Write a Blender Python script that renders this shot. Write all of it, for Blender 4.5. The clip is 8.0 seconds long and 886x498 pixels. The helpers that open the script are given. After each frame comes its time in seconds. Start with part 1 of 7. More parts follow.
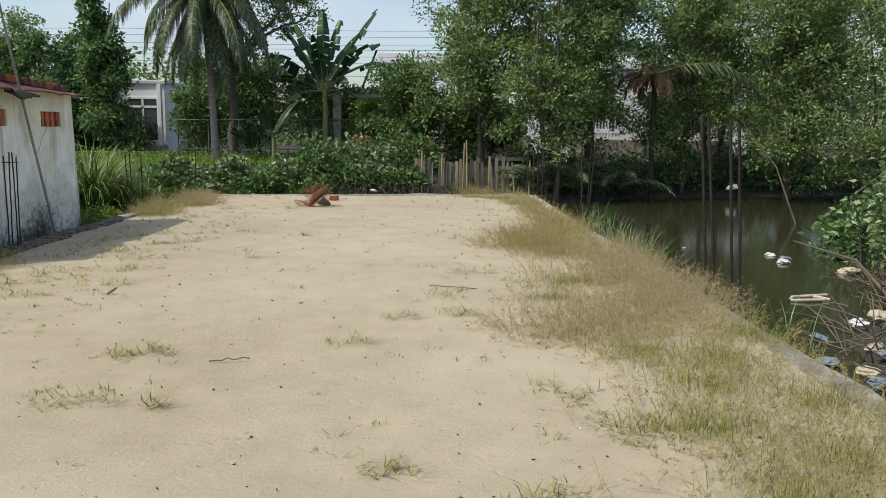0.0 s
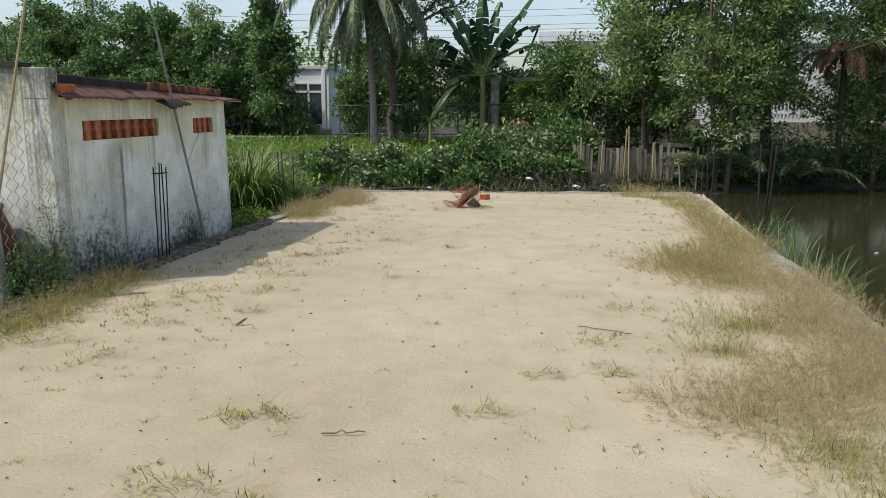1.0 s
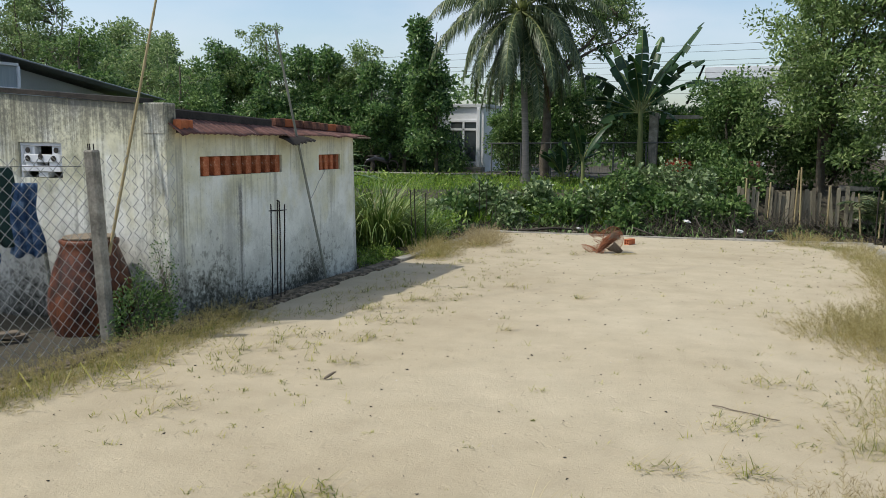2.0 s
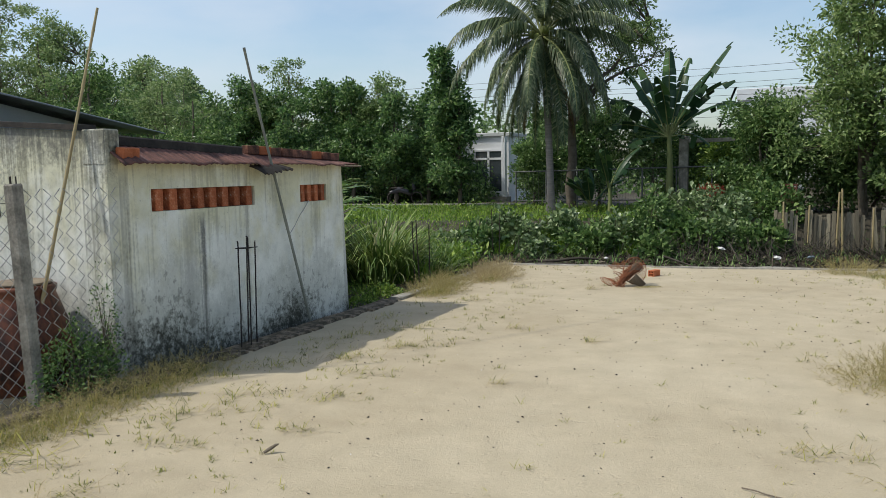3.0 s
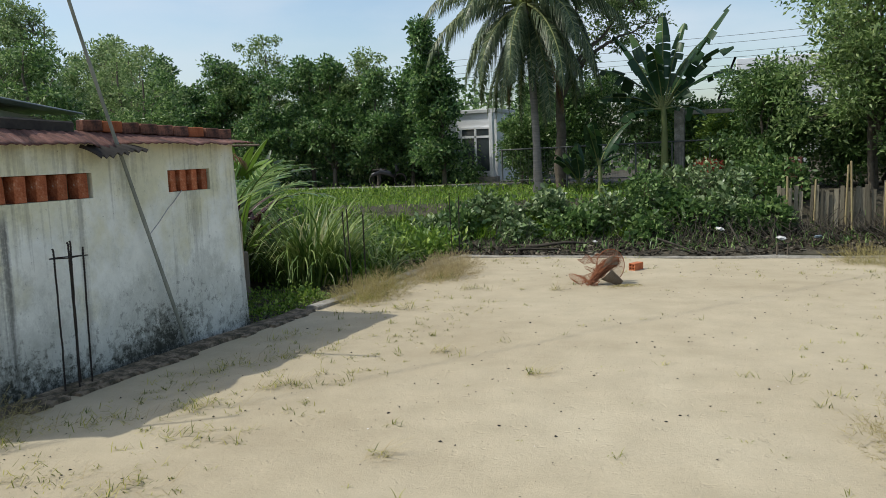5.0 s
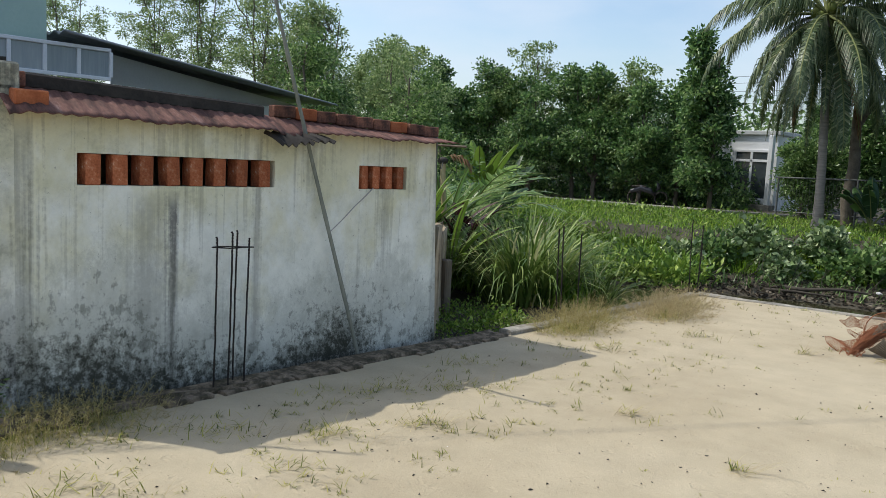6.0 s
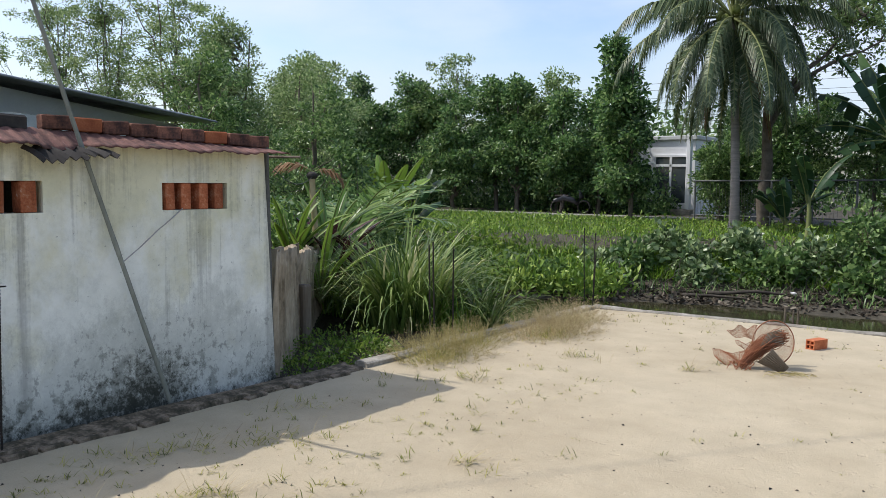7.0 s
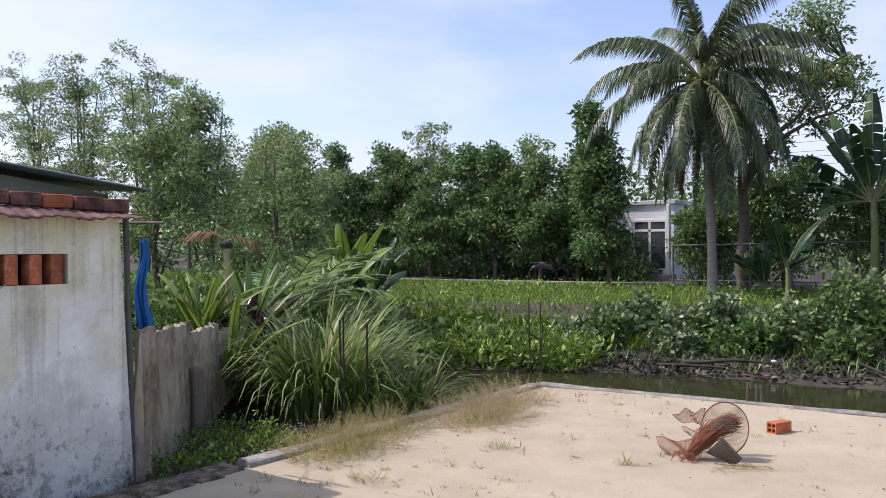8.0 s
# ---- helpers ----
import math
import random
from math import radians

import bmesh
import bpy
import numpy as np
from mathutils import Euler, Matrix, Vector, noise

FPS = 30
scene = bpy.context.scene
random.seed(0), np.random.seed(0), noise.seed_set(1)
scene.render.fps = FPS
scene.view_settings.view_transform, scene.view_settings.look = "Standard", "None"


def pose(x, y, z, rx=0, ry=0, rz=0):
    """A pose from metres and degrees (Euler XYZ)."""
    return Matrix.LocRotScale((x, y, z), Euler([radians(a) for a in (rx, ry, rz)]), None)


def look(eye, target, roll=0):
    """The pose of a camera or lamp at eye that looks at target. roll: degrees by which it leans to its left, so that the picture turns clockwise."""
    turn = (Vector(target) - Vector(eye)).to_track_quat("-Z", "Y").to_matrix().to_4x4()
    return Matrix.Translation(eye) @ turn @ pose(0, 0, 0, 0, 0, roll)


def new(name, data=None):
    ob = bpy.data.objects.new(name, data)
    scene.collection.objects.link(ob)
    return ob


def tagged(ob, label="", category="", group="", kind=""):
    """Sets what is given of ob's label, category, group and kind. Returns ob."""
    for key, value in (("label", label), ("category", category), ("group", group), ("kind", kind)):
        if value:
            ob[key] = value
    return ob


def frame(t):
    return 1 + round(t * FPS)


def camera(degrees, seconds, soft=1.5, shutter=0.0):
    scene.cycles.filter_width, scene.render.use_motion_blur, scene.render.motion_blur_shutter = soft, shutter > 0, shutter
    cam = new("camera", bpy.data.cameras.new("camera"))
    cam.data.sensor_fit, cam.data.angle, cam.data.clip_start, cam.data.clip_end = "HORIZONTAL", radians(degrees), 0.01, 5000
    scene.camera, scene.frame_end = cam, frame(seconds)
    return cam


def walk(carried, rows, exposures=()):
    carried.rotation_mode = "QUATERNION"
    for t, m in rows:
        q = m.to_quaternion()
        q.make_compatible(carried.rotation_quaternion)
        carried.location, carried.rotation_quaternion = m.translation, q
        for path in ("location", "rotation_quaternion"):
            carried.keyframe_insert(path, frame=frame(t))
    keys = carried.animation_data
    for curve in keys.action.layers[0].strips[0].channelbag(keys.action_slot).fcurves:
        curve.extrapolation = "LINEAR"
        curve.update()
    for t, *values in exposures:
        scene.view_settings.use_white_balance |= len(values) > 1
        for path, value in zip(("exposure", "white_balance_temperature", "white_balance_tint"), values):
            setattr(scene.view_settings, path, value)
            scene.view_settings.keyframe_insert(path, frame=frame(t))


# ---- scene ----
cam = camera(57.9, 8.0, soft=0.35)

PATH = [
    (0, (4.765, 0.001, 1.344), (4.794, 1.978, 1.046), 0.7),
    (0.5, (4.851, 0.454, 1.402), (4.735, 2.421, 1.056), 1.8),
    (0.8, (4.816, 0.632, 1.589), (4.597, 2.591, 1.256), 2.0),
    (1, (4.817, 0.762, 1.677), (4.457, 2.697, 1.319), 0.2),
    (1.1, (4.817, 0.793, 1.682), (4.39, 2.713, 1.32), 0.2),
    (1.3, (4.86, 0.877, 1.675), (4.306, 2.766, 1.321), 0.3),
    (1.5, (4.889, 1.062, 1.668), (4.226, 2.918, 1.328), 0.4),
    (1.7, (4.942, 1.247, 1.692), (4.219, 3.085, 1.379), 0.7),
    (2.8, (5.014, 2.396, 1.578), (4.246, 4.231, 1.373), -0.2),
    (3, (5.002, 2.623, 1.604), (4.181, 4.436, 1.413), -0.9),
    (3.5, (4.875, 3.139, 1.544), (3.875, 4.861, 1.352), -0.2),
    (4, (4.809, 3.73, 1.559), (3.801, 5.445, 1.353), -0.2),
    (4.5, (4.911, 4.235, 1.568), (4.034, 6.017, 1.333), -1.5),
    (4.7, (4.912, 4.415, 1.555), (4.111, 6.233, 1.323), -1.6),
    (5.8, (4.863, 5.578, 1.563), (3.643, 7.144, 1.317), -0.0),
    (6, (4.816, 5.782, 1.564), (3.459, 7.235, 1.344), 2.9),
    (6.5, (4.797, 6.356, 1.522), (3.524, 7.886, 1.328), 3.1),
    (7, (4.859, 6.919, 1.535), (3.608, 8.47, 1.361), 0.6),
    (7.5, (4.824, 7.439, 1.499), (3.489, 8.922, 1.364), 0.1),
    (8, (4.858, 8.017, 1.512), (3.618, 9.587, 1.51), -0.3),
]
walk(cam, [(t, look(eye, target, roll)) for t, eye, target, roll in PATH],
     [(0, -0.10, 6580, 9), (1.5, -0.04, 6500, 8), (3.0, -0.13, 6500, 7), (4.5, -0.13, 6500, 6), (6.0, 0.05, 6420, 8), (6.5, 0.17, 6330, 12), (7.1, 0.17, 6290, 13), (7.5, 0.26, 6230, 19), (8.0, 0.23, 6240, 24)])

# ---------------------------------------------------------------- world, sun
SUN_DIR = Vector((-0.655, -0.36, 1.0)).normalized()      # towards the sun
world = bpy.data.worlds.new("sky")
scene.world = world
world.use_nodes = True
wn, wl = world.node_tree.nodes, world.node_tree.links
wn.clear()
w_out, w_bg, w_sky = wn.new("ShaderNodeOutputWorld"), wn.new("ShaderNodeBackground"), wn.new("ShaderNodeTexSky")
w_sky.sky_type, w_sky.sun_disc = "NISHITA", False
w_sky.sun_elevation = math.asin(SUN_DIR.z)
w_sky.sun_rotation = math.atan2(SUN_DIR.x, SUN_DIR.y)
w_sky.dust_density, w_sky.air_density, w_sky.ozone_density = 2.0, 1.0, 1.0
w_tc, w_map, w_noise, w_ramp, w_mix = (wn.new("ShaderNodeTexCoord"), wn.new("ShaderNodeMapping"), wn.new("ShaderNodeTexNoise"),
                                       wn.new("ShaderNodeValToRGB"), wn.new("ShaderNodeMix"))
w_map.inputs["Scale"].default_value = (1.3, 1.3, 3.6)
w_noise.inputs["Scale"].default_value, w_noise.inputs["Detail"].default_value = 1.5, 7.0
w_noise.inputs["Roughness"].default_value = 0.52
w_ramp.color_ramp.elements[0].position, w_ramp.color_ramp.elements[1].position = 0.46, 0.74
w_mix.data_type = "RGBA"
w_mix.inputs[7].default_value = (4.1, 4.5, 5.15, 1)
wl.new(w_tc.outputs["Generated"], w_map.inputs["Vector"])
wl.new(w_map.outputs["Vector"], w_noise.inputs["Vector"])
wl.new(w_noise.outputs["Fac"], w_ramp.inputs["Fac"])
wl.new(w_ramp.outputs["Color"], w_mix.inputs[0])
wl.new(w_sky.outputs["Color"], w_mix.inputs[6])
wl.new(w_mix.outputs[2], w_bg.inputs["Color"])
wl.new(w_bg.outputs["Background"], w_out.inputs["Surface"])
w_bg.inputs["Strength"].default_value = 0.185

sun = new("sun", bpy.data.lights.new("sun", "SUN"))
sun.data.energy, sun.data.angle, sun.data.color = 3.2, radians(0.6), (1.0, 0.955, 0.88)
sun.matrix_world = look(SUN_DIR * 60, (0, 0, 0))


# ---------------------------------------------------------------- materials
def material(name, rough=0.8, metal=0.0, spec=0.3):
    m = bpy.data.materials.new(name)
    m.use_nodes = True
    b = m.node_tree.nodes["Principled BSDF"]
    b.inputs["Roughness"].default_value, b.inputs["Metallic"].default_value = rough, metal
    b.inputs["Specular IOR Level"].default_value = spec
    return m, m.node_tree.nodes, m.node_tree.links, b


def ramp_node(n, stops):
    r = n.new("ShaderNodeValToRGB")
    e = r.color_ramp.elements
    e[0].position, e[0].color = stops[0][0], (*stops[0][1], 1)
    e[1].position, e[1].color = stops[-1][0], (*stops[-1][1], 1)
    for p, c in stops[1:-1]:
        k = e.new(p)
        k.color = (*c, 1)
    return r


def noise_node(n, l, scale, detail=6, rough=0.6, vec=None, stretch=None):
    t = n.new("ShaderNodeTexNoise")
    t.inputs["Scale"].default_value, t.inputs["Detail"].default_value, t.inputs["Roughness"].default_value = scale, detail, rough
    src = vec or n.new("ShaderNodeTexCoord").outputs["Object"]
    if stretch:
        mp = n.new("ShaderNodeMapping")
        mp.inputs["Scale"].default_value = stretch
        l.new(src, mp.inputs["Vector"])
        src = mp.outputs["Vector"]
    l.new(src, t.inputs["Vector"])
    return t


def mix_node(n, l, fac, a, b, mode="MIX"):
    x = n.new("ShaderNodeMix")
    x.data_type, x.blend_type = "RGBA", mode
    for sock, v in ((x.inputs[0], fac), (x.inputs[6], a), (x.inputs[7], b)):
        if isinstance(v, (int, float)):
            sock.default_value = v
        elif isinstance(v, tuple):
            sock.default_value = (*v, 1)
        else:
            l.new(v, sock)
    return x.outputs[2]


def bump_node(n, l, b, height, strength=0.3, dist=0.01):
    k = n.new("ShaderNodeBump")
    k.inputs["Strength"].default_value, k.inputs["Distance"].default_value = strength, dist
    l.new(height, k.inputs["Height"])
    l.new(k.outputs["Normal"], b.inputs["Normal"])


def plain(name, stops, scale=8.0, fine=60.0, rough=0.8, metal=0.0, bump=0.3, dist=0.005, stretch=None, spec=0.3, per_object=0.0):
    """Two scales of noise over a colour ramp, with fine relief."""
    m, n, l, b = material(name, rough, metal, spec)
    a = noise_node(n, l, scale, stretch=stretch)
    f = noise_node(n, l, fine, detail=4, stretch=stretch)
    r = ramp_node(n, stops)
    x = n.new("ShaderNodeMath")
    x.operation = "MULTIPLY_ADD"
    x.inputs[1].default_value = 0.35
    l.new(f.outputs["Fac"], x.inputs[0])
    y = n.new("ShaderNodeMath")
    y.operation = "MULTIPLY"
    y.inputs[1].default_value = 0.65
    l.new(a.outputs["Fac"], y.inputs[0])
    l.new(y.outputs[0], x.inputs[2])
    l.new(x.outputs[0], r.inputs["Fac"])
    col = r.outputs["Color"]
    if per_object:
        info = n.new("ShaderNodeObjectInfo")
        hs = n.new("ShaderNodeHueSaturation")
        mm = n.new("ShaderNodeMath")
        mm.operation, mm.inputs[1].default_value, mm.inputs[2].default_value = "MULTIPLY_ADD", per_object, 1 - per_object / 2
        l.new(info.outputs["Random"], mm.inputs[0])
        l.new(mm.outputs[0], hs.inputs["Value"])
        l.new(col, hs.inputs["Color"])
        col = hs.outputs["Color"]
    l.new(col, b.inputs["Base Color"])
    bump_node(n, l, b, f.outputs["Fac"], bump, dist)
    return m


def foliage(name, stops, rough=0.5, through_light=0.3, spec=0.35):
    """Leaves: each island has its own tone, and lets some light through."""
    m, n, l, b = material(name, rough, 0, spec)
    g = n.new("ShaderNodeNewGeometry")
    r = ramp_node(n, stops)
    l.new(g.outputs["Random Per Island"], r.inputs["Fac"])
    big = noise_node(n, l, 0.7, detail=3)
    hs = n.new("ShaderNodeHueSaturation")
    mm = n.new("ShaderNodeMath")
    mm.operation, mm.inputs[1].default_value, mm.inputs[2].default_value = "MULTIPLY_ADD", 0.9, 0.55
    l.new(big.outputs["Fac"], mm.inputs[0])
    l.new(mm.outputs[0], hs.inputs["Value"])
    l.new(r.outputs["Color"], hs.inputs["Color"])
    l.new(hs.outputs["Color"], b.inputs["Base Color"])
    t = n.new("ShaderNodeBsdfTranslucent")
    l.new(hs.outputs["Color"], t.inputs["Color"])
    x = n.new("ShaderNodeMixShader")
    x.inputs[0].default_value = through_light
    l.new(b.outputs[0], x.inputs[1])
    l.new(t.outputs[0], x.inputs[2])
    l.new(x.outputs[0], n["Material Output"].inputs["Surface"])
    return m


def sand_material():
    m, n, l, b = material("sand", 0.95, 0, 0.15)
    big, mid, fine = noise_node(n, l, 0.35, 4), noise_node(n, l, 3.0, 6), noise_node(n, l, 160.0, 3)
    r = ramp_node(n, [(0.3, (0.405, 0.34, 0.232)), (0.5, (0.455, 0.388, 0.272)), (0.72, (0.51, 0.443, 0.32))])
    l.new(big.outputs["Fac"], r.inputs["Fac"])
    r2 = ramp_node(n, [(0.3, (0.93, 0.925, 0.91)), (0.7, (1.10, 1.10, 1.09))])
    l.new(mid.outputs["Fac"], r2.inputs["Fac"])
    c = mix_node(n, l, 1.0, r.outputs["Color"], r2.outputs["Color"], "MULTIPLY")
    speck = ramp_node(n, [(0.27, (0.40, 0.37, 0.33)), (0.35, (1, 1, 1))])
    sp = noise_node(n, l, 60.0, 3)
    l.new(sp.outputs["Fac"], speck.inputs["Fac"])
    c = mix_node(n, l, 0.45, c, speck.outputs["Color"], "MULTIPLY")
    gr = ramp_node(n, [(0.32, (0.90, 0.895, 0.885)), (0.68, (1.07, 1.065, 1.06))])
    l.new(fine.outputs["Fac"], gr.inputs["Fac"])
    c = mix_node(n, l, 0.8, c, gr.outputs["Color"], "MULTIPLY")
    l.new(c, b.inputs["Base Color"])
    dent = noise_node(n, l, 34.0, 6, 0.75)
    hsum = n.new("ShaderNodeMath")
    hsum.operation, hsum.inputs[1].default_value = "MULTIPLY_ADD", 0.3
    l.new(fine.outputs["Fac"], hsum.inputs[0])
    l.new(dent.outputs["Fac"], hsum.inputs[2])
    # small sharp dents
    pit = ramp_node(n, [(0.31, (0, 0, 0)), (0.38, (1, 1, 1))])
    l.new(noise_node(n, l, 9.0, 3, 0.55).outputs["Fac"], pit.inputs["Fac"])
    both = n.new("ShaderNodeMath")
    both.operation, both.inputs[1].default_value = "MULTIPLY_ADD", 0.45
    l.new(pit.outputs["Color"], both.inputs[0])
    l.new(hsum.outputs[0], both.inputs[2])
    bump_node(n, l, b, both.outputs[0], 0.65, 0.012)
    return m


def plaster_material(name, low, high, foot, streak=0.55, rise=0.75, crest=1.75, runs=(), cap=None):
    """Old whitewash: drips running down from the top, grey mould growing up from the ground, flaking spots."""
    m, n, l, b = material(name, 0.9, 0, 0.15)
    geo = n.new("ShaderNodeNewGeometry").outputs["Position"]
    sep = n.new("ShaderNodeSeparateXYZ")
    l.new(geo, sep.inputs[0])

    def calc(op, x, y=None, z=None):
        k = n.new("ShaderNodeMath")
        k.operation = op
        for sock, v in zip(k.inputs, (x, y, z)):
            if isinstance(v, (int, float)):
                sock.default_value = v
            elif v is not None:
                l.new(v, sock)
        return k.outputs[0]
    base = ramp_node(n, [(0.36, low), (0.47, tuple(p * 0.4 + q * 0.6 for p, q in zip(low, high))), (0.60, high)])
    l.new(noise_node(n, l, 2.6, 14, 0.78, geo).outputs["Fac"], base.inputs["Fac"])
    c = base.outputs["Color"]
    # yellowish water marks in the upper part
    ym = ramp_node(n, [(0.43, (1, 1, 1)), (0.66, (0.82, 0.78, 0.58))])
    yn = noise_node(n, l, 2.6, 6, 0.6, geo, (1, 1, 0.7)).outputs["Fac"]
    l.new(calc("MULTIPLY_ADD", calc("SUBTRACT", sep.outputs["Z"], 1.0), 0.22, yn), ym.inputs["Fac"])
    c = mix_node(n, l, 0.8, c, ym.outputs["Color"], "MULTIPLY")
    # drips: narrow, each of its own length
    drip = noise_node(n, l, 1.0, 4, 0.65, geo, (24.0, 24.0, 0.5)).outputs["Fac"]
    gate = noise_node(n, l, 1.0, 2, 0.5, geo, (2.3, 2.3, 0.8)).outputs["Fac"]
    grain = noise_node(n, l, 30.0, 4, 0.7, geo).outputs["Fac"]
    d = calc("MULTIPLY_ADD", calc("SUBTRACT", gate, 0.5), 0.75, drip)
    d = calc("MULTIPLY_ADD", calc("SUBTRACT", grain, 0.5), 0.30, d)
    d = calc("MULTIPLY_ADD", calc("SUBTRACT", sep.outputs["Z"], crest * 0.6), 0.13, d)
    dr = ramp_node(n, [(0.57, (1, 1, 1)), (0.64, (0.68, 0.68, 0.66)), (0.80, (0.26, 0.25, 0.23))])
    l.new(d, dr.inputs["Fac"])
    c = mix_node(n, l, streak, c, dr.outputs["Color"], "MULTIPLY")
    # broad runs of dirty water: place along the wall, half width, top, strength
    for at, half, top, strong in runs:
        q = calc("SUBTRACT", 1.0, calc("DIVIDE", calc("ABSOLUTE", calc("SUBTRACT", sep.outputs["Y"], at)), half))
        q = calc("MULTIPLY_ADD", calc("SUBTRACT", drip, 0.5), 2.2, q)
        q = calc("MULTIPLY_ADD", calc("SUBTRACT", grain, 0.5), 1.1, q)
        q = calc("MINIMUM", q, calc("MULTIPLY", calc("SUBTRACT", top, sep.outputs["Z"]), 6.0))
        rr = ramp_node(n, [(0.15, (0, 0, 0)), (0.95, (strong, strong, strong))])
        l.new(q, rr.inputs["Fac"])
        c = mix_node(n, l, rr.outputs["Color"], c, (0.15, 0.15, 0.145))
    if cap:
        ck = calc("MULTIPLY", calc("SUBTRACT", sep.outputs["Z"], cap), 2.0)
        ck = calc("ADD", ck, calc("MULTIPLY_ADD", calc("SUBTRACT", drip, 0.5), 0.9, calc("MULTIPLY", calc("SUBTRACT", grain, 0.5), 1.6)))
        ck = calc("MULTIPLY_ADD", calc("SUBTRACT", noise_node(n, l, 3.2, 8, 0.7, geo).outputs["Fac"], 0.5), 2.6, ck)
        cr = ramp_node(n, [(0.0, (0, 0, 0)), (0.75, (0.72, 0.72, 0.72))])
        l.new(ck, cr.inputs["Fac"])
        c = mix_node(n, l, cr.outputs["Color"], c, (0.13, 0.13, 0.12))
    # mould: patchy noise against height, soft grey then black spots
    blot = noise_node(n, l, 9.0, 15, 0.9, geo, (1, 1, 0.7)).outputs["Fac"]
    wide = noise_node(n, l, 0.8, 3, 0.5, geo).outputs["Fac"]
    h = calc("MULTIPLY_ADD", sep.outputs["Z"], -0.42 / rise, 0.335)
    h = calc("MULTIPLY_ADD", calc("SUBTRACT", wide, 0.5), 0.7, h)
    mould = calc("ADD", h, blot)
    mr = ramp_node(n, [(0.50, (0, 0, 0)), (0.60, (0.26, 0.26, 0.26)), (0.76, (0.40, 0.40, 0.40)), (0.98, (0.55, 0.55, 0.55))])
    l.new(mould, mr.inputs["Fac"])
    c = mix_node(n, l, mr.outputs["Color"], c, foot)
    # crisp flaking: dark bare patches with white islands, thinning out upwards
    flake = noise_node(n, l, 11.0, 10, 0.72, geo, (1, 1, 0.75)).outputs["Fac"]
    fk = ramp_node(n, [(0.645, (0, 0, 0)), (0.68, (0.45, 0.45, 0.45)), (0.85, (0.7, 0.7, 0.7))])
    l.new(calc("MULTIPLY_ADD", h, 0.62, flake), fk.inputs["Fac"])
    c = mix_node(n, l, fk.outputs["Color"], c, tuple(0.62 * q for q in foot))
    spots = noise_node(n, l, 17.0, 12, 0.82, geo).outputs["Fac"]
    sp = ramp_node(n, [(0.68, (1, 1, 1)), (0.80, (0.12, 0.12, 0.10))])
    l.new(calc("MULTIPLY_ADD", h, 0.75, spots), sp.inputs["Fac"])
    c = mix_node(n, l, 0.9, c, sp.outputs["Color"], "MULTIPLY")
    fl = noise_node(n, l, 26.0, 5, 0.7, geo)
    fr = ramp_node(n, [(0.30, (0.30, 0.30, 0.29)), (0.36, (1, 1, 1))])
    l.new(fl.outputs["Fac"], fr.inputs["Fac"])
    c = mix_node(n, l, 0.6, c, fr.outputs["Color"], "MULTIPLY")
    l.new(c, b.inputs["Base Color"])
    bump_node(n, l, b, fl.outputs["Fac"], 0.35, 0.006)
    return m


def water_material():
    m, n, l, b = material("canal_water", 0.10, 0, 0.28)
    b.inputs["Base Color"].default_value = (0.036, 0.035, 0.017, 1)
    w = noise_node(n, l, 2.2, 4, 0.5)
    bump_node(n, l, b, w.outputs["Fac"], 0.10, 0.02)
    return m


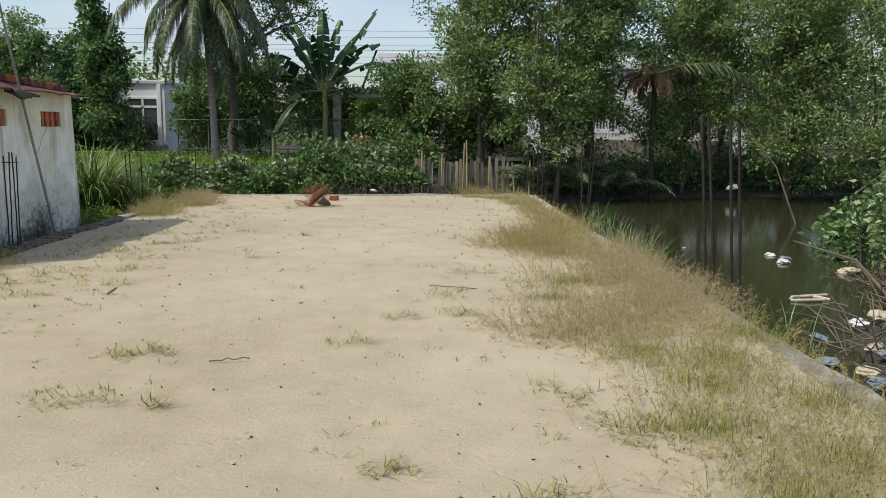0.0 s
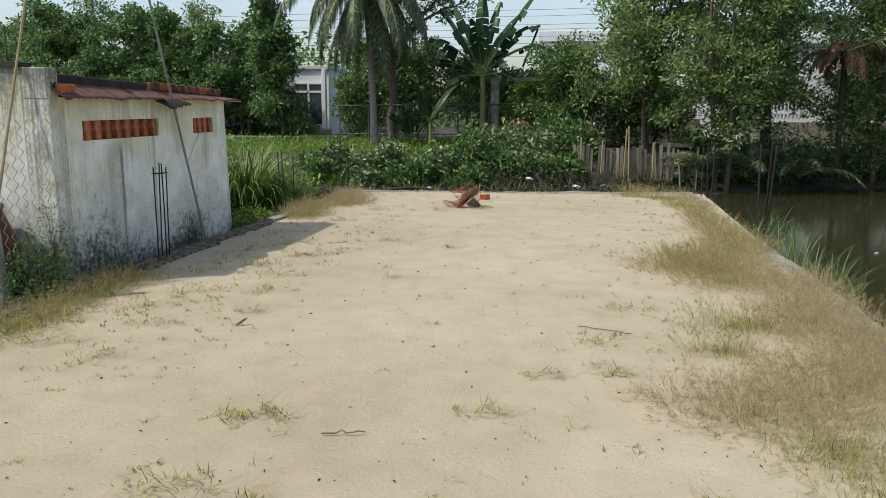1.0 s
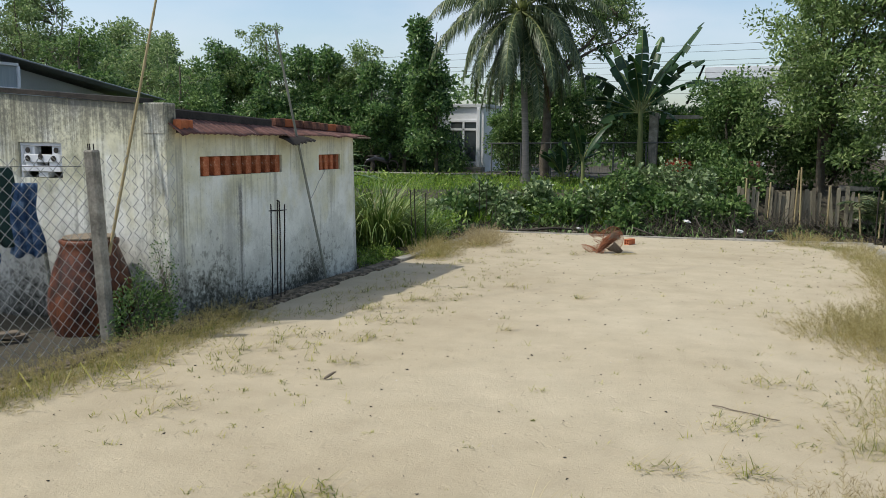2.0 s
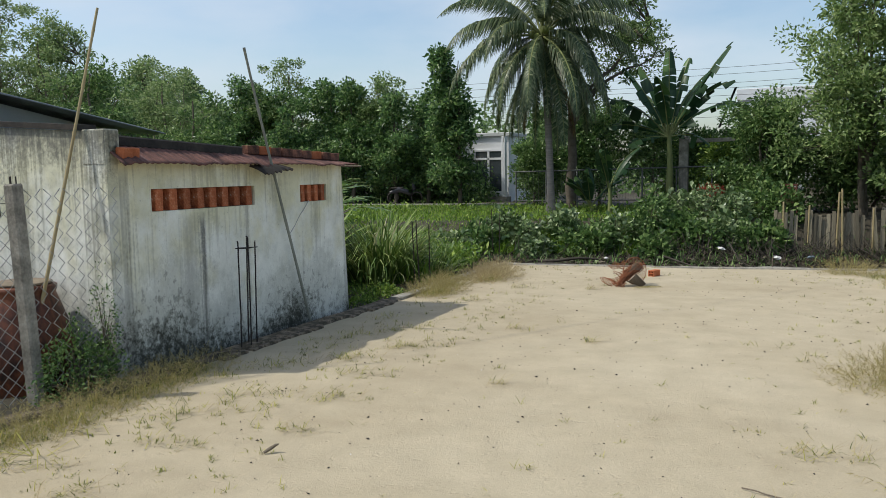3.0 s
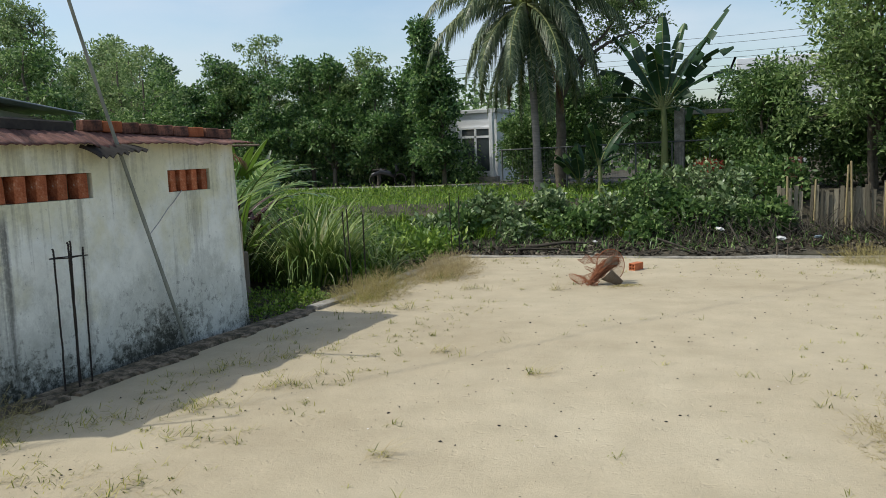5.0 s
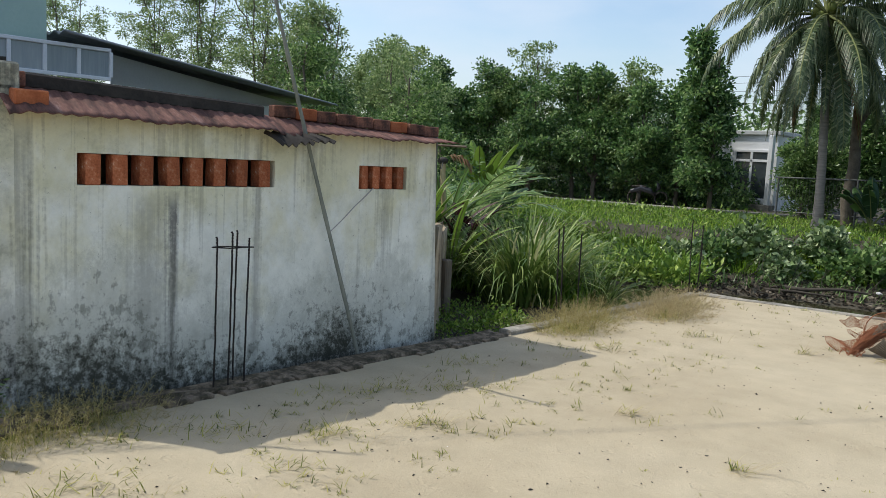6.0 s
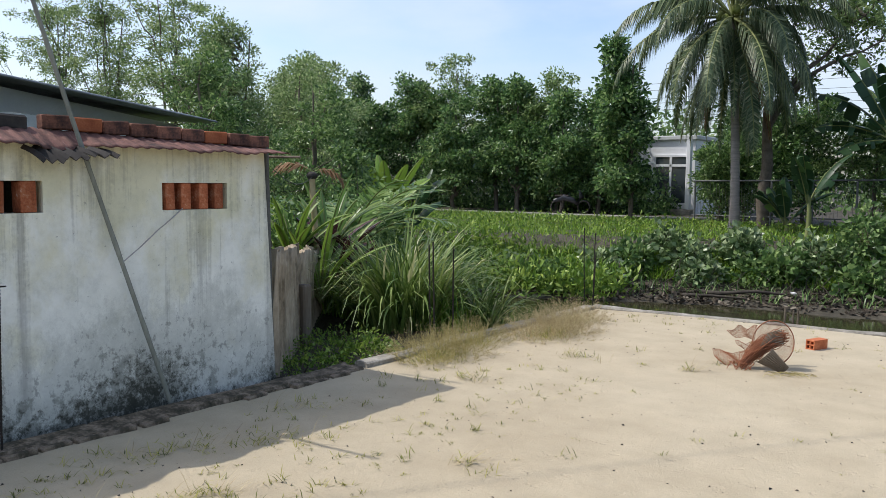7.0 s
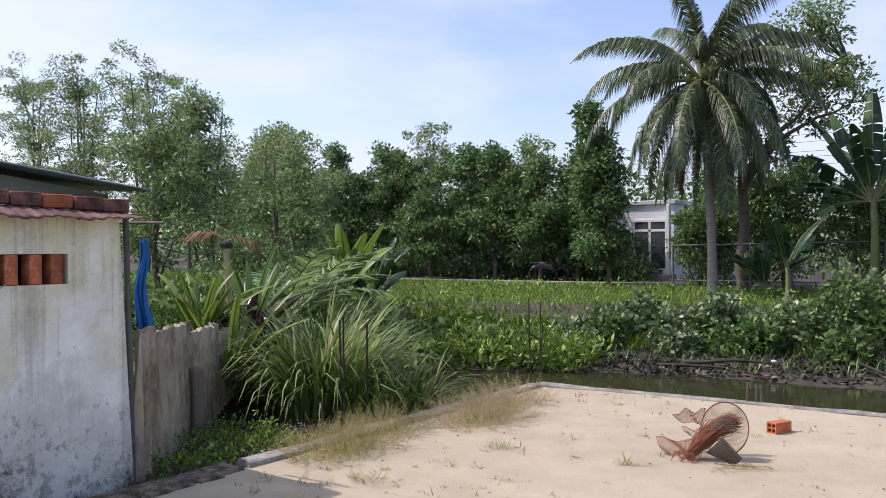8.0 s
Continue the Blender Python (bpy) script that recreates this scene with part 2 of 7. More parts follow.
MAT = {
    "sand": sand_material(),
    "plaster": plaster_material("old_whitewash", (0.68, 0.695, 0.62), (0.92, 0.93, 0.85), (0.25, 0.255, 0.205), 0.45, 1.0, 1.75, ((8.36, 0.07, 1.31, 0.85), (8.20, 0.20, 1.31, 0.36), (7.42, 0.14, 1.72, 0.5), (9.0, 0.05, 1.7, 0.4), (10.85, 0.10, 1.7, 0.45))),
    "plaster_grey": plaster_material("bare_grey_plaster", (0.42, 0.43, 0.385), (0.86, 0.865, 0.80), (0.15, 0.15, 0.135), 0.7, 0.9, 1.2, (), 1.62),
    "earth": plain("earth", [(0.3, (0.035, 0.031, 0.022)), (0.5, (0.065, 0.057, 0.04)), (0.7, (0.11, 0.095, 0.068))], 1.3, 14, 0.8, bump=0.7, dist=0.04),
    "water": water_material(),
    "concrete": plain("weathered_concrete", [(0.32, (0.10, 0.092, 0.075)), (0.48, (0.25, 0.23, 0.19)), (0.62, (0.40, 0.37, 0.31)), (0.75, (0.46, 0.43, 0.37))], 5, 45, 0.92, bump=0.6, dist=0.012),
    "kerb": plain("mossy_brick_kerb", [(0.34, (0.035, 0.034, 0.02)), (0.47, (0.10, 0.082, 0.055)), (0.62, (0.30, 0.235, 0.17))], 9, 45, 0.95, bump=0.9, dist=0.015, per_object=0.18),
    "brick": plain("red_clay_brick", [(0.3, (0.28, 0.075, 0.03)), (0.55, (0.46, 0.145, 0.06)), (0.78, (0.58, 0.26, 0.14))], 9, 70, 0.9, per_object=0.5),
    "brick_vent": plain("limewashed_brick", [(0.34, (0.20, 0.055, 0.025)), (0.5, (0.40, 0.125, 0.055)), (0.6, (0.46, 0.19, 0.10)), (0.70, (0.66, 0.58, 0.50))], 14, 60, 0.9, per_object=0.5),
    "brick_dark": plain("blackened_brick", [(0.34, (0.035, 0.03, 0.028)), (0.48, (0.15, 0.07, 0.048)), (0.62, (0.30, 0.135, 0.085)), (0.72, (0.42, 0.33, 0.27))], 8, 60, 0.92, per_object=0.6),
    "rust_sheet": plain("rusty_roof_sheet", [(0.34, (0.045, 0.03, 0.025)), (0.45, (0.11, 0.056, 0.044)), (0.56, (0.19, 0.092, 0.07)), (0.70, (0.30, 0.20, 0.17))], 4.5, 45, 0.8, 0.1, stretch=(0.5, 2.0, 1.0)),
    "tar": plain("tarred_beam", [(0.3, (0.018, 0.017, 0.016)), (0.7, (0.07, 0.06, 0.05))], 6, 40, 0.85),
    "fibro": plain("grey_fibre_cement", [(0.34, (0.12, 0.095, 0.06)), (0.5, (0.36, 0.295, 0.205)), (0.68, (0.60, 0.51, 0.38))], 3.5, 30, 0.92, stretch=(1, 1, 0.35)),
    "dark_roof": plain("dark_metal_roof", [(0.3, (0.14, 0.15, 0.16)), (0.6, (0.28, 0.29, 0.30)), (0.8, (0.44, 0.45, 0.46))], 1.5, 30, 0.5, 0.3),
    "wall_green": plain("pale_green_paint", [(0.3, (0.36, 0.50, 0.44)), (0.7, (0.46, 0.60, 0.53))], 1.0, 30, 0.8),
    "wall_white": plain("white_paint", [(0.3, (0.68, 0.69, 0.70)), (0.7, (0.82, 0.83, 0.84))], 1.0, 30, 0.8),
    "wall_grey": plain("grey_render", [(0.3, (0.46, 0.47, 0.45)), (0.7, (0.58, 0.59, 0.57))], 1.0, 30, 0.85),
    "glass_pale": plain("curtained_glass", [(0.3, (0.22, 0.26, 0.28)), (0.7, (0.36, 0.40, 0.42))], 3.0, 10, 0.12, spec=0.5, bump=0.02, stretch=(4, 4, 0.3)),
    "glass": plain("window_glass", [(0.3, (0.03, 0.04, 0.05)), (0.7, (0.06, 0.075, 0.085))], 1.0, 10, 0.08, spec=0.6, bump=0.02),
    "rebar": plain("rusted_steel_bar", [(0.3, (0.016, 0.014, 0.013)), (0.55, (0.04, 0.033, 0.028)), (0.75, (0.085, 0.055, 0.04))], 14, 90, 0.75, 0.3),
    "pole": plain("grey_green_pole", [(0.3, (0.14, 0.15, 0.12)), (0.6, (0.27, 0.28, 0.235)), (0.8, (0.40, 0.40, 0.34))], 5, 60, 0.7, stretch=(1, 1, 0.3)),
    "bamboo": plain("dry_bamboo", [(0.3, (0.25, 0.19, 0.09)), (0.6, (0.42, 0.34, 0.18)), (0.8, (0.50, 0.43, 0.26))], 4, 50, 0.6, stretch=(1, 1, 0.2)),
    "wire": plain("galvanised_wire", [(0.3, (0.30, 0.30, 0.28)), (0.7, (0.52, 0.52, 0.50))], 10, 60, 0.5, 0.4),
    "old_rail": plain("dull_painted_steel", [(0.3, (0.07, 0.075, 0.07)), (0.7, (0.17, 0.17, 0.16))], 10, 60, 0.6, 0.2),
    "cable": plain("black_cable", [(0.3, (0.03, 0.03, 0.03)), (0.7, (0.06, 0.06, 0.06))], 3, 30, 0.7),
    "jar": plain("brown_clay_jar", [(0.38, (0.02, 0.012, 0.01)), (0.47, (0.075, 0.027, 0.016)), (0.58, (0.17, 0.058, 0.028)), (0.70, (0.20, 0.10, 0.065))], 5, 22, 0.45, stretch=(1, 1, 0.6)),
    "denim": plain("blue_denim", [(0.36, (0.015, 0.035, 0.08)), (0.5, (0.04, 0.085, 0.17)), (0.62, (0.22, 0.32, 0.45))], 9, 120, 0.9),
    "dark_cloth": plain("dark_green_cloth", [(0.3, (0.01, 0.025, 0.022)), (0.7, (0.025, 0.055, 0.045))], 5, 200, 0.9),
    "blue_cloth": plain("blue_cloth", [(0.3, (0.015, 0.10, 0.32)), (0.7, (0.03, 0.20, 0.50))], 6, 150, 0.8),
    "trunk": plain("tree_bark", [(0.3, (0.07, 0.055, 0.04)), (0.7, (0.20, 0.17, 0.13))], 5, 30, 0.95, bump=0.6, dist=0.02),
    "palm_trunk": plain("palm_trunk_bark", [(0.3, (0.16, 0.14, 0.12)), (0.7, (0.36, 0.32, 0.28))], 3, 25, 0.95, bump=0.5, dist=0.02, stretch=(0.6, 0.6, 5)),
    # the palest tones are painted glints, as on glossy leaves in sun
    "leaf_jack": foliage("leaf_dark_glossy", [(0.0, (0.035, 0.08, 0.027)), (0.5, (0.11, 0.215, 0.065)), (0.85, (0.235, 0.37, 0.115)), (1.0, (0.40, 0.50, 0.22))], 0.28, 0.38, 0.5),
    "leaf_mangrove": foliage("leaf_mangrove", [(0.0, (0.075, 0.13, 0.04)), (0.6, (0.205, 0.31, 0.095)), (1.0, (0.44, 0.53, 0.22))], 0.36, 0.40),
    "leaf_airy": foliage("leaf_airy", [(0.0, (0.11, 0.18, 0.06)), (0.6, (0.24, 0.34, 0.125)), (1.0, (0.46, 0.53, 0.25))], 0.38, 0.45),
    "leaf_mid": foliage("leaf_mid_green", [(0.0, (0.048, 0.10, 0.03)), (0.6, (0.135, 0.235, 0.066)), (1.0, (0.33, 0.44, 0.16))], 0.36, 0.36),
    # pale grey-green end of the ramp stands for sunlit gloss
    "leaf_bank": foliage("leaf_broad", [(0.0, (0.06, 0.11, 0.04)), (0.5, (0.17, 0.25, 0.095)), (1.0, (0.44, 0.52, 0.29))], 0.32, 0.2),
    "leaf_bright": foliage("leaf_bright", [(0.0, (0.07, 0.14, 0.02)), (0.6, (0.17, 0.28, 0.04)), (1.0, (0.36, 0.46, 0.09))], 0.45, 0.28),
    "leaf_banana": foliage("leaf_banana", [(0.0, (0.016, 0.045, 0.018)), (0.8, (0.036, 0.085, 0.03)), (1.0, (0.10, 0.19, 0.05))], 0.4, 0.2),
    # last, yellowish stop puts the fronds' highlights into the colour
    "leaf_palm": foliage("leaf_palm", [(0.0, (0.045, 0.075, 0.032)), (0.5, (0.10, 0.145, 0.065)), (0.8, (0.19, 0.235, 0.12)), (1.0, (0.36, 0.38, 0.21))], 0.36, 0.25),
    "leaf_dead": foliage("leaf_dead", [(0.0, (0.12, 0.06, 0.03)), (1.0, (0.30, 0.18, 0.09))], 0.8, 0.2),
    "leaf_rot": foliage("leaf_rotting", [(0.0, (0.03, 0.024, 0.016)), (0.7, (0.075, 0.058, 0.04)), (1.0, (0.22, 0.19, 0.14))], 0.8, 0.1),
    "leaf_purple": foliage("leaf_purple", [(0.0, (0.03, 0.014, 0.016)), (0.7, (0.085, 0.036, 0.04)), (1.0, (0.30, 0.22, 0.20))], 0.25, 0.12),
    "root": plain("wet_root_bark", [(0.3, (0.02, 0.017, 0.013)), (0.7, (0.085, 0.072, 0.055))], 6, 30, 0.85),
    "leaf_red": foliage("leaf_red", [(0.0, (0.25, 0.04, 0.03)), (1.0, (0.5, 0.12, 0.06))], 0.6, 0.3),
    "grass_field": foliage("grass_field", [(0.0, (0.05, 0.12, 0.012)), (0.5, (0.14, 0.27, 0.026)), (1.0, (0.33, 0.46, 0.055))], 0.6, 0.3),
    "grass_green": foliage("grass_green", [(0.0, (0.07, 0.10, 0.018)), (0.5, (0.245, 0.262, 0.045)), (1.0, (0.50, 0.45, 0.13))], 0.7, 0.32),
    "grass_dry": foliage("grass_dry", [(0.0, (0.28, 0.23, 0.085)), (0.6, (0.42, 0.355, 0.15)), (1.0, (0.56, 0.50, 0.25))], 0.8, 0.35),
    "grass_straw": foliage("grass_straw", [(0.0, (0.32, 0.25, 0.125)), (0.6, (0.48, 0.39, 0.21)), (1.0, (0.62, 0.54, 0.32))], 0.8, 0.4),
    "lemongrass": foliage("lemongrass", [(0.0, (0.05, 0.10, 0.02)), (0.5, (0.15, 0.23, 0.05)), (0.82, (0.32, 0.39, 0.12)), (1.0, (0.60, 0.56, 0.32))], 0.5, 0.25),
    "stem": plain("green_stem", [(0.3, (0.10, 0.13, 0.04)), (0.7, (0.25, 0.26, 0.10))], 3, 30, 0.7, stretch=(1, 1, 0.2)),
    "coconut": plain("green_coconut", [(0.3, (0.10, 0.14, 0.03)), (0.7, (0.26, 0.28, 0.07))], 4, 20, 0.5),
    "net": plain("rust_brown_net", [(0.3, (0.20, 0.07, 0.03)), (0.7, (0.36, 0.15, 0.08))], 8, 60, 0.9),
    "husk": plain("grey_palm_sheath", [(0.3, (0.13, 0.10, 0.07)), (0.6, (0.27, 0.22, 0.16)), (0.8, (0.40, 0.34, 0.26))], 4, 40, 0.9, stretch=(1, 1, 0.2)),
    "litter": plain("white_litter", [(0.3, (0.55, 0.53, 0.50)), (0.7, (0.78, 0.77, 0.75))], 6, 60, 0.6),
    "litter_blue": plain("grey_blue_plastic", [(0.3, (0.10, 0.14, 0.17)), (0.7, (0.30, 0.36, 0.40))], 8, 60, 0.5),
    "litter_tan": plain("tan_plastic", [(0.3, (0.42, 0.36, 0.24)), (0.7, (0.60, 0.54, 0.40))], 8, 60, 0.6),
    "wood": plain("weathered_wood", [(0.3, (0.09, 0.07, 0.05)), (0.7, (0.24, 0.20, 0.15))], 3, 30, 0.9, stretch=(3, 3, 0.4)),
    "plank": plain("pale_old_board", [(0.3, (0.09, 0.078, 0.05)), (0.55, (0.24, 0.21, 0.15)), (0.8, (0.46, 0.43, 0.35))], 3, 30, 0.9, stretch=(3, 3, 0.4), per_object=0.9),
    "road": plain("pale_road", [(0.3, (0.26, 0.25, 0.22)), (0.7, (0.38, 0.36, 0.32))], 2, 30, 0.9),
    "red_paint": plain("faded_red_paint", [(0.3, (0.07, 0.03, 0.02)), (0.7, (0.17, 0.075, 0.05))], 5, 40, 0.7),
    "moto": plain("dark_vehicle_paint", [(0.3, (0.02, 0.02, 0.024)), (0.7, (0.06, 0.06, 0.07))], 5, 40, 0.35),
}


# ---------------------------------------------------------------- mesh helpers
def link_mesh(name, me, mat, parent=None, label=""):
    if mat:
        me.materials.append(MAT[mat] if isinstance(mat, str) else mat)
    ob = new(name, me)
    if parent:
        ob.parent = parent
    if label:
        tagged(ob, label)
    return ob


def part(name, bm, mat, parent=None, label="", smooth=False):
    me = bpy.data.meshes.new(name)
    bm.to_mesh(me)
    bm.free()
    if smooth:
        me.polygons.foreach_set("use_smooth", [True] * len(me.polygons))
    return link_mesh(name, me, mat, parent, label)


def thing(name, label, category, m=None, group="", kind=""):
    ob = tagged(new(name), label, category, group, kind)
    if m:
        ob.matrix_basis = m
    return ob


def array_mesh(name, verts, faces, width):
    """A mesh from numpy arrays whose faces all have the same number of corners."""
    me = bpy.data.meshes.new(name)
    nf = len(faces)
    me.vertices.add(len(verts))
    me.vertices.foreach_set("co", np.ascontiguousarray(verts, dtype=np.float32).ravel())
    me.loops.add(nf * width)
    me.loops.foreach_set("vertex_index", np.ascontiguousarray(faces, dtype=np.int32).ravel())
    me.polygons.add(nf)
    me.polygons.foreach_set("loop_start", np.arange(0, nf * width, width, dtype=np.int32))
    me.update(calc_edges=True)
    return me


def box(bm, lo, hi, bevel=0.0, m=None):
    r = bmesh.ops.create_cube(bm, size=1.0)
    c = [(a + b) / 2 for a, b in zip(lo, hi)]
    s = [b - a for a, b in zip(lo, hi)]
    mm = Matrix.Translation(c) @ Matrix.Diagonal((*s, 1))
    bmesh.ops.transform(bm, matrix=(m @ mm) if m else mm, verts=r["verts"])
    if bevel:
        bmesh.ops.bevel(bm, geom=list({e for v in r["verts"] for e in v.link_edges}), offset=bevel, segments=1, affect="EDGES")
    return r["verts"]


def tube_arrays(pts, radii, sides=6):
    """Verts and quads of a tapered tube through pts."""
    pts = np.asarray(pts, float)
    n = len(pts)
    d = np.gradient(pts, axis=0)
    d /= np.linalg.norm(d, axis=1)[:, None] + 1e-9
    ref = np.where(np.abs(d[:, 2:3]) > 0.9, np.array([[1.0, 0, 0]]), np.array([[0, 0, 1.0]]))
    u = np.cross(d, ref)
    u /= np.linalg.norm(u, axis=1)[:, None] + 1e-9
    v = np.cross(d, u)
    a = np.linspace(0, 2 * np.pi, sides, endpoint=False)
    ring = np.cos(a)[None, :, None] * u[:, None] + np.sin(a)[None, :, None] * v[:, None]
    verts = (pts[:, None] + ring * np.asarray(radii, float)[:, None, None]).reshape(-1, 3)
    i, j = np.meshgrid(np.arange(n - 1), np.arange(sides), indexing="ij")
    k = (j + 1) % sides
    faces = np.stack([i * sides + j, i * sides + k, (i + 1) * sides + k, (i + 1) * sides + j], -1).reshape(-1, 4)
    return verts, faces


class Tubes:
    def __init__(self):
        self.v, self.f, self.n = [], [], 0

    def add(self, pts, radii, sides=6):
        if isinstance(radii, (int, float)):
            radii = [radii] * len(pts)
        v, f = tube_arrays(pts, radii, sides)
        self.v.append(v)
        self.f.append(f + self.n)
        self.n += len(v)
        return self

    def link(self, name, mat, parent=None, label="", smooth=True):
        me = array_mesh(name, np.concatenate(self.v), np.concatenate(self.f), 4)
        if smooth:
            me.polygons.foreach_set("use_smooth", [True] * len(me.polygons))
        return link_mesh(name, me, mat, parent, label)


def rod(name, a, b, r, mat, parent=None, label="", sides=8, wobble=0.0, steps=8, taper=1.0):
    a, b = np.array(a, float), np.array(b, float)
    t = np.linspace(0, 1, steps)[:, None]
    p = a + (b - a) * t
    if wobble:
        p[1:-1] += RNG.normal(0, wobble, (steps - 2, 3))
    k = Tubes().add(p, np.linspace(r, r * taper, steps), sides)
    # end caps as small cones
    e = p[-1] - p[-2]
    k.add([p[-1], p[-1] + e / np.linalg.norm(e) * r * 0.4], [r * taper, r * 0.05], sides)
    return k.link(name, mat, parent, label)


RNG = np.random.default_rng(7)


def leaf_arrays(pos, direc, length, width, fold=0.25, droop=0.0):
    """Two folded triangles a leaf: base, right, tip, left."""
    n = len(pos)
    d = direc / (np.linalg.norm(direc, axis=1)[:, None] + 1e-9)
    r = RNG.normal(size=(n, 3))
    s = np.cross(d, r)
    s /= np.linalg.norm(s, axis=1)[:, None] + 1e-9
    up = np.cross(s, d)
    L, W = np.asarray(length).reshape(-1, 1), np.asarray(width).reshape(-1, 1)
    mid = pos + d * L * 0.45
    tip = pos + d * L
    tip[:, 2:3] -= droop * L
    right, left = mid + s * W * 0.5 + up * W * fold, mid - s * W * 0.5 + up * W * fold
    verts = np.stack([pos, right, tip, left], 1).reshape(-1, 3)
    b = np.arange(n)[:, None] * 4
    faces = np.concatenate([b + [0, 1, 2], b + [0, 2, 3]], 1).reshape(-1, 3)
    return verts, faces


def leaves(name, pos, direc, length, width, mat, parent=None, label="", fold=0.25, droop=0.0):
    v, f = leaf_arrays(pos, direc, length, width, fold, droop)
    return link_mesh(name, array_mesh(name, v, f, 3), mat, parent, label)


def blade_arrays(root, heading, lean, length, width, bend=0.6):
    """Grass blades of two segments: 5 verts, 3 triangles."""
    n = len(root)
    h = np.stack([np.cos(heading), np.sin(heading), np.zeros(n)], 1)
    s = np.stack([-np.sin(heading), np.cos(heading), np.zeros(n)], 1)
    L, W, K, B = [np.broadcast_to(np.asarray(q, float), (n,)).reshape(-1, 1) for q in (length, width, lean, bend)]
    z = np.array([[0, 0, 1.0]])
    mid = root + (h * np.sin(K) + z * np.cos(K)) * L * 0.55
    k2 = np.minimum(K + B, 2.6)
    tip = mid + (h * np.sin(k2) + z * np.cos(k2)) * L * 0.45
    v = np.stack([root - s * W / 2, root + s * W / 2, mid + s * W * 0.4, mid - s * W * 0.4, tip], 1).reshape(-1, 3)
    b = np.arange(n)[:, None] * 5
    f = np.concatenate([b + [0, 1, 2], b + [0, 2, 3], b + [3, 2, 4]], 1).reshape(-1, 3)
    return v, f


def arc_blades(root, heading, lean, droop, length, width, seg=6):
    """Long blades that arch over: a strip of seg pieces that narrows to a point."""
    n = len(root)
    h = np.stack([np.cos(heading), np.sin(heading), np.zeros(n)], 1)
    s = np.stack([-np.sin(heading), np.cos(heading), np.zeros(n)], 1)
    p = root.copy()
    rows = []
    for k in range(seg + 1):
        t = k / seg
        w = (width * (1 - t ** 3) * 0.5 + 0.0005)[:, None]
        rows.append(np.stack([p - s * w, p + s * w], 1))
        a = (lean + droop * t ** 1.8)[:, None]
        p = p + (h * np.sin(a) + np.array([[0, 0, 1.0]]) * np.cos(a)) * (length / seg)[:, None]
    v = np.stack(rows, 1).reshape(-1, 3)
    b = np.arange(n)[:, None, None] * (2 * seg + 2)
    q = np.arange(seg)[None, :, None] * 2
    f = (b + q + np.array([[[0, 1, 3, 2]]])).reshape(-1, 4)
    return v, f


def blades(name, root, length, width, lean, mat, parent=None, label="", bend=0.6, heading=None):
    n = len(root)
    hd = RNG.uniform(0, 2 * np.pi, n) if heading is None else heading
    v, f = blade_arrays(root, hd, lean, length, width, bend)
    return link_mesh(name, array_mesh(name, v, f, 3), mat, parent, label)


def holed_wall(u0, u1, z0, z1, holes, place, slope=0.0):
    """A slab with square holes. place(u, w, z) maps along, across (0 outer, 1 inner) and height into the world. slope: rise of the top."""
    us = sorted({u0, u1, *[h[0] for h in holes], *[h[1] for h in holes]})
    zs = sorted({z0, z1, *[h[2] for h in holes], *[h[3] for h in holes]})
    solid = lambda i, j: 0 <= i < len(us) - 1 and 0 <= j < len(zs) - 1 and not any(
        h[0] <= us[i] and us[i + 1] <= h[1] and h[2] <= zs[j] and zs[j + 1] <= h[3] for h in holes)
    bm = bmesh.new()
    made = {}

    def v(i, w, j):
        if (i, w, j) not in made:
            z = zs[j] + (slope * (us[i] - u0) / (u1 - u0) if j == len(zs) - 1 else 0)
            made[i, w, j] = bm.verts.new(place(us[i], w, z))
        return made[i, w, j]
    for i in range(len(us) - 1):
        for j in range(len(zs) - 1):
            if not solid(i, j):
                continue
            for w in (0, 1):
                bm.faces.new([v(i, w, j), v(i + 1, w, j), v(i + 1, w, j + 1), v(i, w, j + 1)])
            for di, dj, a, b in ((-1, 0, (i, j), (i, j + 1)), (1, 0, (i + 1, j), (i + 1, j + 1)), (0, -1, (i, j), (i + 1, j)), (0, 1, (i, j + 1), (i + 1, j + 1))):
                if not solid(i + di, j + dj):
                    bm.faces.new([v(a[0], 0, a[1]), v(b[0], 0, b[1]), v(b[0], 1, b[1]), v(a[0], 1, a[1])])
    bmesh.ops.recalc_face_normals(bm, faces=bm.faces)
    return bm


def brick_mesh(lx, ly, lz, bevel=0.006):
    bm = bmesh.new()
    box(bm, (-lx / 2, -ly / 2, -lz / 2), (lx / 2, ly / 2, lz / 2), bevel)
    me = bpy.data.meshes.new("brick")
    bm.to_mesh(me)
    bm.free()
    return me


def piece(name, me, m, parent):
    ob = new(name, me)
    ob.parent = parent
    ob.matrix_basis = m
    return ob


# ---------------------------------------------------------------- ground, canal, lot
WATER_Z = -1.40
CANAL = [(7.2, -14), (7.2, 16.75), (3.5, 16.2), (0.1, 15.75), (-0.2, 14.9), (-2.6, 15.9), (-7.0, 18.2), (-11.5, 20.4), (-9.0, 22.2), (-5.0, 24.2), (-1.7, 25.6),
         (3.0, 26.4), (7.0, 28.5), (13.0, 32.5), (27.0, 36.0), (26.0, 27.0), (17.0, 19.5), (14.0, 15.2), (11.9, 11.9), (10.4, 10.3), (9.5, 7.8), (9.3, -14)]


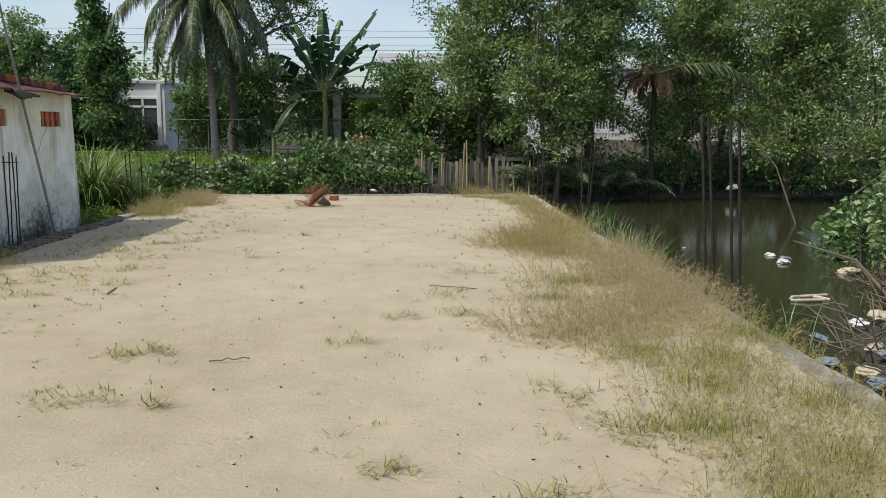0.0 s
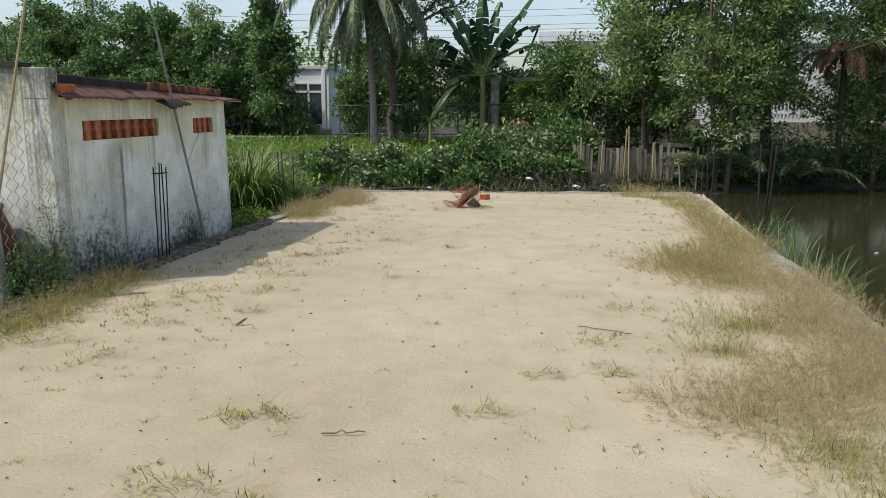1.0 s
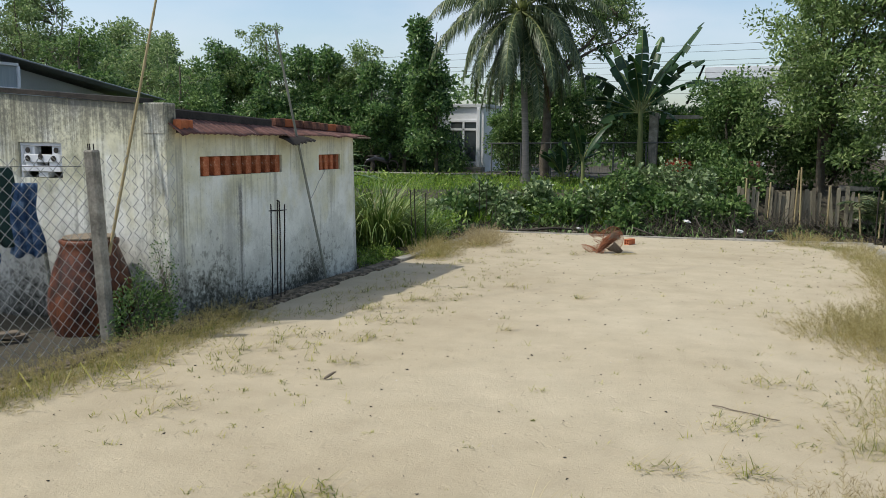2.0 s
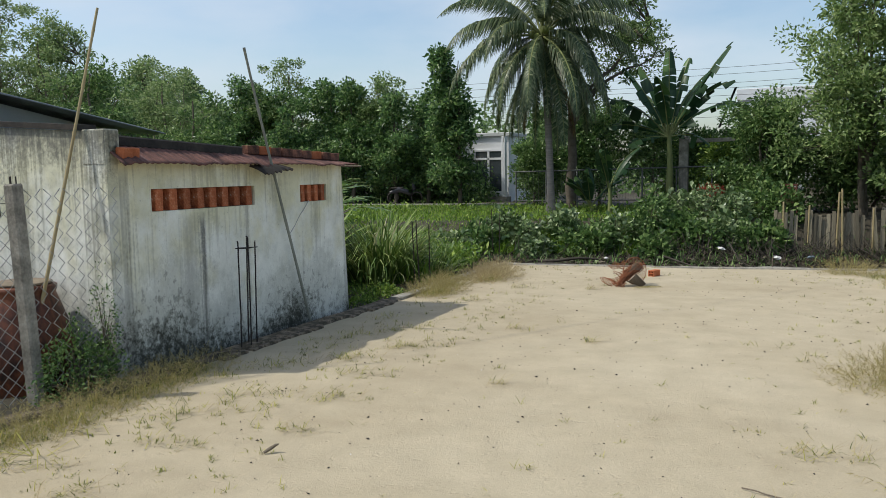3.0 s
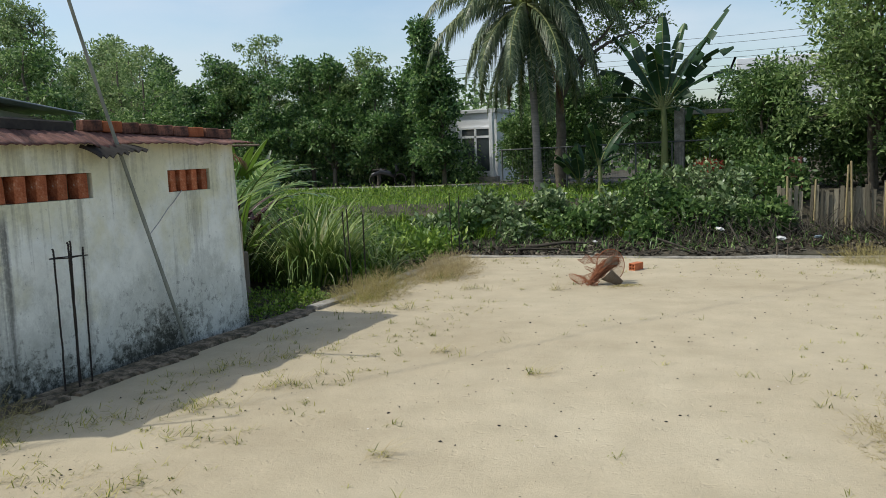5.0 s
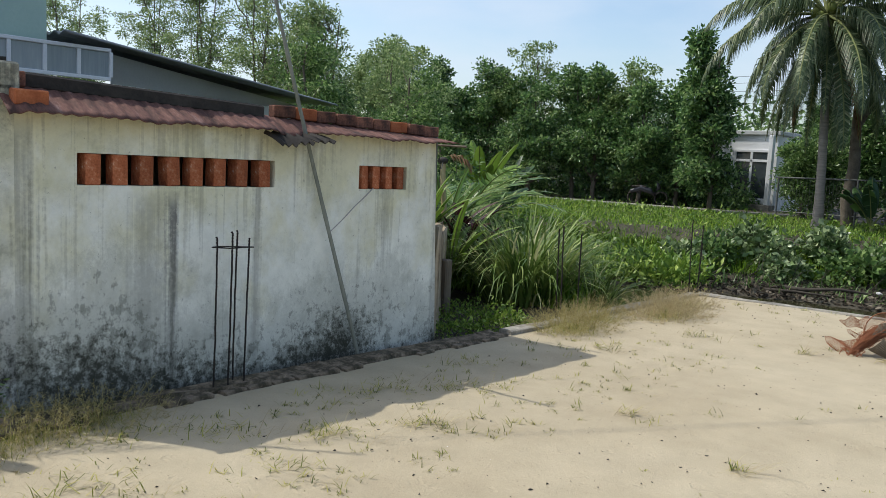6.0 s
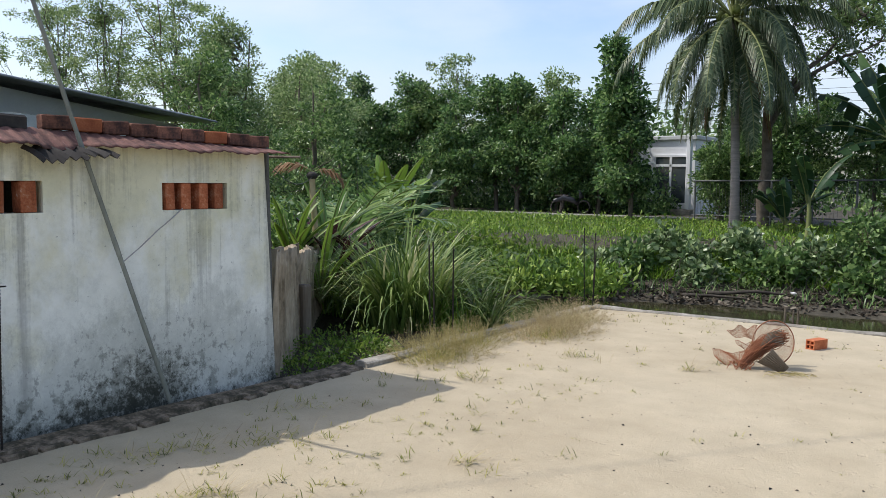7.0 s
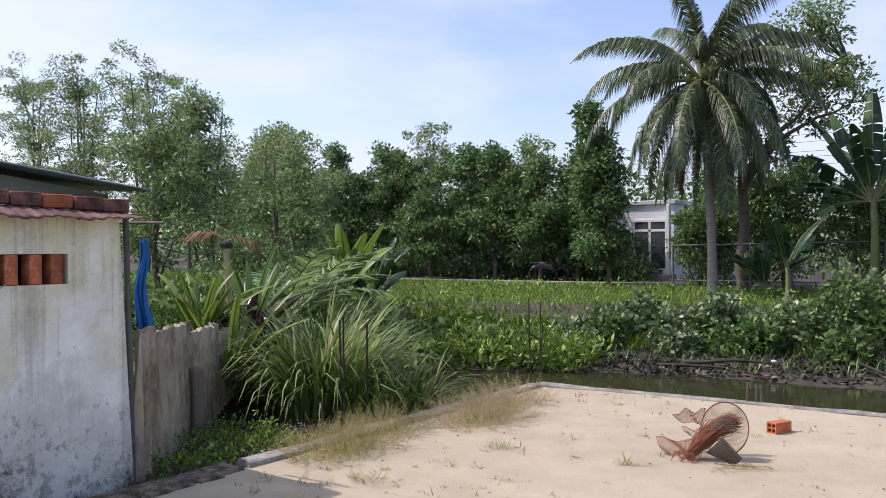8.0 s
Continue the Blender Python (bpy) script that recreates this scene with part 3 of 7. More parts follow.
def canal_distance(x, y):
    """Signed distance to the waterline: negative over the water."""
    p = np.stack([x, y], -1)
    best = np.full(x.shape, 1e9)
    inside = np.zeros(x.shape, bool)
    for (ax, ay), (bx, by) in zip(CANAL, CANAL[1:] + CANAL[:1]):
        a, e = np.array((ax, ay)), np.array((bx - ax, by - ay))
        t = np.clip(((p - a) @ e) / (e @ e), 0, 1)
        best = np.minimum(best, np.linalg.norm(p - a - t[..., None] * e, axis=-1))
        cross = ((ay > y) != (by > y)) & (x < (bx - ax) * (y - ay) / (by - ay + 1e-12) + ax)
        inside ^= cross
    return np.where(inside, -best, best)


def smooth_step(a, b, t):
    t = np.clip((t - a) / (b - a), 0, 1)
    return t * t * (3 - 2 * t)


def far_edge(x):
    return np.interp(x, (0.2, 3.3, 6.7), (15.55, 15.92, 16.5))


def ground_height(x, y):
    x, y = np.asarray(x, float), np.asarray(y, float)
    d = canal_distance(x, y)
    far = smooth_step(19.5, 23.0, y)
    mud = 0.25 + 1.25 * far
    bank = mud + 1.2 + 1.3 * far
    flat = -0.08 + 0.10 * smooth_step(30, 40, y)
    h = WATER_Z + np.clip(d, -2, 0) * 0.35 + np.clip(d, 0, 5) / np.maximum(mud, 0.2) * 0.22 * (d < mud) + 0.22 * (d >= mud)
    h = h + smooth_step(mud, bank, d) * (flat - WATER_Z - 0.22)
    lot = (x > 0.5) & (x < 7.1) & (y < far_edge(x) + 0.1)
    return np.where(lot, -0.5, h)


def build_ground():
    xs = np.concatenate([np.geomspace(-900, -48, 14), np.arange(-46, 46, 0.4), np.geomspace(48, 900, 14)])
    ys = np.concatenate([np.geomspace(-900, -18, 12), np.arange(-16, 62, 0.4), np.geomspace(64, 1500, 16)])
    X, Y = np.meshgrid(xs, ys, indexing="ij")
    Z = ground_height(X, Y)
    near = (np.abs(X) < 46) & (Y < 60) & (Y > -16)
    Z = Z + np.where(near, 0.05 * np.sin(X * 2.1 + 1.3 * np.sin(Y * 1.7)) * np.sin(Y * 2.7 + X), 0)
    v = np.stack([X, Y, Z], -1).reshape(-1, 3)
    nx, ny = X.shape
    i, j = np.meshgrid(np.arange(nx - 1), np.arange(ny - 1), indexing="ij")
    f = np.stack([i * ny + j, (i + 1) * ny + j, (i + 1) * ny + j + 1, i * ny + j + 1], -1).reshape(-1, 4)
    ob = link_mesh("ground", array_mesh("ground", v, f, 4), "earth")
    ob.data.polygons.foreach_set("use_smooth", [True] * len(f))
    tagged(ob, "dark earth with a muddy canal bank", "ground", kind="structure")


def build_water():
    bm = bmesh.new()
    bm.faces.new([bm.verts.new((x, y, WATER_Z)) for x, y in ((-40, -20), (60, -20), (60, 45), (-40, 45))])
    tagged(part("water", bm, "water"), "still olive-brown canal water", "water", kind="structure")


def sand_height(x, y):
    h = 0.006 * np.sin(x * 0.9 + 0.4) * np.sin(y * 0.55)
    edge = smooth_step(0.42, 1.1, x)
    return h - 0.012 * (1 - edge)


def build_sand():
    xs, ys = np.arange(0.30, 6.95, 0.055), np.concatenate([np.arange(-9, 1.6, 0.25), np.arange(1.6, 17.2, 0.055)])
    X, Y = np.meshgrid(xs, ys, indexing="ij")
    Y = np.minimum(Y, far_edge(X) + 0.02)
    Z = sand_height(X, Y)
    for k, (s, a) in enumerate(((1.1, 0.002), (6.0, 0.0012), (16.0, 0.0022))):
        Z = Z + a * np.array([noise.noise(Vector((x * s, y * s, k * 7.1))) for x, y in zip(X.ravel(), Y.ravel())]).reshape(X.shape)
    # footprints: shallow pits along wandering tracks
    for k in range(420):
        px, py = RNG.uniform(1.2, 5.6), RNG.uniform(2, 15.5)
        an, L = RNG.normal(1.3, 0.6), RNG.uniform(0.9, 1.2)
        dx, dy = X - px, Y - py
        u, w = dx * np.cos(an) + dy * np.sin(an), -dx * np.sin(an) + dy * np.cos(an)
        q = (u / (0.085 * L)) ** 2 + (w / 0.045) ** 2
        Z = Z - 0.0045 * np.exp(-q) + 0.0016 * np.exp(-(np.sqrt(q) - 1.6) ** 2 * 4)
    v = np.stack([X, Y, Z], -1).reshape(-1, 3)
    nx, ny = X.shape
    i, j = np.meshgrid(np.arange(nx - 1), np.arange(ny - 1), indexing="ij")
    f = np.stack([i * ny + j, (i + 1) * ny + j, (i + 1) * ny + j + 1, i * ny + j + 1], -1).reshape(-1, 4)
    ob = link_mesh("sand_ground", array_mesh("sand_ground", v, f, 4), "sand")
    ob.data.polygons.foreach_set("use_smooth", [True] * len(f))
    tagged(ob, "pale dry sand fill, footprinted and speckled", "sand", kind="structure")


def wall_run(name, pts, width, z0, z1, mat, label, step=0.35, rough=0.012):
    """A low wall along pts, its top a little uneven."""
    pts = [np.array(p, float) for p in pts]
    rows = []
    for a, b in zip(pts, pts[1:]):
        n = max(1, int(np.linalg.norm(b - a) / step))
        rows += [a + (b - a) * k / n for k in range(n)]
    rows.append(pts[-1])
    rows = np.array(rows)
    d = np.gradient(rows, axis=0)
    d /= np.linalg.norm(d, axis=1)[:, None]
    nrm = np.stack([-d[:, 1], d[:, 0]], 1)
    bm = bmesh.new()
    ring = []
    for p, q in zip(rows, nrm):
        j = RNG.normal(0, rough, 6)
        a, b = p + q * (width / 2 + j[0]), p - q * (width / 2 + j[1])
        ring.append([bm.verts.new((*a, z0)), bm.verts.new((*a, z1 - 0.015 + j[2])), bm.verts.new((*(a - q * 0.02), z1 + j[3])),
                     bm.verts.new((*(b + q * 0.02), z1 + j[4])), bm.verts.new((*b, z1 - 0.015 + j[5])), bm.verts.new((*b, z0))])
    for r, s in zip(ring, ring[1:]):
        for k in range(5):
            bm.faces.new([r[k], r[k + 1], s[k + 1], s[k]])
    bm.faces.new(ring[0][::-1])
    bm.faces.new(ring[-1])
    bmesh.ops.recalc_face_normals(bm, faces=bm.faces)
    return tagged(part(name, bm, mat), label, "wall", kind="structure")


build_ground()
build_water()
build_sand()
wall_run("retaining_wall_east", [(7.02, -9), (6.98, 4), (6.93, 9), (6.75, 13), (6.68, 16.5)], 0.22, -2.0, 0.0, "concrete", "weathered concrete retaining wall beside the canal", 0.3, 0.007)
wall_run("retaining_wall_north", [(6.7, 16.6), (3.3, 16.0), (0.22, 15.62)], 0.15, -2.0, 0.02, "concrete", "low weathered concrete edge along the canal", 0.3, 0.006)
wall_run("retaining_wall_west", [(0.20, 15.53), (0.24, 14.3), (0.25, 12.6), (0.27, 11.55)], 0.15, -1.5, 0.03, "concrete", "low weathered concrete edge of the sand lot", 0.3, 0.007)
kerb = wall_run("kerb", [(0.25, 11.5), (0.24, 9.0), (0.24, 7.0), (0.18, 5.2), (0.08, 3.4), (0.0, -6)], 0.20, -0.6, 0.015, "kerb", "mossy old brick kerb beside the shed")


# ---------------------------------------------------------------- shed
def build_shed():
    shed = thing("shed", "low whitewashed mouldy shed with rusty sheet roof", "shed")
    A, B = (7.75, 9.14, 1.31, 1.50), (9.93, 10.45, 1.305, 1.49)
    east = part("wall_east", holed_wall(7.31, 10.93, -0.45, 1.72, [A, B], lambda u, w, z: (-0.11 * w, u - (0.05 + 0.055 * z if u > 10.9 else 0), z)), "plaster", shed, "stained whitewashed plaster wall")
    for (y0, y1, z0, z1), n in ((A, 8), (B, 4)):
        me = brick_mesh(0.105, 0.095 if n == 8 else 0.074, z1 - z0 - 0.004, 0.004)
        me.materials.append(MAT["brick_vent"])
        step = (y1 - y0) / n
        for k in range(n):
            piece("brick", me, pose(-0.058 + RNG.normal(0, 0.003), y0 + step * (k + 0.5) + RNG.normal(0, 0.004), (z0 + z1) / 2, RNG.normal(0, 1), 0, 4 + RNG.normal(0, 3)), east)
    part("wall_north", holed_wall(-2.6, -0.115, -0.45, 1.70, [], lambda u, w, z: (u, 10.88 - 0.055 * z - 0.11 * w, z)), "plaster", shed)
    part("wall_west", holed_wall(7.45, 10.8, -0.45, 1.70, [], lambda u, w, z: (-2.6 - 0.1 * w, u, z)), "plaster_grey", shed)
    hole = (-1.80, -1.24, 1.28, 1.62)
    south = part("wall_south", south_wall(hole), "plaster_grey", shed, "grey streaked bare plaster wall")
    vent_block(hole, south)
    bm = bmesh.new()
    box(bm, (-0.25, 7.285, 1.70), (0.004, 7.44, 1.985), 0.012)
    part("corner_pier", bm, "plaster_grey", shed)
    # dark sheet edge along the top of the south wall
    bm = bmesh.new()
    rows = []
    for x in np.linspace(-0.27, -6.9, 24):
        z = 1.955 + 0.48 * (-x) / 7.0 + 0.006 + 0.010 * noise.noise(Vector((x * 2.3, 4, 0)))
        rows.append([bm.verts.new((x, yy, z + zz)) for yy, zz in ((7.265, 0), (7.265, 0.045), (7.46, 0.05), (7.46, 0))])
    for p, q in zip(rows, rows[1:]):
        for k in range(4):
            bm.faces.new([p[k], p[(k + 1) % 4], q[(k + 1) % 4], q[k]])
    bm.faces.new(rows[0])
    bm.faces.new(rows[-1][::-1])
    bmesh.ops.recalc_face_normals(bm, faces=bm.faces)
    part("wall_cap", bm, "tar", shed, "blackened rusty sheet edge")
    # roof sheet, corrugated, eave ragged
    ny, wave = 520, 0.078
    ys = np.linspace(7.33, 10.90, ny)
    bite = 0.14 * np.exp(-((ys - 9.37) / 0.07) ** 2) + 0.09 * np.exp(-((ys - 8.62) / 0.10) ** 2) + 0.05 * np.exp(-((ys - 9.2) / 0.12) ** 2)
    ragged = np.array([noise.noise(Vector((y * 5, 3, 0))) for y in ys]) * 0.028 + np.array([noise.noise(Vector((y * 22, 9, 0))) for y in ys]) * 0.012
    eave = 0.165 + ragged - bite
    ridge_z = 1.755 + (10.95 - ys) / 3.5 * 0.125
    rows = []
    for t in np.linspace(0, 1, 7):
        x = eave * (1 - t) - 0.13 * t
        z = 1.715 * (1 - t) + ridge_z * t + 0.004 * np.sin(ys / wave * 2 * np.pi)
        z = z - (1 - t) ** 3 * np.maximum(0, np.array([noise.noise(Vector((y * 3.1, 17, 0))) for y in ys])) * 0.05
        rows.append(np.stack([x, ys, z], 1))
    rows.append(np.stack([np.full(ny, -2.75), ys, np.full(ny, 1.735)], 1))
    v = np.concatenate(rows)
    i, j = np.meshgrid(np.arange(len(rows) - 1), np.arange(ny - 1), indexing="ij")
    f = np.stack([i * ny + j, i * ny + j + 1, (i + 1) * ny + j + 1, (i + 1) * ny + j], -1).reshape(-1, 4)
    roof = link_mesh("roof_sheet", array_mesh("roof_sheet", v, f, 4), "rust_sheet", shed, "rusty red corrugated roof sheet with ragged eave")
    so = roof.modifiers.new("thick", "SOLIDIFY")
    so.thickness = 0.006
    # hanging torn piece of the eave
    for k, (y0, w, l, tw) in enumerate(((9.06, 0.13, 0.13, 14), (9.20, 0.14, 0.10, -8), (9.38, 0.16, 0.07, 5))):
        bm = bmesh.new()
        bmesh.ops.create_grid(bm, x_segments=5, y_segments=8, size=0.5)
        for q in bm.verts:
            s, t2 = q.co.x + 0.5, q.co.y
            q.co = Vector((0.06 + 0.15 * s, y0 + t2 * w + s * 0.06, 1.70 - l * s * (0.35 + 0.3 * s) + 0.014 * math.sin(t2 * 14)))
        bmesh.ops.solidify(bm, geom=list(bm.faces), thickness=0.005)
        part("torn_sheet", bm, "tar", shed, "blackened torn sheet")
    # bricks that weigh the sheet down, blackened towards the near end
    me_a, me_b = brick_mesh(0.085, 0.185, 0.088, 0.007), brick_mesh(0.085, 0.185, 0.088, 0.007)
    me_a.materials.append(MAT["brick_dark"])
    me_b.materials.append(MAT["brick"])
    y = 10.83
    k = 0
    while y > 9.15:
        z = 1.80 + (10.95 - y) / 3.5 * 0.125
        piece("brick", me_b if k % 5 == 2 else me_a, pose(-0.14 + RNG.normal(0, 0.006), y, z, RNG.normal(0, 1), 0, RNG.normal(0, 2)), shed)
        y -= 0.192
        k += 1
    bm = bmesh.new()
    m = Matrix.Translation((-0.145, 8.25, 1.872)) @ Euler((radians(-2.05), 0, 0)).to_matrix().to_4x4()
    box(bm, (-0.05, -0.86, -0.045), (0.05, 0.86, 0.045), 0.012, m)
    part("beam", bm, "tar", shed, "black tarred timber beam")
    piece("brick", me_b, pose(0.05, 7.47, 1.795, 0, 4, 3), shed)
    piece("brick", me_a, pose(-0.10, 7.40, 1.90, 0, 0, 8), shed)
    rod("drain_pipe", (-0.12, 10.95, -0.2), (-0.12, 10.90, 1.80), 0.020, "old_rail", shed, "dark grey drain pipe")
    rod("eave_batten", (-0.45, 10.96, 1.70), (0.14, 11.02, 1.69), 0.010, "wood", shed)


def south_wall(hole):
    x1, x0, z0, z1 = hole[1], hole[0], hole[2], hole[3]
    return holed_wall(0.004, 7.0, -0.45, 1.955, [(-x1, -x0, z0, z1)], lambda u, w, z: (-u if u > 0.01 else 0.004, 7.29 + 0.115 * w, z), 0.48)


def vent_block(hole, parent):
    """White cement block with round and slotted openings, set in the wall."""
    x0, x1, z0, z1 = hole
    bm = bmesh.new()
    w = x1 - x0
    y = 7.33
    for a, b, c, d, dy in ((0, 1, 0.90, 1.0, 0), (0, 0.05, 0, 0.9, 0), (0.95, 1, 0, 0.9, 0), (0.05, 0.95, 0.18, 0.34, -0.02), (0.12, 0.95, 0.44, 0.66, -0.02),
                           (0.05, 0.30, 0.66, 0.90, 0.02), (0.70, 0.95, 0.66, 0.90, 0.02), (0.40, 0.62, 0.02, 0.18, 0), (0.12, 0.38, 0.34, 0.44, 0), (0.66, 0.95, 0.34, 0.44, 0)):
        box(bm, (x0 + a * w, y + dy - 0.02, z0 + c * (z1 - z0)), (x0 + b * w, y + dy + 0.06, z0 + d * (z1 - z0)), 0.004)
    block = part("vent_block", bm, "wall_white", parent, "white cement ventilation block with holes")
    # round openings are flat near-black discs, coloured like the shade inside a hole
    for a, c in ((0.18, 0.78), (0.84, 0.78), (0.22, 0.55), (0.52, 0.60), (0.82, 0.55)):
        bm = bmesh.new()
        bmesh.ops.create_cone(bm, cap_ends=True, segments=14, radius1=0.028, radius2=0.028, depth=0.006,
                              matrix=Matrix.Translation((x0 + a * w, 7.285 + (0.022 if c > 0.7 else -0.003), z0 + c * (z1 - z0))) @ Euler((radians(90), 0, 0)).to_matrix().to_4x4())
        part("hole", bm, "tar", block)


build_shed()


# ---------------------------------------------------------------- house behind the shed
def window_unit(parent, x, y0, y1, z0, z1, n, frame_mat="wall_white"):
    """A row of glazed lights in the plane x, facing +x."""
    w = new("window")
    w.parent = parent
    step = (y1 - y0) / n
    bm = bmesh.new()
    t = 0.045
    for a, b, c, d in [(y0, y1, z0, z0 + t), (y0, y1, z1 - t, z1)] + [(y0 + k * step - t / 2, y0 + k * step + t / 2, z0 + t, z1 - t) for k in range(n + 1)]:
        box(bm, (x, a, c), (x + 0.05, b, d), 0.006)
    part("window_frame", bm, frame_mat, w, "white window frame")
    for k in range(n):
        bm = bmesh.new()
        box(bm, (x + 0.012, y0 + k * step + t / 2, z0 + t), (x + 0.02, y0 + (k + 1) * step - t / 2, z1 - t))
        part("pane", bm, "glass_pale", w)


def build_back_house():
    h = thing("house", "grey and pale green house with dark metal roof", "house")
    bm = bmesh.new()
    box(bm, (-11, 4.5, -0.4), (-5.32, 10.36, 2.30))
    vs = [bm.verts.new((x, y, z)) for z in (-0.4, 2.32) for x, y in ((-11, 10.4), (-5.45, 10.4), (-7.25, 14.8), (-11, 14.8))]
    for q in ((0, 1, 5, 4), (1, 2, 6, 5), (2, 3, 7, 6), (3, 0, 4, 7), (4, 5, 6, 7)):
        bm.faces.new([vs[k] for k in q])
    part("lower_wall", bm, "wall_grey", h)
    bm = bmesh.new()
    box(bm, (-11, 4.5, 2.304), (-5.45, 9.62, 6.5))
    part("upper_wall", bm, "wall_green", h, "pale green painted upper wall")
    window_unit(h, -5.32, 8.35, 10.33, 2.34, 2.74, 5)
    # gable wall under the roof edge and the sloping metal roof
    bm = bmesh.new()
    vs = [bm.verts.new(p) for p in ((-5.50, 10.42, 2.325), (-7.27, 14.75, 2.325), (-7.27, 14.75, 2.40), (-5.50, 10.42, 2.70))]
    bm.faces.new(vs)
    bmesh.ops.solidify(bm, geom=list(bm.faces), thickness=0.1)
    part("gable_wall", bm, "wall_grey", h)
    n, k = 90, 8
    u, t = np.meshgrid(np.linspace(0, 1, n), np.linspace(0, 1, k), indexing="ij")
    ax, ay, az = -5.05, 9.7, 2.83
    bx, by, bz = -6.85, 15.25, 2.45
    X = ax + (bx - ax) * t - 5.5 * u
    Y = ay + (by - ay) * t + 0.6 * u
    Z = az + (bz - az) * t + 0.35 * u + 0.02 * np.sin(u * n * 0.9)
    v = np.stack([X, Y, Z], -1).reshape(-1, 3)
    i, j = np.meshgrid(np.arange(n - 1), np.arange(k - 1), indexing="ij")
    f = np.stack([i * k + j, (i + 1) * k + j, (i + 1) * k + j + 1, i * k + j + 1], -1).reshape(-1, 4)
    roof = link_mesh("roof", array_mesh("roof", v, f, 4), "dark_roof", h, "dark weathered corrugated metal roof")
    roof.modifiers.new("thick", "SOLIDIFY").thickness = 0.025


build_back_house()


# ---------------------------------------------------------------- trees
def tree(name, label, x, y, height, crown, leaf_mat, n_leaf, leaf_len, leaf_wid, trunk_r=0.12, clusters=70, spread=0.45, shell=0.6, stems=1, droop=0.15,
         lean=(0, 0), category="tree", bottom=None, limbs=True, z0=None, up=0.3):
    """crown: list of ellipsoids (dx, dy, z, rx, ry, rz) about the foot."""
    z0 = float(ground_height(x, y)) if z0 is None else z0
    ob = thing(name, label, category, Matrix.Translation((x, y, z0)))
    vol = np.array([c[3] * c[4] * c[5] for c in crown]) ** 0.55
    pick = RNG.choice(len(crown), clusters, p=vol / vol.sum())
    E = np.array(crown)[pick]
    d = RNG.normal(size=(clusters, 3))
    d /= np.linalg.norm(d, axis=1)[:, None]
    r = RNG.uniform(shell, 1.0, clusters)[:, None]
    C = E[:, :3] + d * r * E[:, 3:]
    C[:, 2] = np.maximum(C[:, 2], 0.2)
    wood = Tubes()
    top = max(c[2] + 0.1 * c[5] for c in crown)
    for s in range(stems):
        off = np.array([0, 0]) if stems == 1 else RNG.normal(0, 0.35, 2)
        tip = np.array([lean[0] + off[0] * 3, lean[1] + off[1] * 3, top])
        t = np.linspace(0, 1, 9)[:, None]
        p = np.array([off[0], off[1], -0.15]) * (1 - t) + tip * t
        p[1:-1, :2] += RNG.normal(0, 0.06, (7, 2))
        wood.add(p, np.linspace(trunk_r, trunk_r * 0.2, 9) / math.sqrt(stems), 8)
    if limbs:
        # a few main limbs leave the trunk, and thin branches leave those
        main = RNG.permutation(clusters)[:max(5, clusters // 13)]
        joints = []
        for c in C[main]:
            t0 = np.clip(c[2] / top * RNG.uniform(0.3, 0.7), 0.12, 0.85)
            base = np.array([lean[0] * t0, lean[1] * t0, top * t0])
            mid = base * 0.5 + c * 0.5 + np.array([0, 0, 0.14 * np.linalg.norm(c - base)])
            tq = np.linspace(0, 1, 9)[:, None]
            q = base * (1 - tq) ** 2 + 2 * mid * tq * (1 - tq) + c * tq ** 2
            q[1:-1] += RNG.normal(0, 0.05, (7, 3))
            wood.add(q, np.linspace(0.42, 0.07, 9) * trunk_r, 5)
            joints.append(q[2:])
        joints = np.concatenate(joints)
        for c in C:
            gap = np.linalg.norm((joints - c) * np.array([1, 1, 0.8]), axis=1) + 0.6 * np.maximum(joints[:, 2] - c[2], 0)
            j = joints[int(np.argmin(gap))]
            mid = (j + c) / 2 + RNG.normal(0, 0.08, 3) + np.array([0, 0, 0.06])
            wood.add([j, mid, c], np.array([0.12, 0.08, 0.04]) * trunk_r, 4)
    wood.link("trunk", "trunk", ob)
    who = RNG.integers(0, clusters, n_leaf)
    o = RNG.normal(size=(n_leaf, 3))
    o *= (RNG.uniform(0, 1, n_leaf) ** 0.5 / np.linalg.norm(o, axis=1))[:, None]
    size = RNG.uniform(0.6, 1.35, clusters)[who][:, None] * spread
    P = C[who] + o * size * np.array([1.15, 1.15, 0.75])
    direc = o + RNG.normal(0, 0.5, (n_leaf, 3)) + np.array([0, 0, up])
    L = leaf_len * RNG.uniform(0.6, 1.3, n_leaf)
    leaves("crown", P, direc, L, L * leaf_wid, leaf_mat, ob, droop=droop)
    return ob


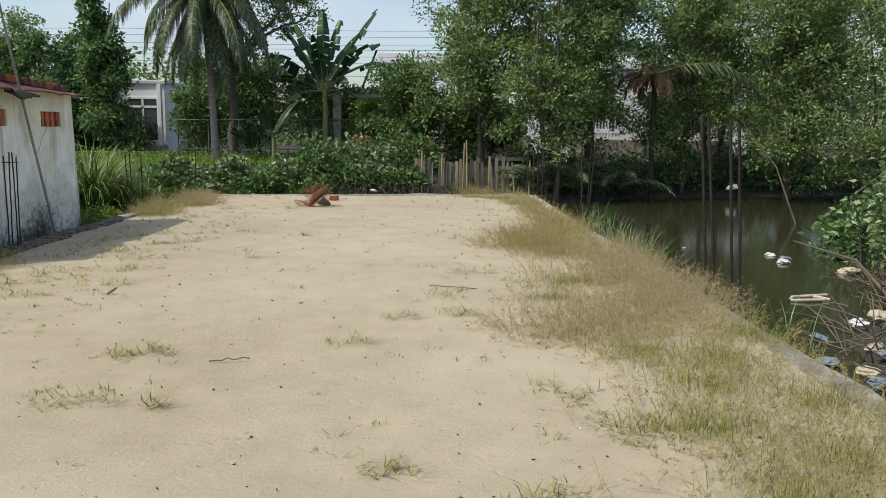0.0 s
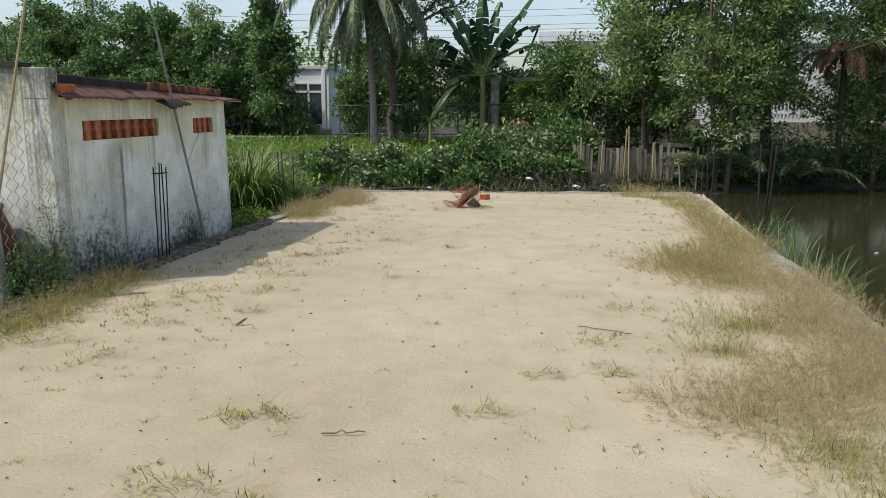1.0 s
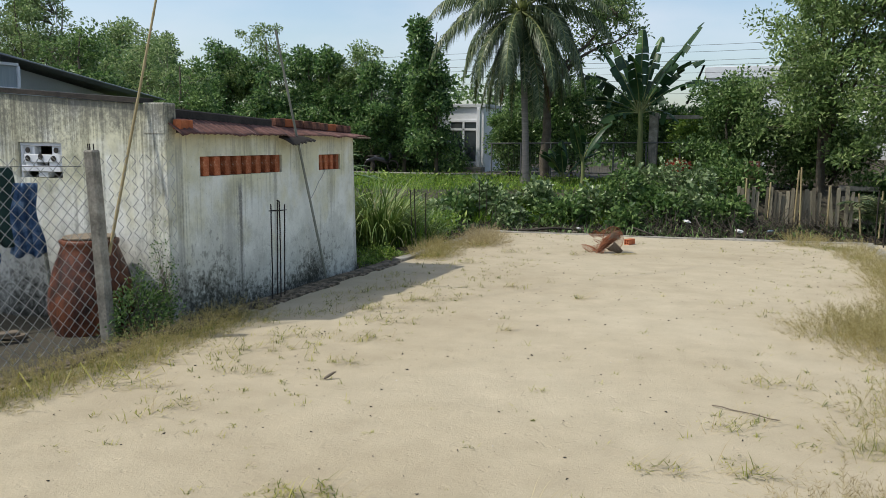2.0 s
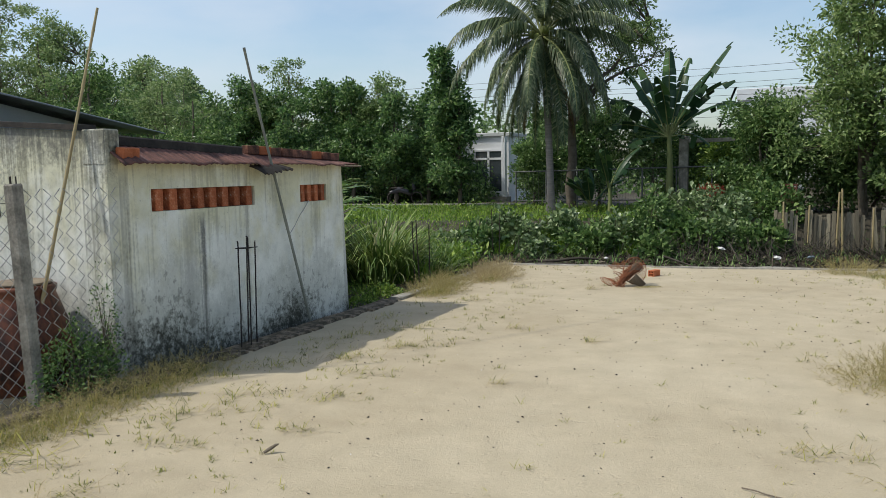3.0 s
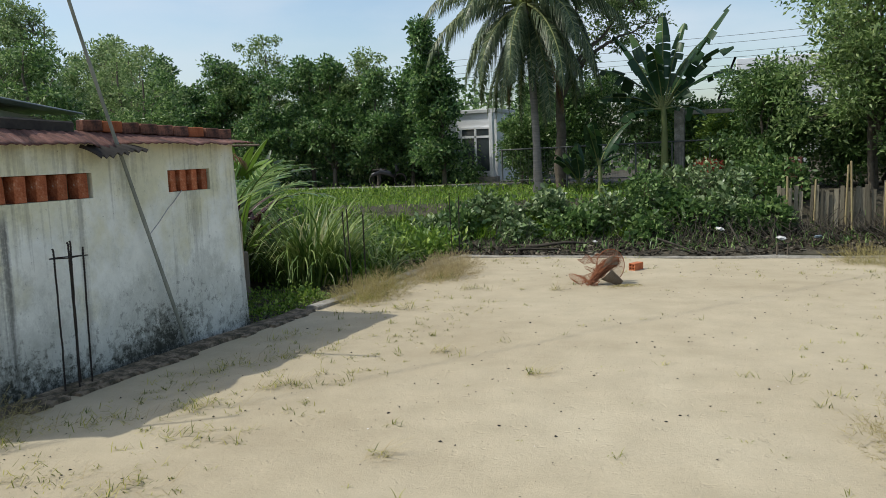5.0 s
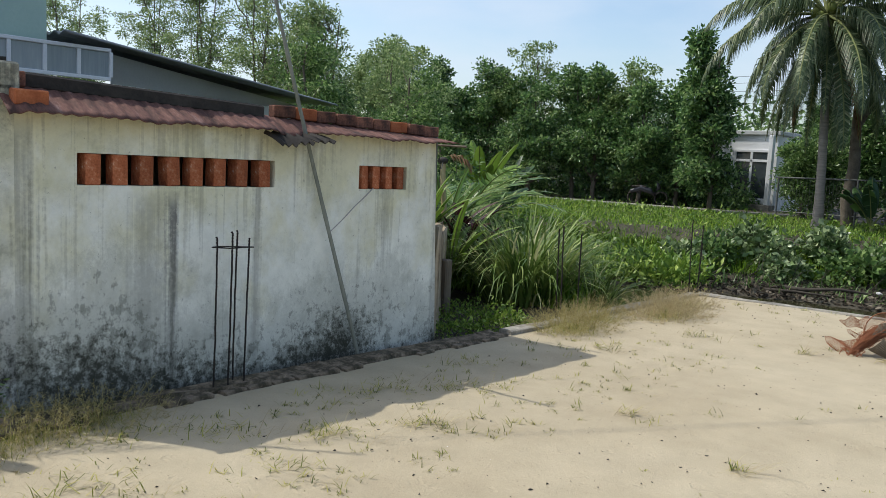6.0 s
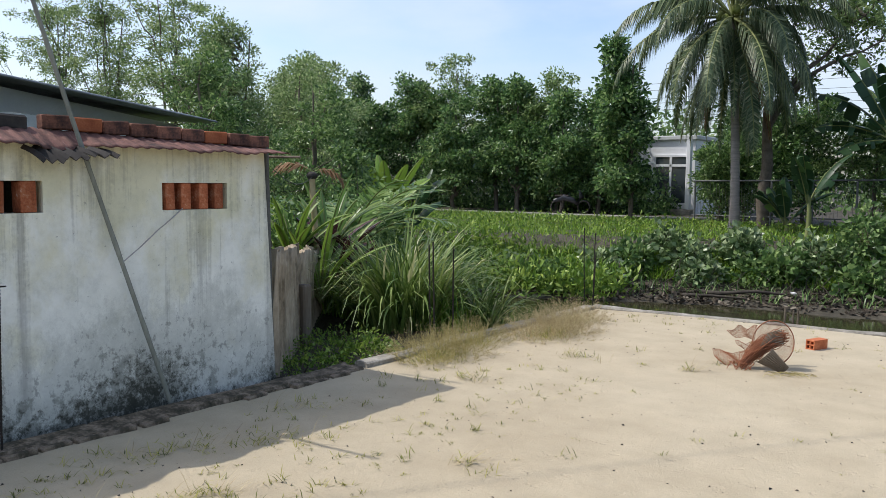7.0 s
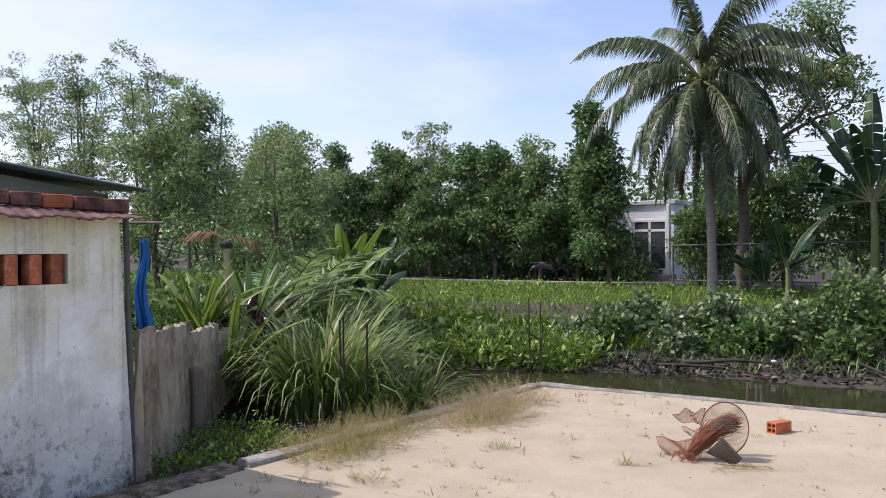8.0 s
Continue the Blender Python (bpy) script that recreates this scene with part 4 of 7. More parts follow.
def frond(tubes, out, origin, heading, elev, length, droop, leaflet, n=46, hang=0.5, width=0.045, first=0.4):
    """One pinnate frond: a rachis that arches over, leaflets hanging from both sides."""
    t = np.linspace(0, 1, 14)
    ang = elev - droop * t ** 1.3
    step = length / 13
    r = np.concatenate([[0], np.cumsum(np.cos(ang[:-1]) * step)])
    z = np.concatenate([[0], np.cumsum(np.sin(ang[:-1]) * step)])
    h = np.array([math.cos(heading), math.sin(heading)])
    P = np.stack([origin[0] + h[0] * r, origin[1] + h[1] * r, origin[2] + z], 1)
    tubes.add(P, np.linspace(0.045, 0.008, 14) * length / 4, 4)
    s = np.linspace(0.14, 0.995, n)
    Q = np.stack([np.interp(s, t, P[:, k]) for k in range(3)], 1)
    D = np.stack([np.interp(s, t, np.gradient(P[:, k])) for k in range(3)], 1)
    D /= np.linalg.norm(D, axis=1)[:, None]
    side = np.array([-h[1], h[0], 0.0])
    size = leaflet * np.sin(np.clip(s * 0.92 + 0.12, 0, 1) * np.pi) ** 0.55
    for sg in (1, -1):
        d0 = D * 0.55 + side * sg * 0.75 + RNG.normal(0, 0.10, (n, 3))
        d0 /= np.linalg.norm(d0, axis=1)[:, None]
        d1 = d0 * (1 - hang) + np.array([0, 0, -1.0]) * hang + D * 0.2
        d1 /= np.linalg.norm(d1, axis=1)[:, None]
        L = (size * RNG.uniform(0.8, 1.1, n))[:, None]
        a, m, e = Q, Q + d0 * L * first, Q + d0 * L * first + d1 * L * (1 - first)
        wv = D * width / 2
        v = np.stack([a - wv, a + wv, m + wv * 1.1, m - wv * 1.1, e], 1).reshape(-1, 3)
        b = np.arange(n)[:, None] * 5
        f = np.concatenate([b + [0, 1, 2], b + [0, 2, 3], b + [3, 2, 4]], 1).reshape(-1, 3)
        out.append((v, f))


def frond_part(name, parent, mat, **kw):
    tb, out = Tubes(), []
    frond(tb, out, **kw)
    v, f, n = [], [], 0
    for a, b in out:
        v.append(a)
        f.append(b + n)
        n += len(a)
    blade = link_mesh(name, array_mesh(name, np.concatenate(v), np.concatenate(f), 3), mat, parent)
    tb.link("rachis", "stem", blade)
    return blade


def coconut_palm():
    x, y = -4.05, 32.9
    z0 = float(ground_height(x, y))
    palm = thing("coconut_palm", "tall coconut palm with drooping fronds and green nuts", "palm", Matrix.Translation((x, y, z0)))
    top = np.array([-0.45, 0.4, 6.7 - z0])
    t = np.linspace(0, 1, 40)
    pts = np.stack([top[0] * t ** 1.5, top[1] * t, -0.2 + (top[2] + 0.2) * t], 1)
    rad = 0.15 - 0.03 * t + 0.10 * np.exp(-t * 14) + 0.006 * np.sin(t * 150)
    Tubes().add(pts, rad, 12).link("trunk", "palm_trunk", palm, "grey ringed palm trunk")
    N = 42
    for k in range(N):
        u = k / N
        heading = k * 2.39996 + RNG.normal(0, 0.2)
        elev = radians(82 - 142 * u ** 0.85) + RNG.normal(0, 0.12)
        length = RNG.uniform(3.8, 5.0)
        end = radians(-96 + 70 * max(0, 0.4 - u) / 0.4)
        frond_part("frond", palm, "leaf_palm", origin=top + np.array([0.1 * math.cos(heading), 0.1 * math.sin(heading), 0.25 * (1 - u)]), heading=heading,
                   elev=elev, length=length, droop=(elev - end) * RNG.uniform(0.85, 1.1), leaflet=RNG.uniform(0.9, 1.15), n=112, hang=RNG.uniform(0.62, 0.9), width=0.047, first=RNG.uniform(0.16, 0.34))
    for k in range(12):
        frond_part("frond", palm, "leaf_palm" if k % 3 else "leaf_dead", origin=top + np.array([0, 0, -0.1]), heading=k * 0.55 + 2.4, elev=radians(-46 - 6 * (k % 4)), length=RNG.uniform(3.4, 4.5),
                   droop=radians(32), leaflet=0.9, n=84, hang=0.85, width=0.04, first=0.2)
    for k in range(7):
        bm = bmesh.new()
        a = k * 0.9
        bmesh.ops.create_icosphere(bm, subdivisions=2, radius=0.14, matrix=Matrix.Translation((top[0] + 0.36 * math.cos(a), top[1] + 0.36 * math.sin(a) - 0.1, top[2] + 0.30 - 0.14 * (k % 3)))
                                   @ Matrix.Diagonal((1, 1, 1.25, 1)))
        part("coconut", bm, "coconut", palm, smooth=True)


def banana_leaf(parent, origin, heading, elev, length, width, droop, mat="leaf_banana", tears=0.0):
    """A long blade, folded at the midrib and torn along its side veins."""
    n = 26
    t = np.linspace(0, 1, n)
    ang = elev - droop * t ** 1.5
    st = length / (n - 1)
    r = np.concatenate([[0], np.cumsum(np.cos(ang[:-1]) * st)])
    z = np.concatenate([[0], np.cumsum(np.sin(ang[:-1]) * st)])
    h, s = np.array([math.cos(heading), math.sin(heading), 0]), np.array([-math.sin(heading), math.cos(heading), 0])
    P = np.asarray(origin) + h * r[:, None] + np.array([0, 0, 1.0]) * z[:, None]
    nrm = np.stack([-np.sin(ang) * h[0], -np.sin(ang) * h[1], np.cos(ang)], 1)
    blade_t = np.clip((t - 0.16) / 0.84, 0, 1)
    w = width * np.sin(np.clip(blade_t * 0.94 + 0.04, 0, 1) * np.pi) ** 0.5 * (t > 0.16)
    V, F, base = [], [], 0
    for sg in (1, -1):
        k = 0
        while k < n - 1:
            if w[k] <= 0 and w[k + 1] <= 0:
                k += 1
                continue
            run = n - 1 - k if tears == 0 else int(RNG.integers(2, 6))
            e = min(n - 1, k + run)
            idx = np.arange(k, e + 1)
            dip = RNG.normal(0.12, 0.30) * tears
            row = [P[idx] + s * sg * (w[idx] * q)[:, None] * 0.5 + nrm[idx] * ((0.28 * q - 0.55 * q * q) * w[idx] * 0.6 - dip * q * w[idx])[:, None] for q in (0, 0.5, 1.0)]
            if tears:
                for rr in row[1:]:
                    rr[-1] += (rr[-2] - rr[-1]) * 0.16
            m = len(idx)
            V.append(np.concatenate(row))
            i, j = np.meshgrid(np.arange(2), np.arange(m - 1), indexing="ij")
            F.append(np.stack([i * m + j, i * m + j + 1, (i + 1) * m + j + 1, (i + 1) * m + j], -1).reshape(-1, 4) + base)
            base += 3 * m
            k = e
    leaf = link_mesh("leaf", array_mesh("leaf", np.concatenate(V), np.concatenate(F), 4), mat, parent)
    leaf.data.polygons.foreach_set("use_smooth", [True] * len(leaf.data.polygons))
    Tubes().add(P, np.linspace(0.035, 0.006, n) * min(1, length / 2), 5).link("midrib", "stem", leaf)


def banana_plant(label, x, y, height, leaf_rows, stem_r=0.14, z0=None):
    z0 = float(ground_height(x, y)) if z0 is None else z0
    ob = thing("banana_plant", label, "banana plant", Matrix.Translation((x, y, z0)))
    t = np.linspace(0, 1, 12)
    Tubes().add(np.stack([0.05 * np.sin(t * 3), 0 * t, -0.1 + (height + 0.1) * t], 1), stem_r * (1.1 - 0.5 * t), 10).link("stem", "stem", ob)
    for hd, el, ln, wd, dr, tear in leaf_rows:
        banana_leaf(ob, (0.04 * math.cos(radians(hd)), 0.04 * math.sin(radians(hd)), height - 0.15), radians(hd), radians(el), ln, wd, radians(dr), tears=tear)
    return ob


coconut_palm()
banana_plant("large banana plant with torn green leaves", 0.18, 34.4, 3.0, [
    (4, 63, 4.1, 0.62, 16, 1), (100, 85, 3.5, 0.55, 10, 0.4), (176, 66, 3.3, 0.6, 22, 0.8), (172, 50, 3.2, 0.6, 50, 0.9), (184, 28, 2.4, 0.55, 45, 0.9), (8, 47, 3.0, 0.55, 60, 0.9), (22, 58, 3.3, 0.55, 45, 1),
    (265, 70, 2.9, 0.55, 55, 0.7), (150, 75, 3.2, 0.55, 30, 0.7), (32, 72, 3.1, 0.55, 40, 0.9), (350, 12, 1.7, 0.4, 70, 1), (200, 5, 1.7, 0.45, 50, 1), (60, 76, 3.3, 0.55, 18, 0.6), (130, 60, 3.0, 0.55, 50, 0.8)])
for bx, by, bh in ((-1.4, 31.2, 1.2), (-2.6, 33.4, 0.4), (-9.4, 23.0, 1.5)):
    banana_plant("young banana plant among the bank weeds" if by > 25 else "young bright green banana plant", bx, by, bh,
                 [(RNG.uniform(0, 360), RNG.uniform(45, 80), RNG.uniform(1.3, 1.9), 0.42, RNG.uniform(15, 60), 0.3) for _ in range(6)], 0.08)

# row of fruit trees beyond the field
for tx, ty, th, w, mt in ((-35.2, 40, 8.2, 2.0, "leaf_airy"), (-32.0, 40.5, 8.0, 1.9, "leaf_mangrove"), (-28.4, 40, 7.2, 1.25, "leaf_jack"), (-26.3, 39, 5.8, 1.6, "leaf_jack"), (-24.2, 40, 7.0, 1.7, "leaf_jack"), (-21.8, 41, 7.9, 2.5, "leaf_mangrove"),
                          (-20.0, 38.6, 5.6, 1.7, "leaf_jack"), (-18.4, 40, 6.7, 1.4, "leaf_jack"), (-16.9, 39.6, 6.3, 1.2, "leaf_jack"), (-15.2, 40.5, 6.9, 1.5, "leaf_mangrove"), (-14.3, 39.4, 5.6, 1.2, "leaf_jack"), (-12.7, 40, 5.4, 1.1, "leaf_jack")):
    tree("fruit_tree", "dense dark green fruit tree beyond the field" if mt == "leaf_jack" else "fine-leaved grey-green tree beyond the field", tx, ty, th,
         [(0, 0, th * 0.36, w * 1.3, w * 0.9, th * 0.30), (RNG.normal(0, 0.2), 0, th * 0.88, w * 0.6, w * 0.5, th * 0.17)]
         + [(RNG.normal(0, 0.6) * w, RNG.normal(0, 0.4), th * RNG.uniform(0.35, 0.84), w * RNG.uniform(0.5, 0.9), w * 0.6, th * RNG.uniform(0.10, 0.2)) for _ in range(6)], mt,
         13000 if mt == "leaf_jack" else 15000, 0.20 if mt == "leaf_jack" else 0.16, 0.5, 0.12, 120, 0.44, 0.3)
tree("jackfruit_tree", "tall narrow jackfruit tree with dark glossy leaves", -9.65, 37, 7.2,
     [(-0.35, 0, 1.9, 1.2, 1.1, 1.2), (-0.35, 0, 3.3, 1.1, 1.1, 1.1), (-0.4, 0, 4.6, 0.95, 0.9, 1.0), (-0.65, 0, 5.7, 0.75, 0.75, 0.9), (-0.85, 0, 6.6, 0.55, 0.55, 0.8)], "leaf_jack", 12500, 0.21, 0.5, 0.11, 140, 0.40, 0.3)
# airy trees behind the house
for tx, ty, th, w in ((-31.2, 30, 12.0, 3.7), (-26.8, 30, 9.6, 2.7), (-37.4, 30, 12.6, 3.5), (-42.8, 30, 13.4, 3.9), (-23.0, 32, 7.6, 2.3), (-49, 27, 12.6, 4), (-34.5, 36, 8.6, 3.8)):
    tree("airy_tree", "tall airy tree with thin trunks and sparse leaves", tx, ty, th,
         [(0, 0, th * 0.62, w, w, th * 0.30), (w * 0.35, 0, th * 0.42, w * 0.85, w * 0.8, th * 0.25), (-w * 0.25, 0, th * 0.82, w * 0.6, w * 0.6, th * 0.16)], "leaf_airy", 13000, 0.165, 0.46,
         0.15, 120, 0.46, 0.15, stems=2)
tree("shade_tree", "big dark tree standing behind the palm", -3.8, 35.2, 10.3,
     [(1.2, 1.5, 7.8, 2.2, 2.0, 2.3), (2.6, 1.2, 6.6, 1.5, 1.5, 1.5), (0.6, 1.0, 5.2, 1.5, 1.2, 1.2), (2.2, 1.0, 8.8, 1.2, 1.2, 0.9)], "leaf_mangrove", 7500, 0.17, 0.45, 0.24, 75, 0.45, 0.25)
for tx, ty, w, th, mt in ((-6.1, 37.2, 1.1, 3.0, "leaf_mid"), (-4.5, 38.2, 1.4, 4.2, "leaf_jack"), (-3.4, 38.5, 1.8, 5.0, "leaf_jack"), (-1.0, 38, 2.0, 4.2, "leaf_mid"), (1.4, 38.5, 1.8, 3.6, "leaf_mid"), (-16.5, 41.5, 2.2, 4.6, "leaf_jack"), (3.5, 33.8, 1.7, 4.3, "leaf_mid"), (1.9, 36.5, 1.1, 2.6, "leaf_bright"), (4.0, 35.0, 1.3, 3.6, "leaf_mid"), (5.9, 34.8, 1.2, 2.8, "leaf_mid"), (7.4, 36, 1.4, 2.6, "leaf_mid"), (0.4, 40, 2.0, 3.0, "leaf_bright"),
                          (3.2, 41, 2.4, 3.4, "leaf_mid"), (-7.3, 41.6, 0.9, 4.6, "leaf_jack"), (-6.2, 40.2, 1.2, 4.0, "leaf_mid")):
    tree("bush_tree", "rounded leafy bush behind the bank", tx, ty, th, [(0, 0, th * 0.50, w, w * 0.8, th * 0.46), (0.3, 0, th * 0.8, w * 0.6, w * 0.6, th * 0.22)], mt, 8000, 0.165, 0.48, 0.08, 50, 0.48, 0.35)
# mangroves along the canal
for tx, ty, th, w in ((6.9, 32.4, 9.2, 2.4), (9.6, 31.2, 9.6, 2.7), (11.3, 33.6, 9.4, 2.0), (15.5, 34.5, 9.0, 2.6), (19.5, 33.0, 9.5, 3.2), (23.5, 31.5, 9.5, 3.4), (21.5, 24.0, 9.0, 3.0), (26, 24, 9.5, 4), (17.6, 37.5, 9.5, 3.2), (22, 37.5, 9.5, 3.4)):
    tree("mangrove_tree", "large mangrove with fine grey-green leaves over the canal", tx, ty, th,
         [(0, 0, th * 0.62, w * 1.1, w, th * 0.36), (-0.6, -0.9, th * (0.30 if tx > 12 else 0.37), w, w * 0.7, th * 0.21), (0.5, -0.6, th * 0.85, w, w * 0.8, th * 0.22)], "leaf_mangrove", 23500, 0.175, 0.44, 0.16, 190,
         0.58, 0.2, stems=2)

# low growth under the row of trees
n = 22000
UX = RNG.uniform(-40, -9.6, n)
UP = np.stack([UX, 40.3 + RNG.uniform(0, 2.4, n) - 0.12 * np.maximum(-UX - 20, 0), np.abs(RNG.normal(0, 0.75, n)) * (1 + 0.4 * np.sin(UX * 1.3))], 1)
UL = RNG.uniform(0.14, 0.28, n)
tagged(leaves("undergrowth", UP, RNG.normal(size=UP.shape) + np.array([0, 0, 0.4]), UL, UL * 0.5, "leaf_jack"), "dark leafy undergrowth beneath the fruit trees", "undergrowth", kind="stuff")
# far woods close the horizon
FW = np.array([(x + RNG.normal(0, 2.0), 60 + RNG.normal(0, 3) + abs(x) * 0.05, RNG.uniform(0.2, 1) * (2.6 if -14 < x < 12 else 6.0)) for x in np.linspace(-110, 90, 300) for _ in range(3)])
FWP = np.repeat(FW, 40, axis=0) + RNG.normal(0, 0.75, (len(FW) * 40, 3))
tagged(leaves("far_woods", FWP, RNG.normal(size=FWP.shape), RNG.uniform(0.3, 0.6, len(FWP)), RNG.uniform(0.2, 0.35, len(FWP)), "leaf_mid"), "distant green trees", "woods", kind="stuff")


# ---------------------------------------------------------------- things at the shed
def rebar_group(label, rods, tie=None, r=0.006):
    ob = thing("rebar_starter", label, "rebar", group="steel starter bars")
    for a, b in rods:
        steps = 110
        t = np.linspace(0, 1, steps)[:, None]
        p = np.array(a) * (1 - t) + np.array(b) * t
        p[1:-1, :2] += np.cumsum(RNG.normal(0, 0.0005, (steps - 2, 2)), axis=0)
        k = Tubes()
        k.add(p, r * (1 + 0.28 * (np.arange(steps) % 2)), 6)
        k.link("bar", "rebar", ob, smooth=False)
    if tie:
        k = Tubes()
        k.add(np.array(tie), 0.0045, 5)
        k.link("tie", "rebar", ob)
    return ob


rebar_group("rusted steel starter bars tied in a cage by the shed wall",
            [((0.26, 8.52, -0.1), (0.25, 8.53, 1.0)), ((0.32, 8.59, -0.1), (0.30, 8.61, 1.035)), ((0.20, 8.70, -0.1), (0.22, 8.70, 1.035)), ((0.26, 8.75, -0.1), (0.27, 8.765, 0.985))],
            [(0.25, 8.50, 0.935), (0.31, 8.60, 0.93), (0.29, 8.70, 0.93), (0.27, 8.80, 0.925), (0.24, 8.70, 0.928), (0.22, 8.60, 0.932), (0.25, 8.50, 0.935)])
rebar_group("thin rusted bars standing in the lemongrass", [((0.02, 12.80, -0.2), (-0.04, 12.84, 0.93)), ((-0.07, 12.86, -0.2), (-0.12, 12.88, 0.90)), ((0.10, 12.98, -0.2), (0.09, 13.0, 0.86))], r=0.007)
rebar_group("thin rusted bars at the corner of the canal edge", [((0.05, 15.68, -0.1), (0.03, 15.68, 0.95)), ((0.16, 15.70, -0.1), (0.18, 15.70, 0.9)), ((0.12, 15.76, -0.1), (0.13, 15.8, 0.65))], r=0.0055)
rebar_group("tall rusted steel bars rising from the canal wall",
            [((7.22, 6.92, -0.3), (7.12, 7.05, 1.48)), ((7.25, 6.76, -0.3), (7.13, 6.93, 1.475)), ((7.26, 6.42, -0.3), (7.15, 6.50, 1.44)), ((7.26, 6.25, -0.3), (7.15, 6.29, 1.43))], r=0.011)
rebar_group("rusted steel bars leaning over the canal wall", [((7.1, 12.4, -0.2), (7.1, 12.55, 1.13)), ((7.12, 12.1, -0.2), (7.1, 11.75, 1.17)), ((7.05, 11.7, -0.2), (7.1, 11.55, 1.17))], r=0.012)
rebar_group("rusted steel bars at the far corner of the lot", [((6.72, 16.5, -0.2), (6.75, 16.6, 0.9)), ((6.82, 16.2, -0.2), (6.82, 16.25, 0.93)), ((6.88, 15.9, -0.2), (6.85, 15.9, 1.0)), ((6.9, 15.6, -0.2), (6.95, 15.7, 0.95))], r=0.011)

pole = thing("leaning_pole", "grey-green bamboo pole leaning over the shed eave", "pole")
kk = np.linspace(0, 1, 26)
pz = -0.05 + 2.88 * kk
pp = np.stack([0.105 - 0.026 * pz, np.polyval(np.polyfit((0, 0.985, 1.66, 2.79), (9.90, 9.585, 9.37, 9.03), 3), pz), pz], 1)
Tubes().add(pp, 0.0155 - 0.003 * kk + 0.002 * (np.arange(26) % 5 == 0), 10).link("shaft", "pole", pole)
rod("tie_wire", (0.09, 9.585, 0.985), (0.005, 10.08, 1.315), 0.004, "wire", pole, "thin wire to the vent", wobble=0.003)

bam = thing("bamboo_pole", "long dry bamboo pole leaning on the shed corner", "bamboo pole")
bp = np.array([(-0.42, 6.72, -0.2), (-0.345, 6.94, 0.73), (-0.30, 7.11, 1.42), (-0.25, 7.255, 2.05), (-0.18, 7.46, 2.95)])
tt = np.linspace(0, 4, 60)
Tubes().add(np.stack([np.interp(tt, range(5), bp[:, k]) for k in range(3)], 1), 0.016 - 0.0015 * tt + 0.002 * (np.arange(60) % 7 == 0), 8).link("shaft", "bamboo", bam)


def chain_link():
    f = thing("chain_link_fence", "galvanised chain-link fence with leaning concrete post", "fence")
    bm = bmesh.new()
    m = Matrix.Translation((-0.11, 6.64, -0.25)) @ Euler((radians(1.5), radians(-1.6), radians(10))).to_matrix().to_4x4()
    box(bm, (-0.047, -0.05, 0), (0.047, 0.05, 1.82), 0.012, m)
    part("post", bm, "concrete", f, "grey concrete fence post")
    for dx, dy in ((-0.03, 0.02), (0.03, -0.02), (0.02, 0.03)):
        rod("bar_stub", (-0.18 + dx, 6.59 + dy, 1.5), (-0.185 + dx, 6.59 + dy, 1.62), 0.005, "rebar", f)
    # zigzag wires in a vertical sheet that runs along the kerb
    k = Tubes()
    y0, y1, cell, rise, top, bottom = 7.27, 3.6, 0.058, 0.056, 1.56, -0.05
    zs = np.arange(int((top - bottom) / rise) + 1)
    for c in range(int((y0 - y1) / cell)):
        y = y0 - c * cell
        Y = y + cell / 2 * (1 - 2 * ((zs + c) % 2)) + 0.010 * np.sin(zs * 0.3)
        X = -0.25 + 0.025 * np.sin(y * 1.3) + 0.004 * (zs % 2) + 0.02 * np.sin(zs * 0.14) + 0.33 * np.clip((y - 6.72) / 0.55, 0, 1)
        Z = bottom + zs * rise + 0.008 * np.sin(y * 2)
        k.add(np.stack([X, Y, Z], 1), 0.0042, 4)
    k.link("wire_mesh", "wire", f, smooth=False)


chain_link()


def lathe(profile, seg=32):
    bm = bmesh.new()
    rings = [[bm.verts.new((r * math.cos(2 * math.pi * k / seg), r * math.sin(2 * math.pi * k / seg), z)) for k in range(seg)] for r, z in profile]
    for a, b in zip(rings, rings[1:]):
        for k in range(seg):
            bm.faces.new([a[k], a[(k + 1) % seg], b[(k + 1) % seg], b[k]])
    bm.faces.new(rings[0][::-1])
    bm.faces.new(rings[-1])
    bmesh.ops.recalc_face_normals(bm, faces=bm.faces)
    return bm


jar = thing("water_jar", "big brown clay water jar with flat lid", "jar", Matrix.Translation((-0.60, 6.95, -0.36)) @ Matrix.Diagonal((0.88, 0.88, 1, 1)))
part("body", lathe([(0.19, 0), (0.25, 0.08), (0.365, 0.3), (0.42, 0.5), (0.41, 0.66), (0.36, 0.85), (0.30, 1.0), (0.27, 1.07), (0.285, 1.10), (0.285, 1.13), (0.25, 1.14), (0.24, 1.08)]), "jar", jar, smooth=True)
part("lid", lathe([(0.24, 1.142), (0.25, 1.145), (0.25, 1.157), (0.24, 1.162)]), "husk", jar, "thin tan lid")


